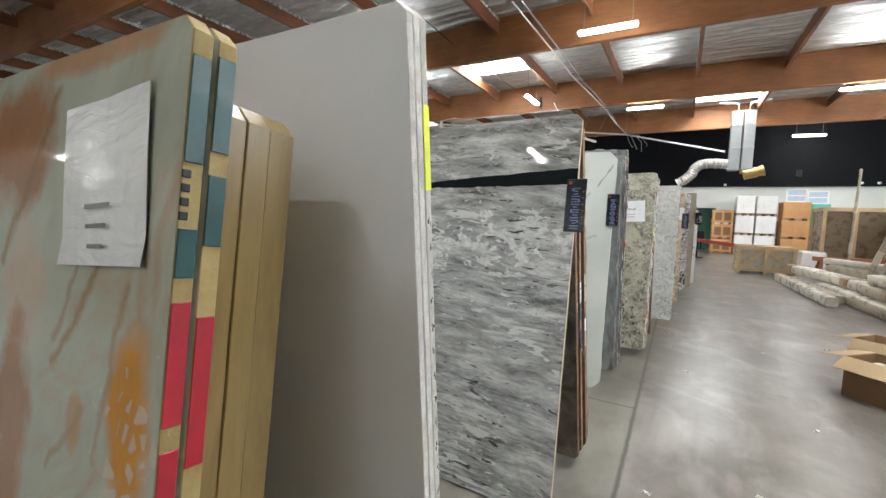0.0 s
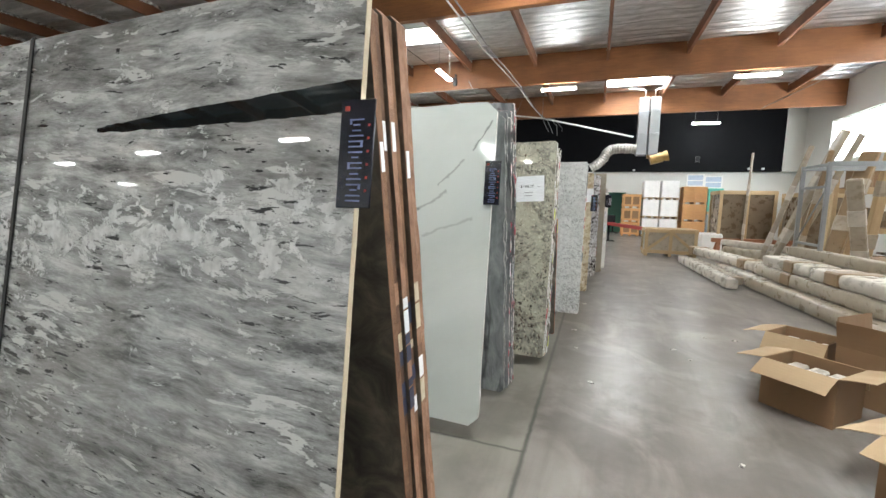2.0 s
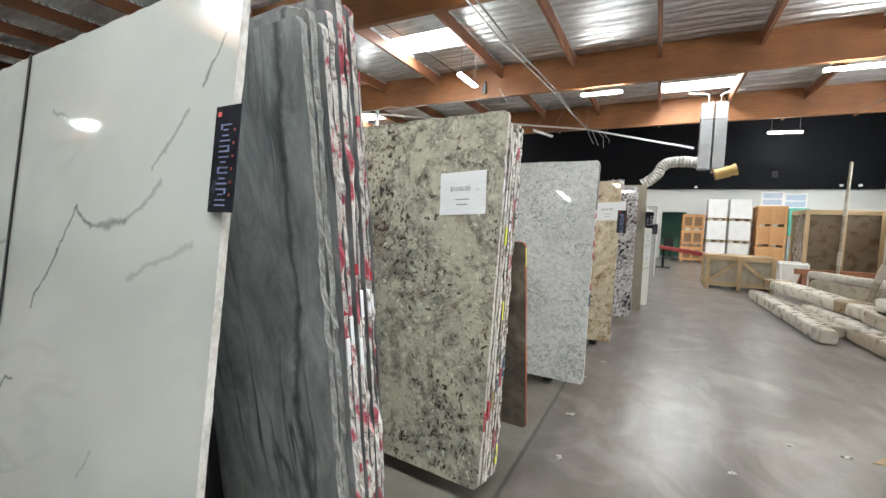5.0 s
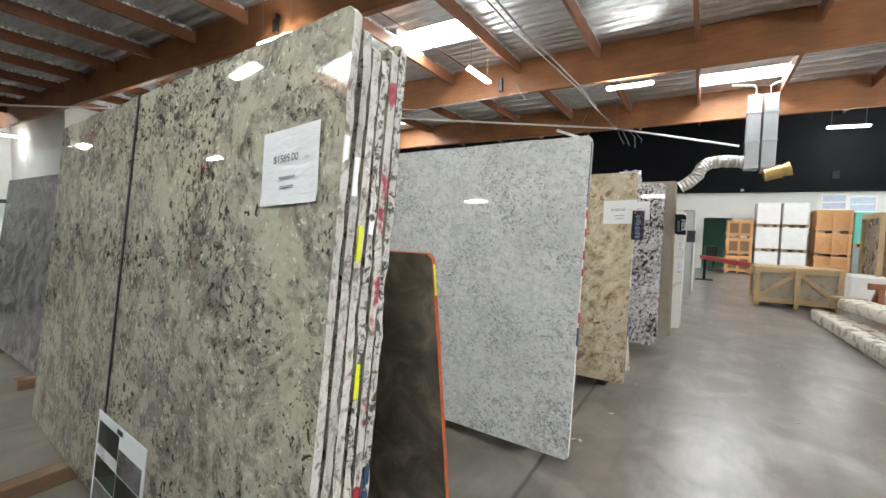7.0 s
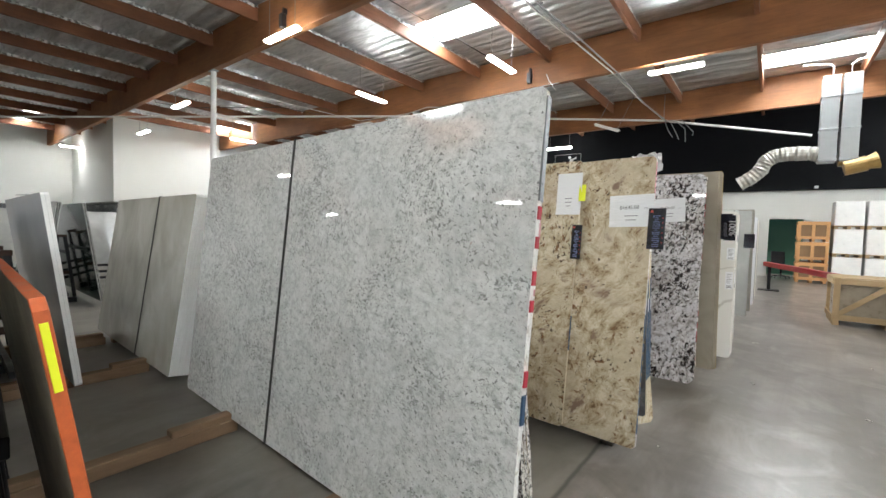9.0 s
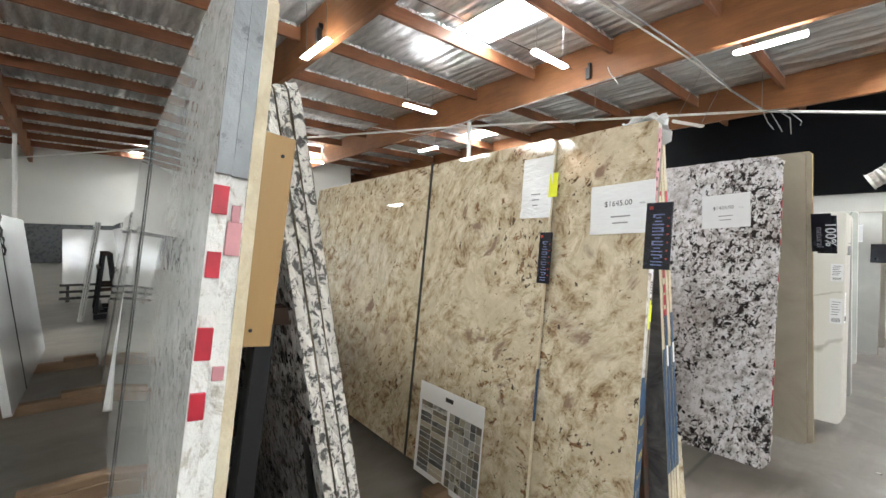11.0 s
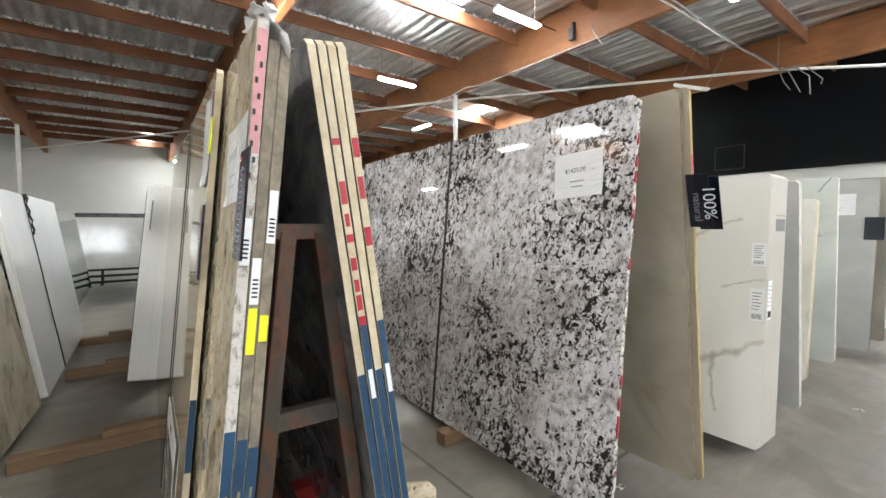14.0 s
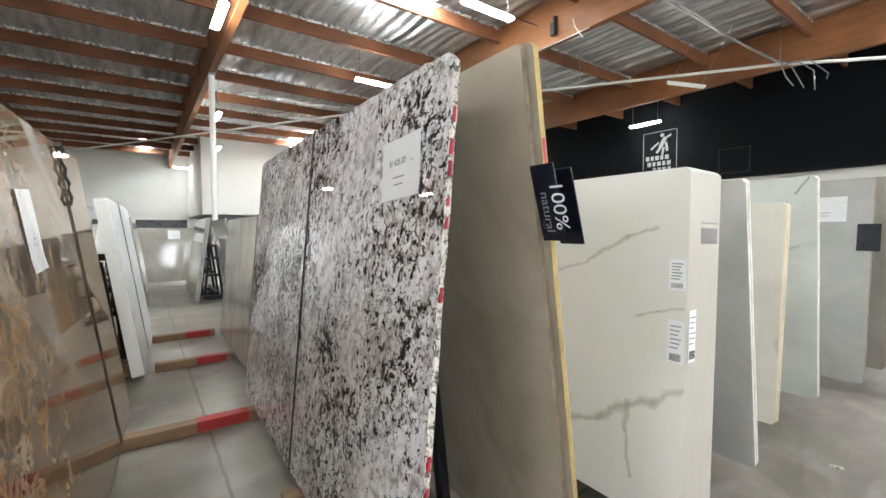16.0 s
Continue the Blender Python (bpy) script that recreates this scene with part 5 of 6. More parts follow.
# ---- black and white granite, brown-beige marble ----
G = "seventh stack"
bw = bundle("front", 0.52, 10.02, [S(BW_GRANITE, E_MIX, "polished black and white granite slab with a ragged edge and price sheet", T=0.026, ragged=0.014, corner=0.04, gap=0.03)], 1, 5.2, 2.87, 2.01, group=G)
for k in range(14):
    z = rnd.uniform(0.2, 1.8)
    mark(bw[0], z, z + 0.05, RED_TAPE, 0.026, label="red paint trace", w=0.5)
sheet(bw[0], -0.45, 1.54, 0.29, 0.235, "$1425.00", -3)
strap(0.52, 10.02, "front", 1, 5.2, -1.42, 2.01)
t2 = bundle("back", 0.64, 10.76, [S(BROWN_BEIGE, E_YELLOW, "brown-beige marble slab with a yellow resin edge", T=0.025, gap=0.002), S(BROWN_BEIGE, E_BROWN, "brown-beige marble slab with a yellow resin edge", T=0.025, dx=-0.03)], 1, 8.3, 2.7, 2.07, group=G)
mark(t2[0], 1.5, 1.75, RED_TAPE, 0.025, False, label="faded red mark", w=0.6)
for k in range(2):
    p = tag(t2[0], 0.05, 1.42, 0.1, 0.26, bars=False, text="" if k else "100%")
    p.matrix_local = pose(0.05 + 0.02 * k, -0.075 + 0.06 * k, 1.53 - 0.02 * k, 8.3, 0, 0)
rack(0.5, 10.15, 10.62, 1, 2.5, 1.5)

# ---- white quartz block and the stacks beyond ----
G = "eighth stack"
wh = bundle("front", 0.72, 11.34, [S(QUARTZ, E_QUARTZ, "white quartz slab with grey veins in a thick stack", T=0.021, gap=0.0, ragged=0.0, arris=0.0002) for k in range(14)], 1, 1.2, 2.9, 1.7, group=G)
for z, h, y in ((1.21, 0.14, 0.0), (0.9, 0.2, 0.0), (0.93, 0.24, 0.05)):
    if y:
        st = part("product_sticker", made_box((0.002, 0.06, h), (0.003, y, z), None, 0), PAPER, wh[0], "white product sticker folded over the edge")
        at = lambda u, v, q: ((0.0046, y + u, v), (0.001, q, 0.005))
    else:
        st = part("product_sticker", made_box((0.075, 0.002, h), (-0.045, -0.003, z), None, 0), PAPER, wh[0], "white product sticker")
        at = lambda u, v, q: ((-0.045 + u, -0.0046, v), (q, 0.001, 0.005))
    for k in range(6):
        place, size = at(-0.004 * (k % 3), z + h * 0.36 - h * 0.1 * k, 0.05 - 0.006 * (k % 3))
        part("print_line", made_box(size, place, None, 0), GREY_INK, st)
    for k in range(9):
        place, size = at(-0.024 + 0.006 * k, z - h * 0.36, 0.0018 + 0.0012 * (k % 2))
        part("barcode_bar", made_box((size[0], size[1], h * 0.16), place, None, 0), INK, st)
for k, ob in enumerate(wh):
    if 4 < k < 13:       # a code printed across the sawn ends of the stack
        for q in range(2):
            part("edge_print", made_box((0.001, 0.004 - 0.001 * ((k + q) % 2), 0.075), (0.0012, 0.006 + 0.009 * q, 1.39), None, 0), GREY_INK, ob)
        part("edge_print", made_box((0.001, 0.013, 0.007), (0.0012, 0.01, 1.45), None, 0), GREY_INK, ob)
bundle("back", 0.7, 12.36, [S(PALE_GREY, E_WHITE, "pale grey stone slab", T=0.022) for k in range(2)], 1, 8.5, 2.6, 1.72, group=G)
rack(0.5, 11.7, 12.2, 1, 2.6, 1.2)
G = "ninth stack"
bundle("front", 0.57, 13.06, [S(CREAM, E_CREAM, "cream quartz slab with faint veins", T=0.022, H=1.62) for k in range(3)], 1, 4, 2.8, 1.62, group=G)
bundle("back", 0.61, 13.98, [S(WHITE_VEIN, E_WHITE, "white veined slab", T=0.022) for k in range(2)], 1, 6, 2.8, 1.86, group=G)
rack(0.4, 13.25, 13.85, 1, 2.6, 1.3)
G = "tenth stack"
gl = bundle("front", 0.75, 14.71, [S(PALE_GREY, E_BROWN, "grey marble slab with a paper label and dark tag", T=0.022) for k in range(2)], 1, 4.5, 2.8, 1.9, group=G)
sheet(gl[0], -0.5, 1.5, 0.32, 0.24, "", 0, 2)
tag(gl[0], -0.02, 1.35, 0.16, 0.25, bars=False)
bundle("back", 0.78, 15.5, [S(GREIGE, E_BROWN, "grey-beige slab", T=0.022) for k in range(2)], 1, 6, 2.8, 1.95, group=G)
rack(0.5, 14.9, 15.35, 1, 2.6, 1.3)
G = "last stacks"
for y, f in ((16.4, WHITE_PLAIN), (18.1, CREAM)):
    bundle("front", 0.8, y, [S(f, E_WHITE, "white slab at the end of the row", T=0.022) for k in range(2)], 0, 5, 2.8, 1.85, group=G)
    bundle("back", 0.8, y + 0.8, [S(PALE_GREY, E_WHITE, "pale grey slab at the end of the row", T=0.022)], 0, 6, 2.8, 1.85, group=G)
    rack(0.5, y + 0.2, y + 0.65, 0, 2.6, 1.3)

# bearers under the first row
YS = [(0.0, 1.25, 0), (2.14, 2.85, 0), (3.4, 4.75, 0), (4.85, 6.0, 0), (6.0, 6.95, 0), (7.0, 7.6, 0), (7.68, 8.5, 0), (8.55, 9.15, 0), (9.2, 10.1, 1), (10.15, 10.95, 0), (11.2, 12.5, 0), (12.9, 14.15, 0), (14.6, 15.65, 0), (16.2, 17.3, 0), (17.9, 19.0, 0)]
for a, b, r in YS:
    bearer(-2.0, a, b, red=bool(r))
for a, b in ((0.1, 1.15), (2.1, 2.75), (3.5, 4.66), (4.9, 5.9), (6.5, 7.5), (8.25, 9.45), (9.95, 10.85), (11.25, 12.4), (13.0, 14.05), (14.65, 15.55), (16.35, 17.2), (18.05, 18.9)):
    bearer(-1.05 if a < 5 else -0.68, a, b, red=(8 < a < 9))

# ---- second and third rows ----
G = "second row"
bundle("front", -3.18, 6.93, [S(GREIGE, E_SMOOTH, "polished greige slab with white edges and a strap", T=0.0255, gap=0.0005) for k in range(7)], 2, 8, 2.6, 1.68, group=G)
strap(-3.18, 6.93, "front", 2, 8, -1.0, 1.68)
w4 = bundle("back", -3.06, 7.76, [S(WHITE_PLAIN, E_SMOOTH, "plain white slab with a dark strap", T=0.026, gap=0.0005) for k in range(2)], 2, 8, 2.6, 1.7, group=G)
strap(-3.06, 7.76, "back", 2, 8, -0.9, 1.7, knot=True)
rack(-3.4, 7.14, 7.64, 2, 2.3, 1.2)
ww = bundle("front", -3.08, 8.27, [S(PALE_GREY if k == 0 else WHITE_PLAIN, E_SMOOTH, "white slab in a thick stack with ragged lower ends", T=0.0255, gap=0.0005, ragged=0.002, dx=0.004 * (k % 2)) for k in range(11)], 2, 7, 2.6, 1.78, group=G)
tag(ww[2], 0.04, 1.5, 0.12, 0.26, text="100%")
strap(-3.08, 8.27, "front", 2, 7, -1.2, 1.78)
ex = bundle("back", -3.4, 9.36, [S(WHITE_PLAIN, E_SMOOTH, "white slab with a dark strap", T=0.026, gap=0.0005) for k in range(4)], 2, 8, 2.6, 1.75, group=G)
strap(-3.4, 9.36, "back", 2, 8, -1.1, 1.75)
rack(-3.3, 8.68, 9.15, 2, 2.3, 1.2, RUST_STEEL)
bundle("front", -3.02, 10.2, [S(GREIGE, E_BROWN, "grey-beige polished slab", T=0.022) for k in range(3)], 1, 5, 2.0, 1.58, group=G)
bundle("back", -3.2, 11.1, [S(PALE_GREY, E_GREY, "pale grey slab", T=0.022) for k in range(2)], 1, 7, 2.6, 1.7, group=G)
rack(-3.3, 10.4, 10.9, 1, 2.3, 1.2)
bundle("front", -3.1, 5.5, [S(SLATE, E_GREY, "dark grey polished slab", T=0.022) for k in range(3)], 2, 7, 2.6, 1.75, group=G)
bundle("back", -3.5, 6.4, [S(WHITE_PLAIN, E_SMOOTH, "white slab", T=0.026, gap=0.0005) for k in range(2)], 2, 7, 2.6, 1.62, group=G)
strap(-3.5, 6.4, "back", 2, 7, -0.8, 1.62, knot=True)
rack(-3.4, 5.75, 6.15, 2, 2.3, 1.2)
G = "third row"
for y, f, b in ((6.8, DARK_GREEN, DARK_GREEN), (8.6, PALE_GREY, CREAM), (10.2, GREIGE, PALE_GREY), (4.4, GREIGE, DARK_GREEN), (12.4, PALE_GREY, GREIGE)):
    if y == 8.6:
        bundle("front", -8.45, 8.5, [S(f, E_SMOOTH, "pale polished stone slab in a thick white-edged stack", T=0.0255, gap=0.0005) for k in range(7)], 1, 8, 2.6, 1.7, group=G)
    else:
        bundle("front", -8.1, y, [S(f, E_GREY, "polished dark stone slab" if f is DARK_GREEN else "pale polished stone slab", T=0.022) for k in range(3)], 1, 8, 2.8, 1.7, group=G)
    bundle("back", -8.1, y + 0.85, [S(b, E_GREY, "polished dark stone slab" if b is DARK_GREEN else "pale polished stone slab", T=0.022) for k in range(2)], 1, 8, 2.8, 1.7, group=G)
    rack(-8.3, y + 0.22, y + 0.63, 1, 2.5, 1.2)
G = "cross stack"
far = thing("stone_slab", "grey-beige slab with a white label on a cross rack", "stone slab", pose(-12.6, 10.78, 0.1, 0, 0, 90) @ pose(0, 0, 0, -6), slab_mesh(1.5, 1.52, 0.022, 0.0015, 4, True), (GREIGE, E_GREY))
thing("stone_slab", "polished grey slab standing on dark cross rails", "stone slab", pose(-12.75, 9.15, 0.36, 0, 0, 90) @ pose(0, 0, 0, -5), slab_mesh(2.6, 1.36, 0.022, 0.0015, 9, True), (PALE_GREY, E_GREY))
cross = thing("cross_rack", "low black steel rack of cross rails on the floor", "slab rack", pose(-12.55, 7.85, 0), group="slab racks")
for x, z in ((-0.2, 0.33), (0.15, 0.2), (0.5, 0.08)):
    part("rail", made_box((0.07, 2.7, 0.06), (x, 0, z), None, 0.005), BLACK_STEEL, cross)
for y in (-1.2, 0.0, 1.2):
    part("foot_beam", made_box((0.95, 0.07, 0.05), (0.12, y, 0.025), None, 0.005), BLACK_STEEL, cross)
    part("post", made_box((0.06, 0.06, 0.3), (-0.2, y, 0.16), None, 0.005), BLACK_STEEL, cross)
    part("post", made_box((0.06, 0.06, 0.17), (0.15, y, 0.1), None, 0.005), BLACK_STEEL, cross)
sheet(far, -0.8, 1.2, 0.3, 0.25, "", 0, 1)
for x in (-3.85, -5.3):
    for a, b in ((5.4, 6.25), (6.3, 6.98), (7.05, 7.7), (7.8, 8.35), (8.4, 9.35), (9.45, 10.2), (10.3, 11.0)):
        bearer(x, a, b, red=(9.3 < a < 9.6))

# ---- loose goods beside the aisle ----
def carton(x, y, turn, w, d, h, flaps, label, filled=True, lining=None):
    """An open cardboard box with its four flaps; flaps: how far each falls outwards, in degrees from upright."""
    c = thing("cardboard_box", label, "cardboard box", pose(x, y, 0, 0, 0, turn), group="cardboard boxes")
    t = 0.006
    part("bottom", made_box((w - 2 * t, d - 2 * t, t), (0, 0, t / 2), None, 0), CARDBOARD, c)
    for s in (-1, 1):
        part("side", made_box((w, t, h), (0, s * (d / 2 - t / 2), h / 2), None, 0.001), CARDBOARD, c)
        part("side", made_box((t, d - 2 * t, h), (s * (w / 2 - t / 2), 0, h / 2), None, 0.001), CARDBOARD, c)
    fl = (d * 0.42, d * 0.42, d * 0.46, d * 0.46)
    for k, a in enumerate(flaps):
        if a is None:
            continue
        long_, f = (w, fl[k]) if k < 2 else (d, fl[k])
        bm = bmesh.new()
        n = 6
        rows = []
        for j in range(n + 1):
            u = j / n
            rows.append([bm.verts.new((long_ * (i / 4 - 0.5), 0.012 * math.sin(2.5 * u) * (1 if i % 2 else 0.6), f * u)) for i in range(5)])
        for j in range(n):
            for i in range(4):
                bm.faces.new((rows[j][i], rows[j][i + 1], rows[j + 1][i + 1], rows[j + 1][i]))
        r = bmesh.ops.extrude_face_region(bm, geom=bm.faces[:])
        bmesh.ops.translate(bm, verts=[v for v in r["geom"] if isinstance(v, bmesh.types.BMVert)], vec=(0, 0.005, 0))
        place = (pose(0, -d / 2, h, a, 0, 0), pose(0, d / 2, h, 0, 0, 180) @ pose(0, 0, 0, a, 0, 0), pose(-w / 2, 0, h, 0, 0, -90) @ pose(0, 0, 0, a, 0, 0), pose(w / 2, 0, h, 0, 0, 90) @ pose(0, 0, 0, a, 0, 0))[k]
        part("flap", bm, lining or CARD_IN, c, "" if lining else "paler inside of a folded-out flap", place)
    if filled:
        for i in range(3):
            part("sample_pack", made_box((w * 0.22, d * 0.7, h * 0.6), (-w * 0.28 + i * w * 0.28, 0.0, h * 0.52), None, 0.012), WRAP_PALE, c, "white wrapped sample pack")
    return c


carton(2.06, 4.98, -45, 0.46, 0.42, 0.36, (122, 158, 102, 80), "open brown cardboard box with folded-out flaps and white packs inside")
carton(2.28, 5.7, -40, 0.44, 0.4, 0.4, (150, 150, 104, None), "open brown cardboard box half behind another box")
carton(2.72, 5.32, -48, 0.55, 0.5, 0.42, (15, 80, 5, 70), "large open cardboard box with upright flaps", False, CARDBOARD)
carton(2.24, 3.8, -52, 0.5, 0.45, 0.36, (112, 70, 110, 60), "open brown cardboard box with a wide flap bent down")


def wrapped(x0, y0, x1, y1, z, w, h, label, bands=(0.3, 0.7), mat=None, seed=1, z1=None):
    """A long packed bundle in plastic film, from one end to the other, with soft edges and brown tape."""
    a, b = Vector((x0, y0, z)), Vector((x1, y1, z if z1 is None else z1))
    L = (b - a).length
    d = (b - a).normalized()
    q = Matrix.Translation(a) @ Matrix([[d.x, -d.y, 0, 0], [d.y, d.x, 0, 0], [0, 0, 1, 0], [0, 0, 0, 1]]) @ pose(0, 0, 0, 0, -math.degrees(math.asin(d.z)), 0)
    ob = thing("wrapped_bundle", label, "wrapped bundle", q, group="wrapped bundles")
    bm = bmesh.new()
    n, m = 40, 16
    rings = []
    for i in range(n + 1):
        u = i / n
        ring = []
        end = min(1.0, min(u, 1 - u) * n / 1.5) * 0.12 + 0.88
        for k in range(m):
            an = 2 * math.pi * k / m
            cx, cz = math.cos(an), math.sin(an)
            p = 0.32
            sx, sz = math.copysign(abs(cx) ** p, cx), math.copysign(abs(cz) ** p, cz)
            o = 1 + 0.1 * noise.noise(Vector((u * L * 3.5, sx * 2 + seed, sz * 2)))
            zz = h / 2 + sz * h / 2 * end * (o if sz > 0 else 1)
            ring.append(bm.verts.new((u * L, sx * w / 2 * end * o, zz)))
        rings.append(ring)
    for r0, r1 in zip(rings, rings[1:]):
        for k in range(m):
            bm.faces.new((r0[k], r0[(k + 1) % m], r1[(k + 1) % m], r1[k])).smooth = True
    bm.faces.new(rings[0][::-1])
    bm.faces.new(rings[-1])
    part("film_wrap", bm, mat or WRAP, ob)
    for u in bands:
        part("tape_band", made_box((0.34, w * 1.05, h * 1.03), (u * L, 0, h * 0.52), None, min(w, h) * 0.12), WRAP_TAPE, ob, "brown packing band")
    return ob


W = "long stone bundle in milky plastic film lying on the floor"
wrapped(2.95, 10.35, 2.8, 14.4, 0.0, 0.22, 0.2, W, (), WRAP_PALE, 1)
wrapped(3.2, 10.9, 3.05, 14.3, 0.0, 0.2, 0.17, W, (), WRAP, 2)
wrapped(3.47, 10.4, 3.3, 12.6, 0.0, 0.26, 0.24, W, (), WRAP_PALE, 3)
wrapped(3.75, 11.0, 3.2, 14.7, 0.24, 0.42, 0.2, "long film-wrapped bundle lying on other bundles", (0.2, 0.95), WRAP_PALE, 4)
wrapped(3.75, 6.0, 3.42, 10.9, 0.0, 0.3, 0.22, W, (), WRAP, 5)
wrapped(4.05, 6.0, 3.72, 11.0, 0.0, 0.34, 0.22, W, (), WRAP, 6)
wrapped(4.0, 6.0, 3.68, 11.1, 0.22, 0.42, 0.22, "long film-wrapped bundle in the middle of a stack", (0.75,), WRAP, 7)
wrapped(4.42, 5.8, 4.1, 10.6, 0.0, 0.36, 0.44, W, (), WRAP, 8)
wrapped(4.15, 6.2, 3.9, 9.2, 0.44, 0.6, 0.2, "wide white film-wrapped bundle on top of a stack", (0.1, 0.8), WRAP_PALE, 9)
wrapped(3.88, 9.3, 3.78, 10.9, 0.44, 0.5, 0.2, "wide white film-wrapped bundle with a brown band", (0.35,), WRAP_PALE, 10)
wrapped(4.95, 6.4, 4.55, 12.6, 0.0, 0.34, 0.28, W, (), WRAP, 11)
wrapped(4.85, 6.6, 4.5, 12.4, 0.28, 0.34, 0.28, "long film-wrapped bundle on a second one", (), WRAP, 12)
wrapped(4.8, 6.4, 4.4, 12.0, 0.56, 0.22, 0.2, "narrow film-wrapped bundle on top of a stack", (), WRAP, 13)
wrapped(4.95, 13.0, 4.0, 14.9, 0.0, 0.4, 0.5, W, (), WRAP, 14)
wrapped(4.9, 12.9, 3.9, 15.0, 0.5, 0.2, 0.16, "narrow film-wrapped bundle on a larger one", (), WRAP_PALE, 15)


def leaning_rack():
    r = thing("storage_rack", "grey galvanised steel storage rack", "storage rack", pose(4.45, 12.0, 0), group="storage racks")
    for x in (0.0, 2.6):
        for y in (0.0, -1.05):
            part("post", made_box((0.07, 0.06, 2.4), (x, y, 1.2), None, 0.006), GALV, r)
        for z in (0.3, 0.85, 1.95, 2.36):
            part("side_bar", made_box((0.04, 0.99, 0.05), (x, -0.525, z), None, 0.004), GALV, r)
        part("brace", tube_into(bmesh.new(), (x, -0.03, 0.9), (x, -1.0, 1.9), 0.015, 6), GALV, r)
    for y in (0.0, -1.05):
        for z in (0.55, 2.36):
            part("beam", made_box((2.53, 0.05, 0.09), (1.3, y, z), None, 0.005), GALV, r)
    for k in range(5):
        part("deck_board", made_box((2.5, 0.16, 0.03), (1.3, -0.11 - 0.2 * k, 0.61), None, 0.004), TIMBER, r, "timber deck board")


leaning_rack()


def goods_shelf(x, y, w, d, levels, seed):
    """A timber shelf of packed goods by the wall; each pack is a thing."""
    rnd = random.Random(seed)
    r = thing("goods_shelf", "brown timber goods shelf filled with packed boxes", "shelf", pose(x, y, 0), group="goods shelves")
    top = levels[-1] + 0.55
    for px in (0.0, w / 2, w):
        for py in (0.0, d):
            part("post", made_box((0.09, 0.09, top), (px, py, top / 2), None, 0.006), CRATE_V, r)
    for z in levels:
        for py in (0.0, d):
            part("beam", made_box((w - 0.09, 0.06, 0.12), (w / 2, py, z - 0.06), None, 0.005), CRATE, r)
        for k in range(4):
            part("deck_board", made_box((w - 0.1, d / 4 - 0.03, 0.025), (w / 2, d / 8 + k * d / 4, z + 0.0125), None, 0.003), TIMBER, r)
        px = 0.1
        while px < w - 0.35:
            bw, bh = rnd.uniform(0.3, 0.55), rnd.uniform(0.26, 0.5)
            bw = min(bw, w - 0.08 - px)
            b = thing("packed_box", "brown packed box with a tape band on a timber shelf", "box", pose(x + px + bw / 2, y + d / 2, z + 0.025), group="boxes on the goods shelves")
            part("body", made_box((bw - 0.03, d * 0.8, bh), (0, 0, bh / 2), None, 0.012), rnd.choice((CARDBOARD, WRAP_TAPE, WRAP_DARK, CARDBOARD)), b)
            part("tape_band", made_box((0.06, d * 0.8 + 0.004, bh + 0.002), (0, 0, bh / 2 + 0.001), None, 0.002), WRAP_TAPE, b)
            px += bw + rnd.uniform(0.0, 0.06)


goods_shelf(5.9, 13.3, 3.4, 0.8, (0.25, 1.15, 2.05), 4)
goods_shelf(6.6, 9.6, 2.9, 0.8, (0.25, 1.15, 2.05), 8)


def plank(a, b, w, t, mat, label, spin=0.0):
    a, b = Vector(a), Vector(b)
    q = (b - a).to_track_quat("Z", "Y").to_matrix().to_4x4()
    ob = thing("leaning_plank", label, "plank", Matrix.Translation(a) @ q @ pose(0, 0, 0, 0, 0, spin), group="leaning planks")
    L = (b - a).length
    part("core", made_box((w, t, L), (0, 0, L / 2), None, 0.02), mat, ob)
    for u in (0.3, 0.66):
        part("wrap_band", made_box((w + 0.014, t + 0.014, 0.32), (0, 0, L * u), None, 0.012), WRAP_PALE if mat is WRAP else WRAP, ob, "band of packing film")


PL = "film-wrapped stone length leaning upright against the rack"
plank((4.0, 12.75, 0.0), (4.62, 12.2, 2.85), 0.16, 0.1, WRAP, PL, 20)
plank((4.2, 12.8, 0.0), (5.15, 12.2, 3.15), 0.22, 0.12, WRAP, PL, 35)
plank((4.45, 12.75, 0.0), (5.4, 12.15, 3.05), 0.2, 0.12, WRAP, PL, 10)
plank((4.62, 12.55, 0.0), (4.95, 12.18, 2.75), 0.26, 0.1, WRAP_TAPE, "brown paper-wrapped length leaning upright", 30)
plank((5.45, 11.6, 0.0), (4.9, 11.12, 2.1), 0.24, 0.1, WRAP, PL, 15)
plank((5.0, 11.8, 0.64), (5.55, 12.1, 2.7), 0.3, 0.1, WRAP_TAPE, "brown paper-wrapped length leaning upright", 10)
plank((5.3, 10.72, 0.0), (6.3, 10.72, 2.3), 0.3, 0.16, WRAP_TAPE, "thick brown-wrapped roll leaning on the rack", 5)
plank((5.8, 12.5, 0.0), (5.9, 12.1, 3.0), 0.2, 0.12, CRATE_V, "upright timber length leaning on the rack", 0)
plank((4.5, 15.62, 0.0), (4.56, 15.6, 3.1), 0.09, 0.06, WRAP, "tall pale timber standing upright", 0)


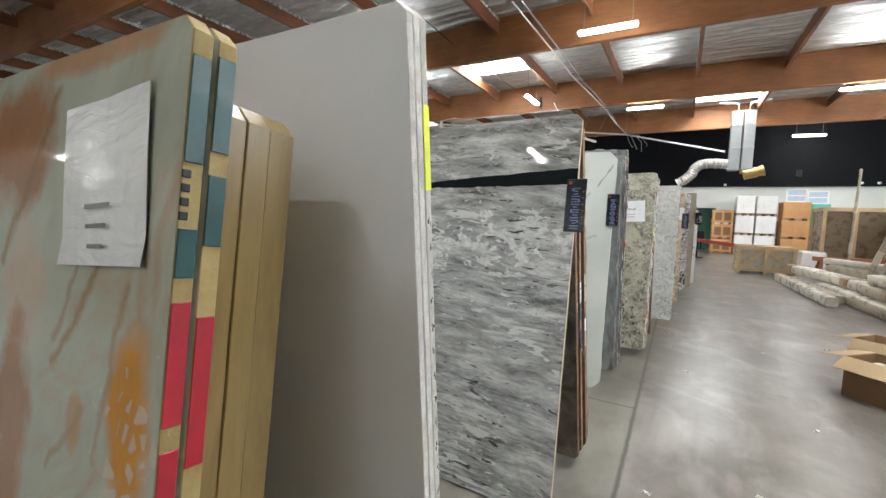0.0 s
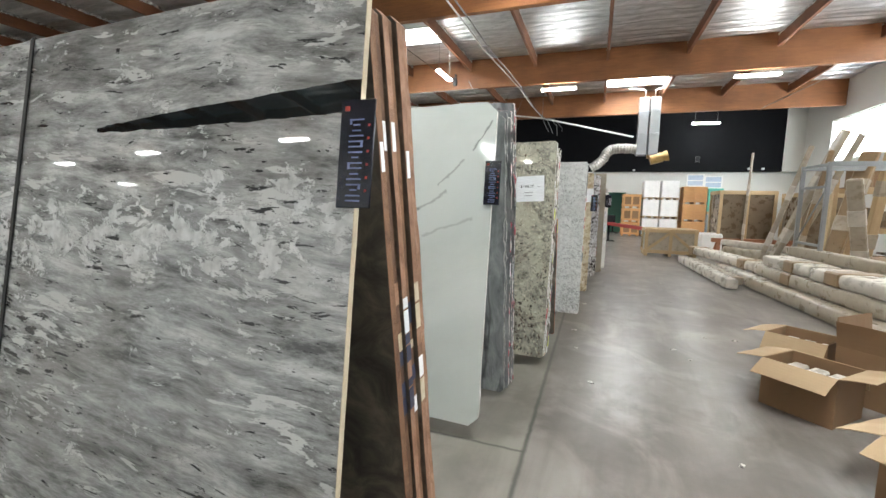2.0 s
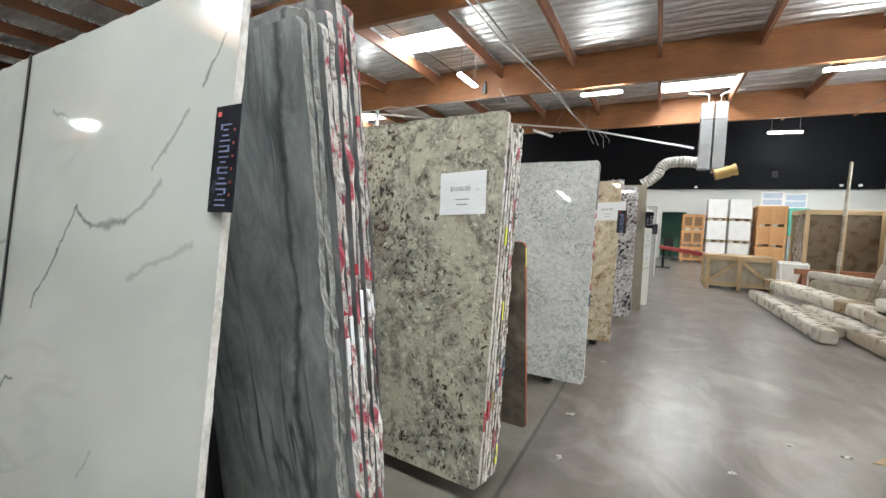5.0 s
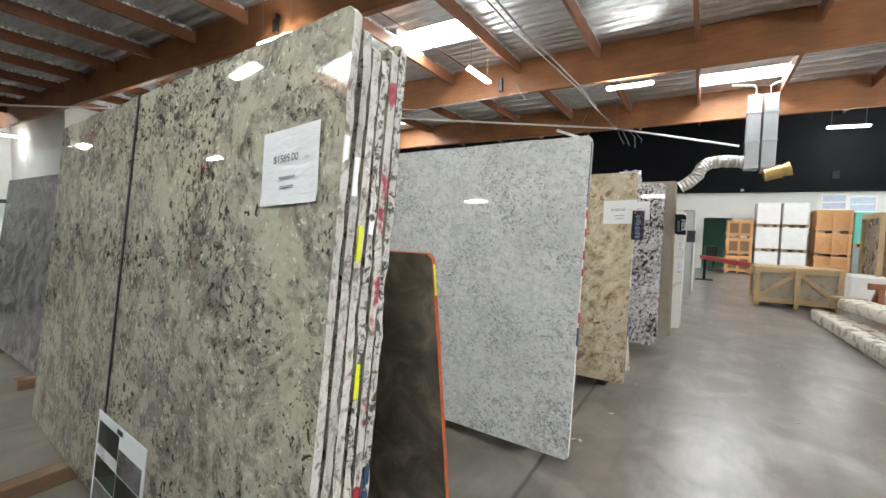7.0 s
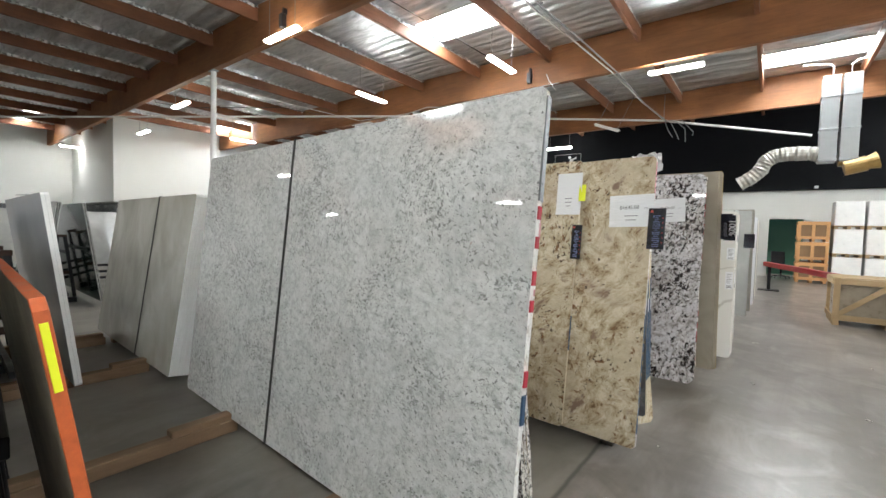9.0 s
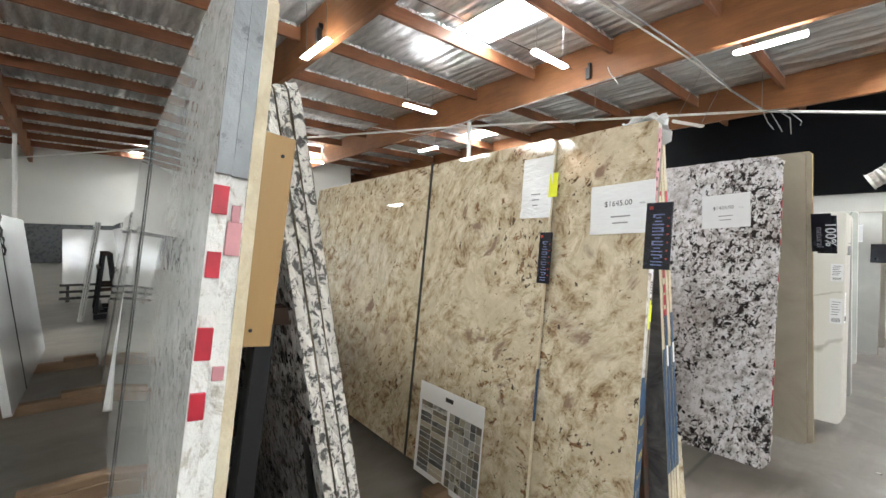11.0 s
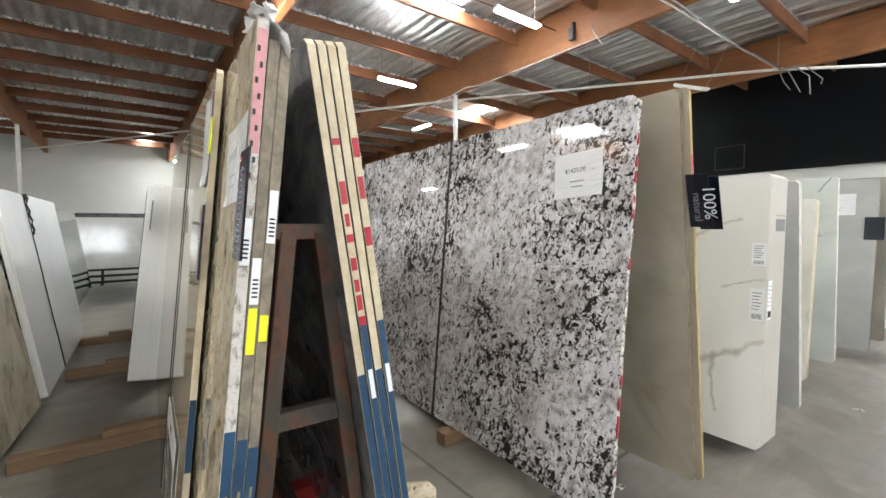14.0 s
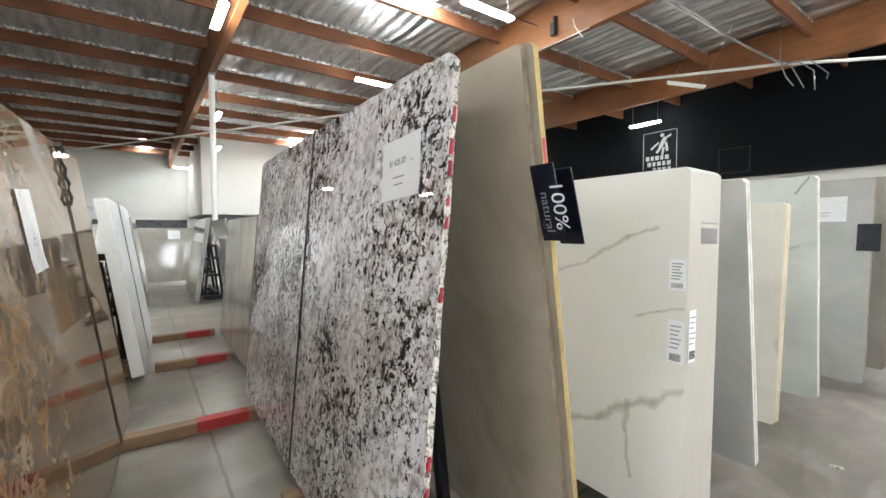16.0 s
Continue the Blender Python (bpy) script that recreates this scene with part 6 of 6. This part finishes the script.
def crate(x, y, turn, w, d, h, label, mat=None, matv=None, braces=True, fill=None, lift=0.0, bays=2, name="wooden_crate", cat="crate"):
    mat, matv = mat or CRATE, matv or CRATE_V
    c = thing(name, label, cat, pose(x, y, lift, 0, 0, turn), group="crates")
    for k in range(3):
        part("skid", made_box((0.09, d, 0.09), (-w / 2 + 0.06 + k * (w - 0.12) / 2, 0, 0.045), None, 0.004), mat, c)
    if fill:
        part("packed_load", made_box((w - 0.1, d - 0.1, h - 0.16), (0, 0, 0.1 + (h - 0.16) / 2), None, 0.015), fill, c, "goods packed inside")
    for s in (-1, 1):
        for z in (0.14, h - 0.06):
            part("rail", made_box((w, 0.025, 0.1), (0, s * d / 2, z), None, 0.003), mat, c)
            part("rail", made_box((0.025, d, 0.1), (s * w / 2, 0, z), None, 0.003), mat, c)
        for k in range(bays + 1):
            part("upright", made_box((0.09, 0.022, h - 0.09), (-w / 2 + 0.05 + k * (w - 0.1) / bays, s * (d / 2 + 0.024), 0.09 + (h - 0.09) / 2), None, 0.003), matv, c)
        if braces:
            for k in range(bays):
                x0, x1 = -w / 2 + 0.09 + k * (w - 0.1) / bays, -w / 2 + 0.01 + (k + 1) * (w - 0.1) / bays
                a, b = Vector((x0, s * (d / 2 + 0.012), 0.2)), Vector((x1, s * (d / 2 + 0.012), h - 0.12))
                if k % 2:
                    a.z, b.z = b.z, a.z
                v = b - a
                part("brace", made_box((v.length, 0.018, 0.08), (0, 0, 0), Matrix.Translation((a + b) / 2) @ pose(0, 0, 0, 0, -math.degrees(math.atan2(v.z, v.x)), 0), 0.003), mat, c)
    for k in range(5):
        part("lid_board", made_box((w, 0.12, 0.02), (0, -d / 2 + 0.08 + k * (d - 0.16) / 4, h + 0.002), None, 0.003), mat, c)
    return c


crate(2.68, 16.15, 0, 1.45, 1.0, 0.84, "low pine crate with diagonal braces on the floor", fill=WRAP)
crate(4.95, 17.6, 0, 1.55, 1.2, 2.08, "tall pine frame crate wrapped in film", fill=WRAP_DARK, braces=False)
crate(6.6, 16.6, 0, 1.4, 1.2, 2.0, "tall pine frame crate", fill=WRAP_DARK, braces=False)


def pallet_stack(x, y, w, tiers, tier_h, mat, label, slatted=False, d=1.0, top=None):
    """Pallets of goods, one on another; each tier is a thing."""
    z = 0.0
    for k in range(tiers):
        if slatted:
            crate(x, y + d / 2, 0, w, d, tier_h - 0.025, label, CRATE_ORANGE, CRATE_ORANGE, slatted == "braced", mat, z)
        else:
            p = thing("pallet_load", label, "pallet load", pose(x, y + d / 2, z), group="pallet loads")
            for n in range(3):
                part("pallet_block", made_box((0.1, d, 0.09), (-w / 2 + 0.06 + n * (w - 0.12) / 2, 0, 0.045), None, 0.003), CRATE, p)
            part("pallet_deck", made_box((w, d, 0.022), (0, 0, 0.101), None, 0.003), CRATE, p)
            part("load", made_box((w * 0.97, d * 0.95, tier_h - 0.115), (0, 0, 0.112 + (tier_h - 0.115) / 2), None, 0.02), mat if k < tiers - 1 or not top else top, p, "shrink-wrapped goods")
        z += tier_h


pallet_stack(2.2, 25.0, 0.86, 3, 0.72, CARDBOARD, "orange pine crate of boxed tiles in a stack", "plain")
pallet_stack(3.09, 25.0, 0.76, 3, 0.95, WHITE_BLOCK, "white shrink-wrapped pallet load in a stack")
pallet_stack(3.92, 25.0, 0.8, 3, 0.95, WHITE_BLOCK, "white shrink-wrapped pallet load in a stack")
pallet_stack(5.02, 25.0, 1.02, 3, 0.86, CRATE_ORANGE, "orange pine crate with crossed braces in a stack", "braced")
pallet_stack(5.92, 25.1, 0.68, 2, 1.25, GREY_WRAP, "teal and grey shrink-wrapped pallet load in a stack", top=TEAL_WRAP)
for k in range(2):
    p = thing("window_panel", "pale blue and white framed panel standing on the crates", "panel", pose(5.05 + 0.78 * k, 25.45, 2.58 if k == 0 else 2.5), group="framed panels")
    for s in (-1, 1):
        part("stile", made_box((0.06, 0.05, 0.62), (s * 0.36, 0, 0.31), None, 0.004), WHITE_STEEL, p)
    for z in (0.03, 0.3, 0.58):
        part("rail", made_box((0.66, 0.05, 0.05), (0, 0, z), None, 0.004), WHITE_STEEL, p)
    part("pane", made_box((0.66, 0.012, 0.56), (0, 0, 0.3), None, 0.002), plain("pale_blue_panel", (0.42, 0.5, 0.62), 0.3, vary=0.06), p)
wb_ = thing("water_container", "white wrapped block on the floor", "container", pose(4.05, 17.2, 0), group="")
part("body", made_box((0.62, 0.55, 0.62), (0, 0, 0.4), None, 0.05), WHITE_BLOCK, wb_)
part("pallet", made_box((0.66, 0.6, 0.09), (0, 0, 0.045), None, 0.005), CRATE, wb_)


def trestle(x, y, turn):
    t = thing("timber_trestle", "reddish-brown timber trestle on the floor", "trestle", pose(x, y, 0, 0, 0, turn), group="trestles")
    part("top_beam", made_box((1.2, 0.12, 0.12), (0, 0, 0.58), None, 0.006), CRATE_RED, t)
    for s in (-1, 1):
        for q in (-1, 1):
            a, b = Vector((s * 0.48, q * 0.25, 0.0)), Vector((s * 0.42, q * 0.03, 0.53))
            part("leg", made_box((0.09, 0.06, (b - a).length), (0, 0, 0), Matrix.Translation((a + b) / 2) @ (b - a).to_track_quat("Z", "Y").to_matrix().to_4x4(), 0.004), CRATE_RED, t)
        part("stretcher", made_box((0.05, 0.36, 0.07), (s * 0.46, 0, 0.22), None, 0.004), CRATE_RED, t)


trestle(4.35, 15.7, 5)
trestle(5.3, 15.9, -4)
boom = thing("red_lift_boom", "red painted steel lifting boom resting on a stand", "lift boom", Matrix.Identity(4))
q = Vector((2.4, 17.3, 0.72)) - Vector((0.95, 21.2, 0.76))
part("arm", made_box((0.12, q.length, 0.13), (0, 0, 0), Matrix.Translation((1.67, 19.25, 0.74)) @ q.to_track_quat("Y", "Z").to_matrix().to_4x4(), 0.01), RED_PAINT, boom)
for x, y in ((1.05, 21.0), (2.34, 17.45)):
    part("stand", made_box((0.08, 0.08, 0.69), (x, y, 0.345), None, 0.006), BLACK_STEEL, boom)
    part("stand_foot", made_box((0.5, 0.4, 0.03), (x, y, 0.015), None, 0.005), BLACK_STEEL, boom)


def office_chair(x, y, turn):
    c = thing("office_chair", "black plastic office chair in the doorway", "chair", pose(x, y, 0, 0, 0, turn))
    part("seat", made_box((0.48, 0.46, 0.07), (0, 0, 0.47), None, 0.03), BLACK_PLASTIC, c)
    part("backrest", made_box((0.44, 0.05, 0.5), (0, 0.26, 0.82), pose(0, 0, 0, -6), 0.025), BLACK_PLASTIC, c)
    part("back_stem", made_box((0.06, 0.03, 0.3), (0, 0.24, 0.6), None, 0.005), BLACK_PLASTIC, c)
    part("gas_column", tube_into(bmesh.new(), (0, 0, 0.1), (0, 0, 0.44), 0.03), BLACK_STEEL, c)
    for k in range(5):
        a = 2 * math.pi * k / 5
        leg = part("base_leg", tube_into(bmesh.new(), (0, 0, 0.12), (0.28 * math.cos(a), 0.28 * math.sin(a), 0.08), 0.02, 8), BLACK_PLASTIC, c)
        part("castor", tube_into(bmesh.new(), (0.28 * math.cos(a) - 0.012, 0.28 * math.sin(a), 0.03), (0.28 * math.cos(a) + 0.012, 0.28 * math.sin(a), 0.03), 0.03, 10), BLACK_PLASTIC, leg)


office_chair(1.4, 26.2, 160)


# ---- roof services ----
def duct():
    d = thing("air_duct", "galvanised sheet-metal ducts with a flexible foil arm and a fan", "air duct", pose(2.45, 22.4, 0))
    for s in (-1, 1):
        part("riser", made_box((0.4, 0.45, 2.5), (s * 0.23, 0, 5.05), None, 0.01), GALV, d)
        for z in (3.86, 4.75, 5.7):
            part("seam_flange", made_box((0.44, 0.49, 0.035), (s * 0.23, 0, z), None, 0.004), GALV, d)
        part("roof_pipe", pipe_mesh([(s * 0.2, 0, 6.3), (s * 0.2, 0, 6.6), (s * 0.3, -0.1, 6.66), (s * 0.9, -0.25, 6.7)], 0.022), WHITE_STEEL, d)
    pts = [(-0.4, 0, 4.08), (-0.7, 0, 4.12), (-1.1, 0, 4.14), (-1.45, 0.02, 4.1), (-1.66, 0.02, 3.95), (-1.8, 0.02, 3.65), (-2.05, 0.02, 3.42), (-2.38, 0.02, 3.22)]
    fine = []
    for a, b in zip(pts, pts[1:]):
        for k in range(6):
            fine.append(Vector(a).lerp(Vector(b), k / 6))
    bm = bmesh.new()
    rings = []
    for i, p in enumerate(fine):
        v = (fine[min(i + 1, len(fine) - 1)] - fine[max(i - 1, 0)]).normalized().to_track_quat("Z", "Y").to_matrix()
        r = 0.2 + 0.022 * (i % 2) + 0.03 * noise.noise(Vector((i * 0.4, 0, 0)))
        rings.append([bm.verts.new(p + v @ Vector((r * math.cos(2 * math.pi * k / 14), r * math.sin(2 * math.pi * k / 14), 0))) for k in range(14)])
    for r0, r1 in zip(rings, rings[1:]):
        for k in range(14):
            bm.faces.new((r0[k], r0[(k + 1) % 14], r1[(k + 1) % 14], r1[k]))
    bm.faces.new(rings[0])
    bm.faces.new(rings[-1])
    part("flexible_arm", bm, FOIL_DUCT, d, "crumpled foil flexible duct")
    fan = part("fan_housing", tube_into(bmesh.new(), (0.15, -0.1, 3.6), (0.62, -0.1, 3.72), 0.22, 16), FAN_YELLOW, d, "yellowed round fan outlet")
    part("fan_hub", tube_into(bmesh.new(), (0.6, -0.1, 3.715), (0.85, -0.1, 3.79), 0.17, 16, 0.24), FAN_YELLOW, fan)
    part("fan_bracket", made_box((0.35, 0.3, 0.2), (0.2, 0, 3.78), None, 0.01), FAN_YELLOW, d)


duct()


def services():
    c = thing("conduit_run", "white conduit run hung across under the girders", "conduit", Matrix.Identity(4))
    for k, off in enumerate((0.0, 0.09)):
        part("pipe", pipe_mesh([(-32.0, 3.9 + off, 5.78), (-18.0, 12.6 + off, 5.78), (-10.4, 17.2 + off, 5.77), (-2.2, 22.3 + off, 5.62), (1.85, 22.1 + off, 4.6)], 0.028), WHITE_STEEL, c)
    for x, y, z in ((-10.4, 17.25, 5.77), (-6.2, 19.8, 5.69), (-2.2, 22.35, 5.62)):
        part("hanger", tube_into(bmesh.new(), (x, y, z), (x, y, 6.8), 0.008, 6), GALV, c)
    w = thing("cable_run", "pair of grey cables clipped along under the roof", "cable", Matrix.Identity(4))
    for k in range(2):
        o = 0.17 * k
        part("cable", pipe_mesh([(-2.95 + o, -1.0, 5.76), (-2.9 + o, 5.0, 5.77), (-2.74 + o, 11.0, 5.74), (-2.62 + o * 1.1, 12.8, 5.6 - 0.05 * k), (-2.5 + o * 0.8, 14.6, 5.62), (-2.42 + o * 0.6, 16.8, 5.68), (-2.3 + o * 0.4, 19.6, 5.6 - 0.06 * k), (-2.15 + o * 0.2, 22.3, 5.6)], 0.019, 6), GALV if k else WHITE_STEEL, w)
    for y in (8.0, 12.8, 17.2):
        part("clip", made_box((0.26, 0.05, 0.03), (-2.78 + 0.032 * (y - 8), y, 5.72), None, 0.004), GALV, w)
    for k in range(4):
        part("loose_cable", pipe_mesh([(-2.15, 22.3, 5.6), (-2.1 + 0.16 * k, 22.2, 5.45 + 0.03 * k), (-2.0 + 0.26 * k, 22.1, 5.2 - 0.14 * (k % 2)), (-1.85 + 0.2 * k, 22.1, 4.95 - 0.1 * (k % 3))], 0.014, 6), GALV, w)
    for pts, mt, lab in (([(-12.7, 11.2, 5.8), (-12.5, 14.0, 5.74), (-12.3, 17.0, 5.8), (-9.8, 17.2, 5.79), (-8.9, 17.15, 5.86), (-8.3, 17.2, 5.78), (-4.0, 17.2, 5.81)], WHITE_STEEL, "thin white cable slung along under a girder"),
                         ([(-5.6, 9.0, 6.42), (-5.7, 12.0, 6.4), (-5.45, 17.2, 6.4)], BLACK_STEEL, "thin black cable crossing below a skylight"),
                         ([(-16.5, 11.0, 6.3), (-16.4, 11.15, 5.72), (-16.0, 12.0, 5.68), (-14.2, 14.6, 6.05), (-13.6, 17.2, 6.1)], BLACK_STEEL, "black cable sagging between two girders"),
                         ([(-4.35, 17.1, 6.1), (-4.2, 16.95, 5.85), (-3.95, 16.9, 5.5)], WHITE_STEEL, "short white cable end hanging from a girder")):
        k = thing("roof_cable", lab, "cable", Matrix.Identity(4), group="roof cables")
        part("strand", pipe_mesh(pts, 0.011, 6), mt, k)
    u = thing("unlit_batten", "unlit white batten light hanging askew", "ceiling light", pose(-3.7, 20.8, 5.25, 0, 14, 35))
    part("housing", made_box((0.9, 0.12, 0.05), (0, 0, 0), None, 0.01), WHITE_STEEL, u)
    for s in (-1, 1):
        part("tube", tube_into(bmesh.new(), (-0.42, s * 0.035, -0.04), (0.42, s * 0.035, -0.04), 0.014, 8), WHITE_BLOCK, u)
        part("hanger", tube_into(bmesh.new(), (s * 0.35, 0, 0.02), (s * 0.35 + 0.3, 0, 1.55), 0.006, 6), GALV, u)
    for x, y, z in ((-7.9, 10.9, 6.1), (-4.9, 17.15, 6.1)):
        b = thing("speaker_box", "small black loudspeaker fixed to a girder", "loudspeaker", pose(x, y, z))
        part("cabinet", made_box((0.13, 0.12, 0.3), (0, -0.03, 0), None, 0.01), BLACK_PLASTIC, b)
        part("bracket", made_box((0.06, 0.1, 0.12), (0, 0.02, 0.23), None, 0.004), BLACK_STEEL, b)
    wire = thing("guy_wire", "thin wire running up to the roof", "wire", Matrix.Identity(4))
    part("strand", tube_into(bmesh.new(), (6.4, 21.6, 5.5), (9.7, 13.0, 6.8), 0.012, 6), GALV, wire)


services()


SIGN_PAINT = plain("dull_white_sign_paint", (0.3, 0.3, 0.29), 0.7, vary=0.15)


def wall_items():
    yb = WALL_FAR - 0.25
    s = thing("wall_sign", "white painted emblem with bars of lettering on the black wall", "sign", pose(-7.45, yb - 0.004, 4.8))
    part("frame_line", made_box((1.36, 0.006, 0.02), (0, 0, 0.76), None, 0), SIGN_PAINT, s, "thin white frame line")
    for q in (-1, 1):
        part("frame_line", made_box((0.02, 0.006, 1.5), (q * 0.68, 0, 0.0), None, 0), SIGN_PAINT, s)
    bm = bmesh.new()     # a bent emblem of plain bars
    for w, h, x, z, a in ((0.16, 0.44, 0.12, 0.3, 28), (0.1, 0.36, 0.28, 0.12, -8), (0.1, 0.34, -0.02, 0.04, 38), (0.08, 0.34, 0.3, 0.5, 66), (0.07, 0.4, -0.2, 0.2, 52), (0.09, 0.3, 0.14, -0.04, 12)):
        box_into(bm, (w, 0.006, h), (0, 0, 0), pose(x, 0, z, 0, a, 0), 0.0)
    part("emblem_shape", bm, SIGN_PAINT, s, "plain white emblem of bent bars")
    part("emblem_top", tube_into(bmesh.new(), (0.1, -0.003, 0.6), (0.1, 0.003, 0.6), 0.075, 18), SIGN_PAINT, s)
    for k, (n, x0) in enumerate(((5, -0.5), (5, -0.42), (4, -0.2))):
        for q in range(n):
            part("lettering_block", made_box((0.15 - 0.03 * (q % 2), 0.006, 0.17), (x0 + 0.2 * q, 0, -0.3 - 0.24 * k), None, 0), SIGN_PAINT, s)
    v = thing("wall_vent", "black square opening with a thin frame in the wall", "vent", pose(-4.76, yb - 0.01, 4.03))
    for q in (-1, 1):
        part("frame", made_box((0.04, 0.03, 0.9), (q * 0.48, 0, 0), None, 0.003), BLACK_STEEL, v)
        part("frame", made_box((0.92, 0.03, 0.04), (0, 0, q * 0.43), None, 0.003), BLACK_STEEL, v)
    part("dark_panel", made_box((0.92, 0.012, 0.82), (0, 0, 0), None, 0), BLACK_WALL, v)
    for x, z in ((2.3, 3.5), (7.6, 3.55), (8.2, 3.55)):
        e = thing("wall_light", "small white fitting on the wall ledge", "wall fitting", pose(x, yb - 0.05, z))
        part("head", made_box((0.12, 0.1, 0.1), (0, 0, 0), None, 0.02), WHITE_STEEL, e)
        part("arm", made_box((0.03, 0.06, 0.03), (0, 0.03, -0.05), None, 0.003), GALV, e)
    e = thing("wall_outlet", "small dark box on the black wall", "outlet", pose(5.3, yb - 0.03, 4.05))
    part("box", made_box((0.2, 0.06, 0.3), (0, 0, 0), None, 0.01), BLACK_PLASTIC, e)
    part("cover", made_box((0.16, 0.01, 0.26), (0, -0.034, 0), None, 0.004), BLACK_STEEL, e)


wall_items()

# small offcuts leaning near the floor
for x, y, mat, w, h, l, yw in ((0.36, 9.16, TAN_GRANITE, 0.35, 0.52, "small brown marble offcut leaning at the stack's foot", 60), (-0.02, 7.62, CREAM, 0.3, 0.5, "small cream offcut leaning at the stack's foot", 55)):
    thing("stone_offcut", l, "stone offcut", pose(x, y, 0.0, -8, 0, yw), slab_mesh(w, h, 0.02, 0.004, 2, True, 0.03), (mat, E_CREAM))
rnd = random.Random(9)
for k in range(26):
    x, y = rnd.uniform(0.25, 2.8), rnd.uniform(1.5, 13.0)
    s = rnd.uniform(0.012, 0.04)
    thing("stone_chip", "small stone chip lying on the concrete floor", "chip", pose(x, y, 0.002, 0, 0, rnd.uniform(0, 180)), made_box((s * 1.8, s, 0.006), (0, 0, 0.0015), None, 0.002), E_MIX, "floor chips")
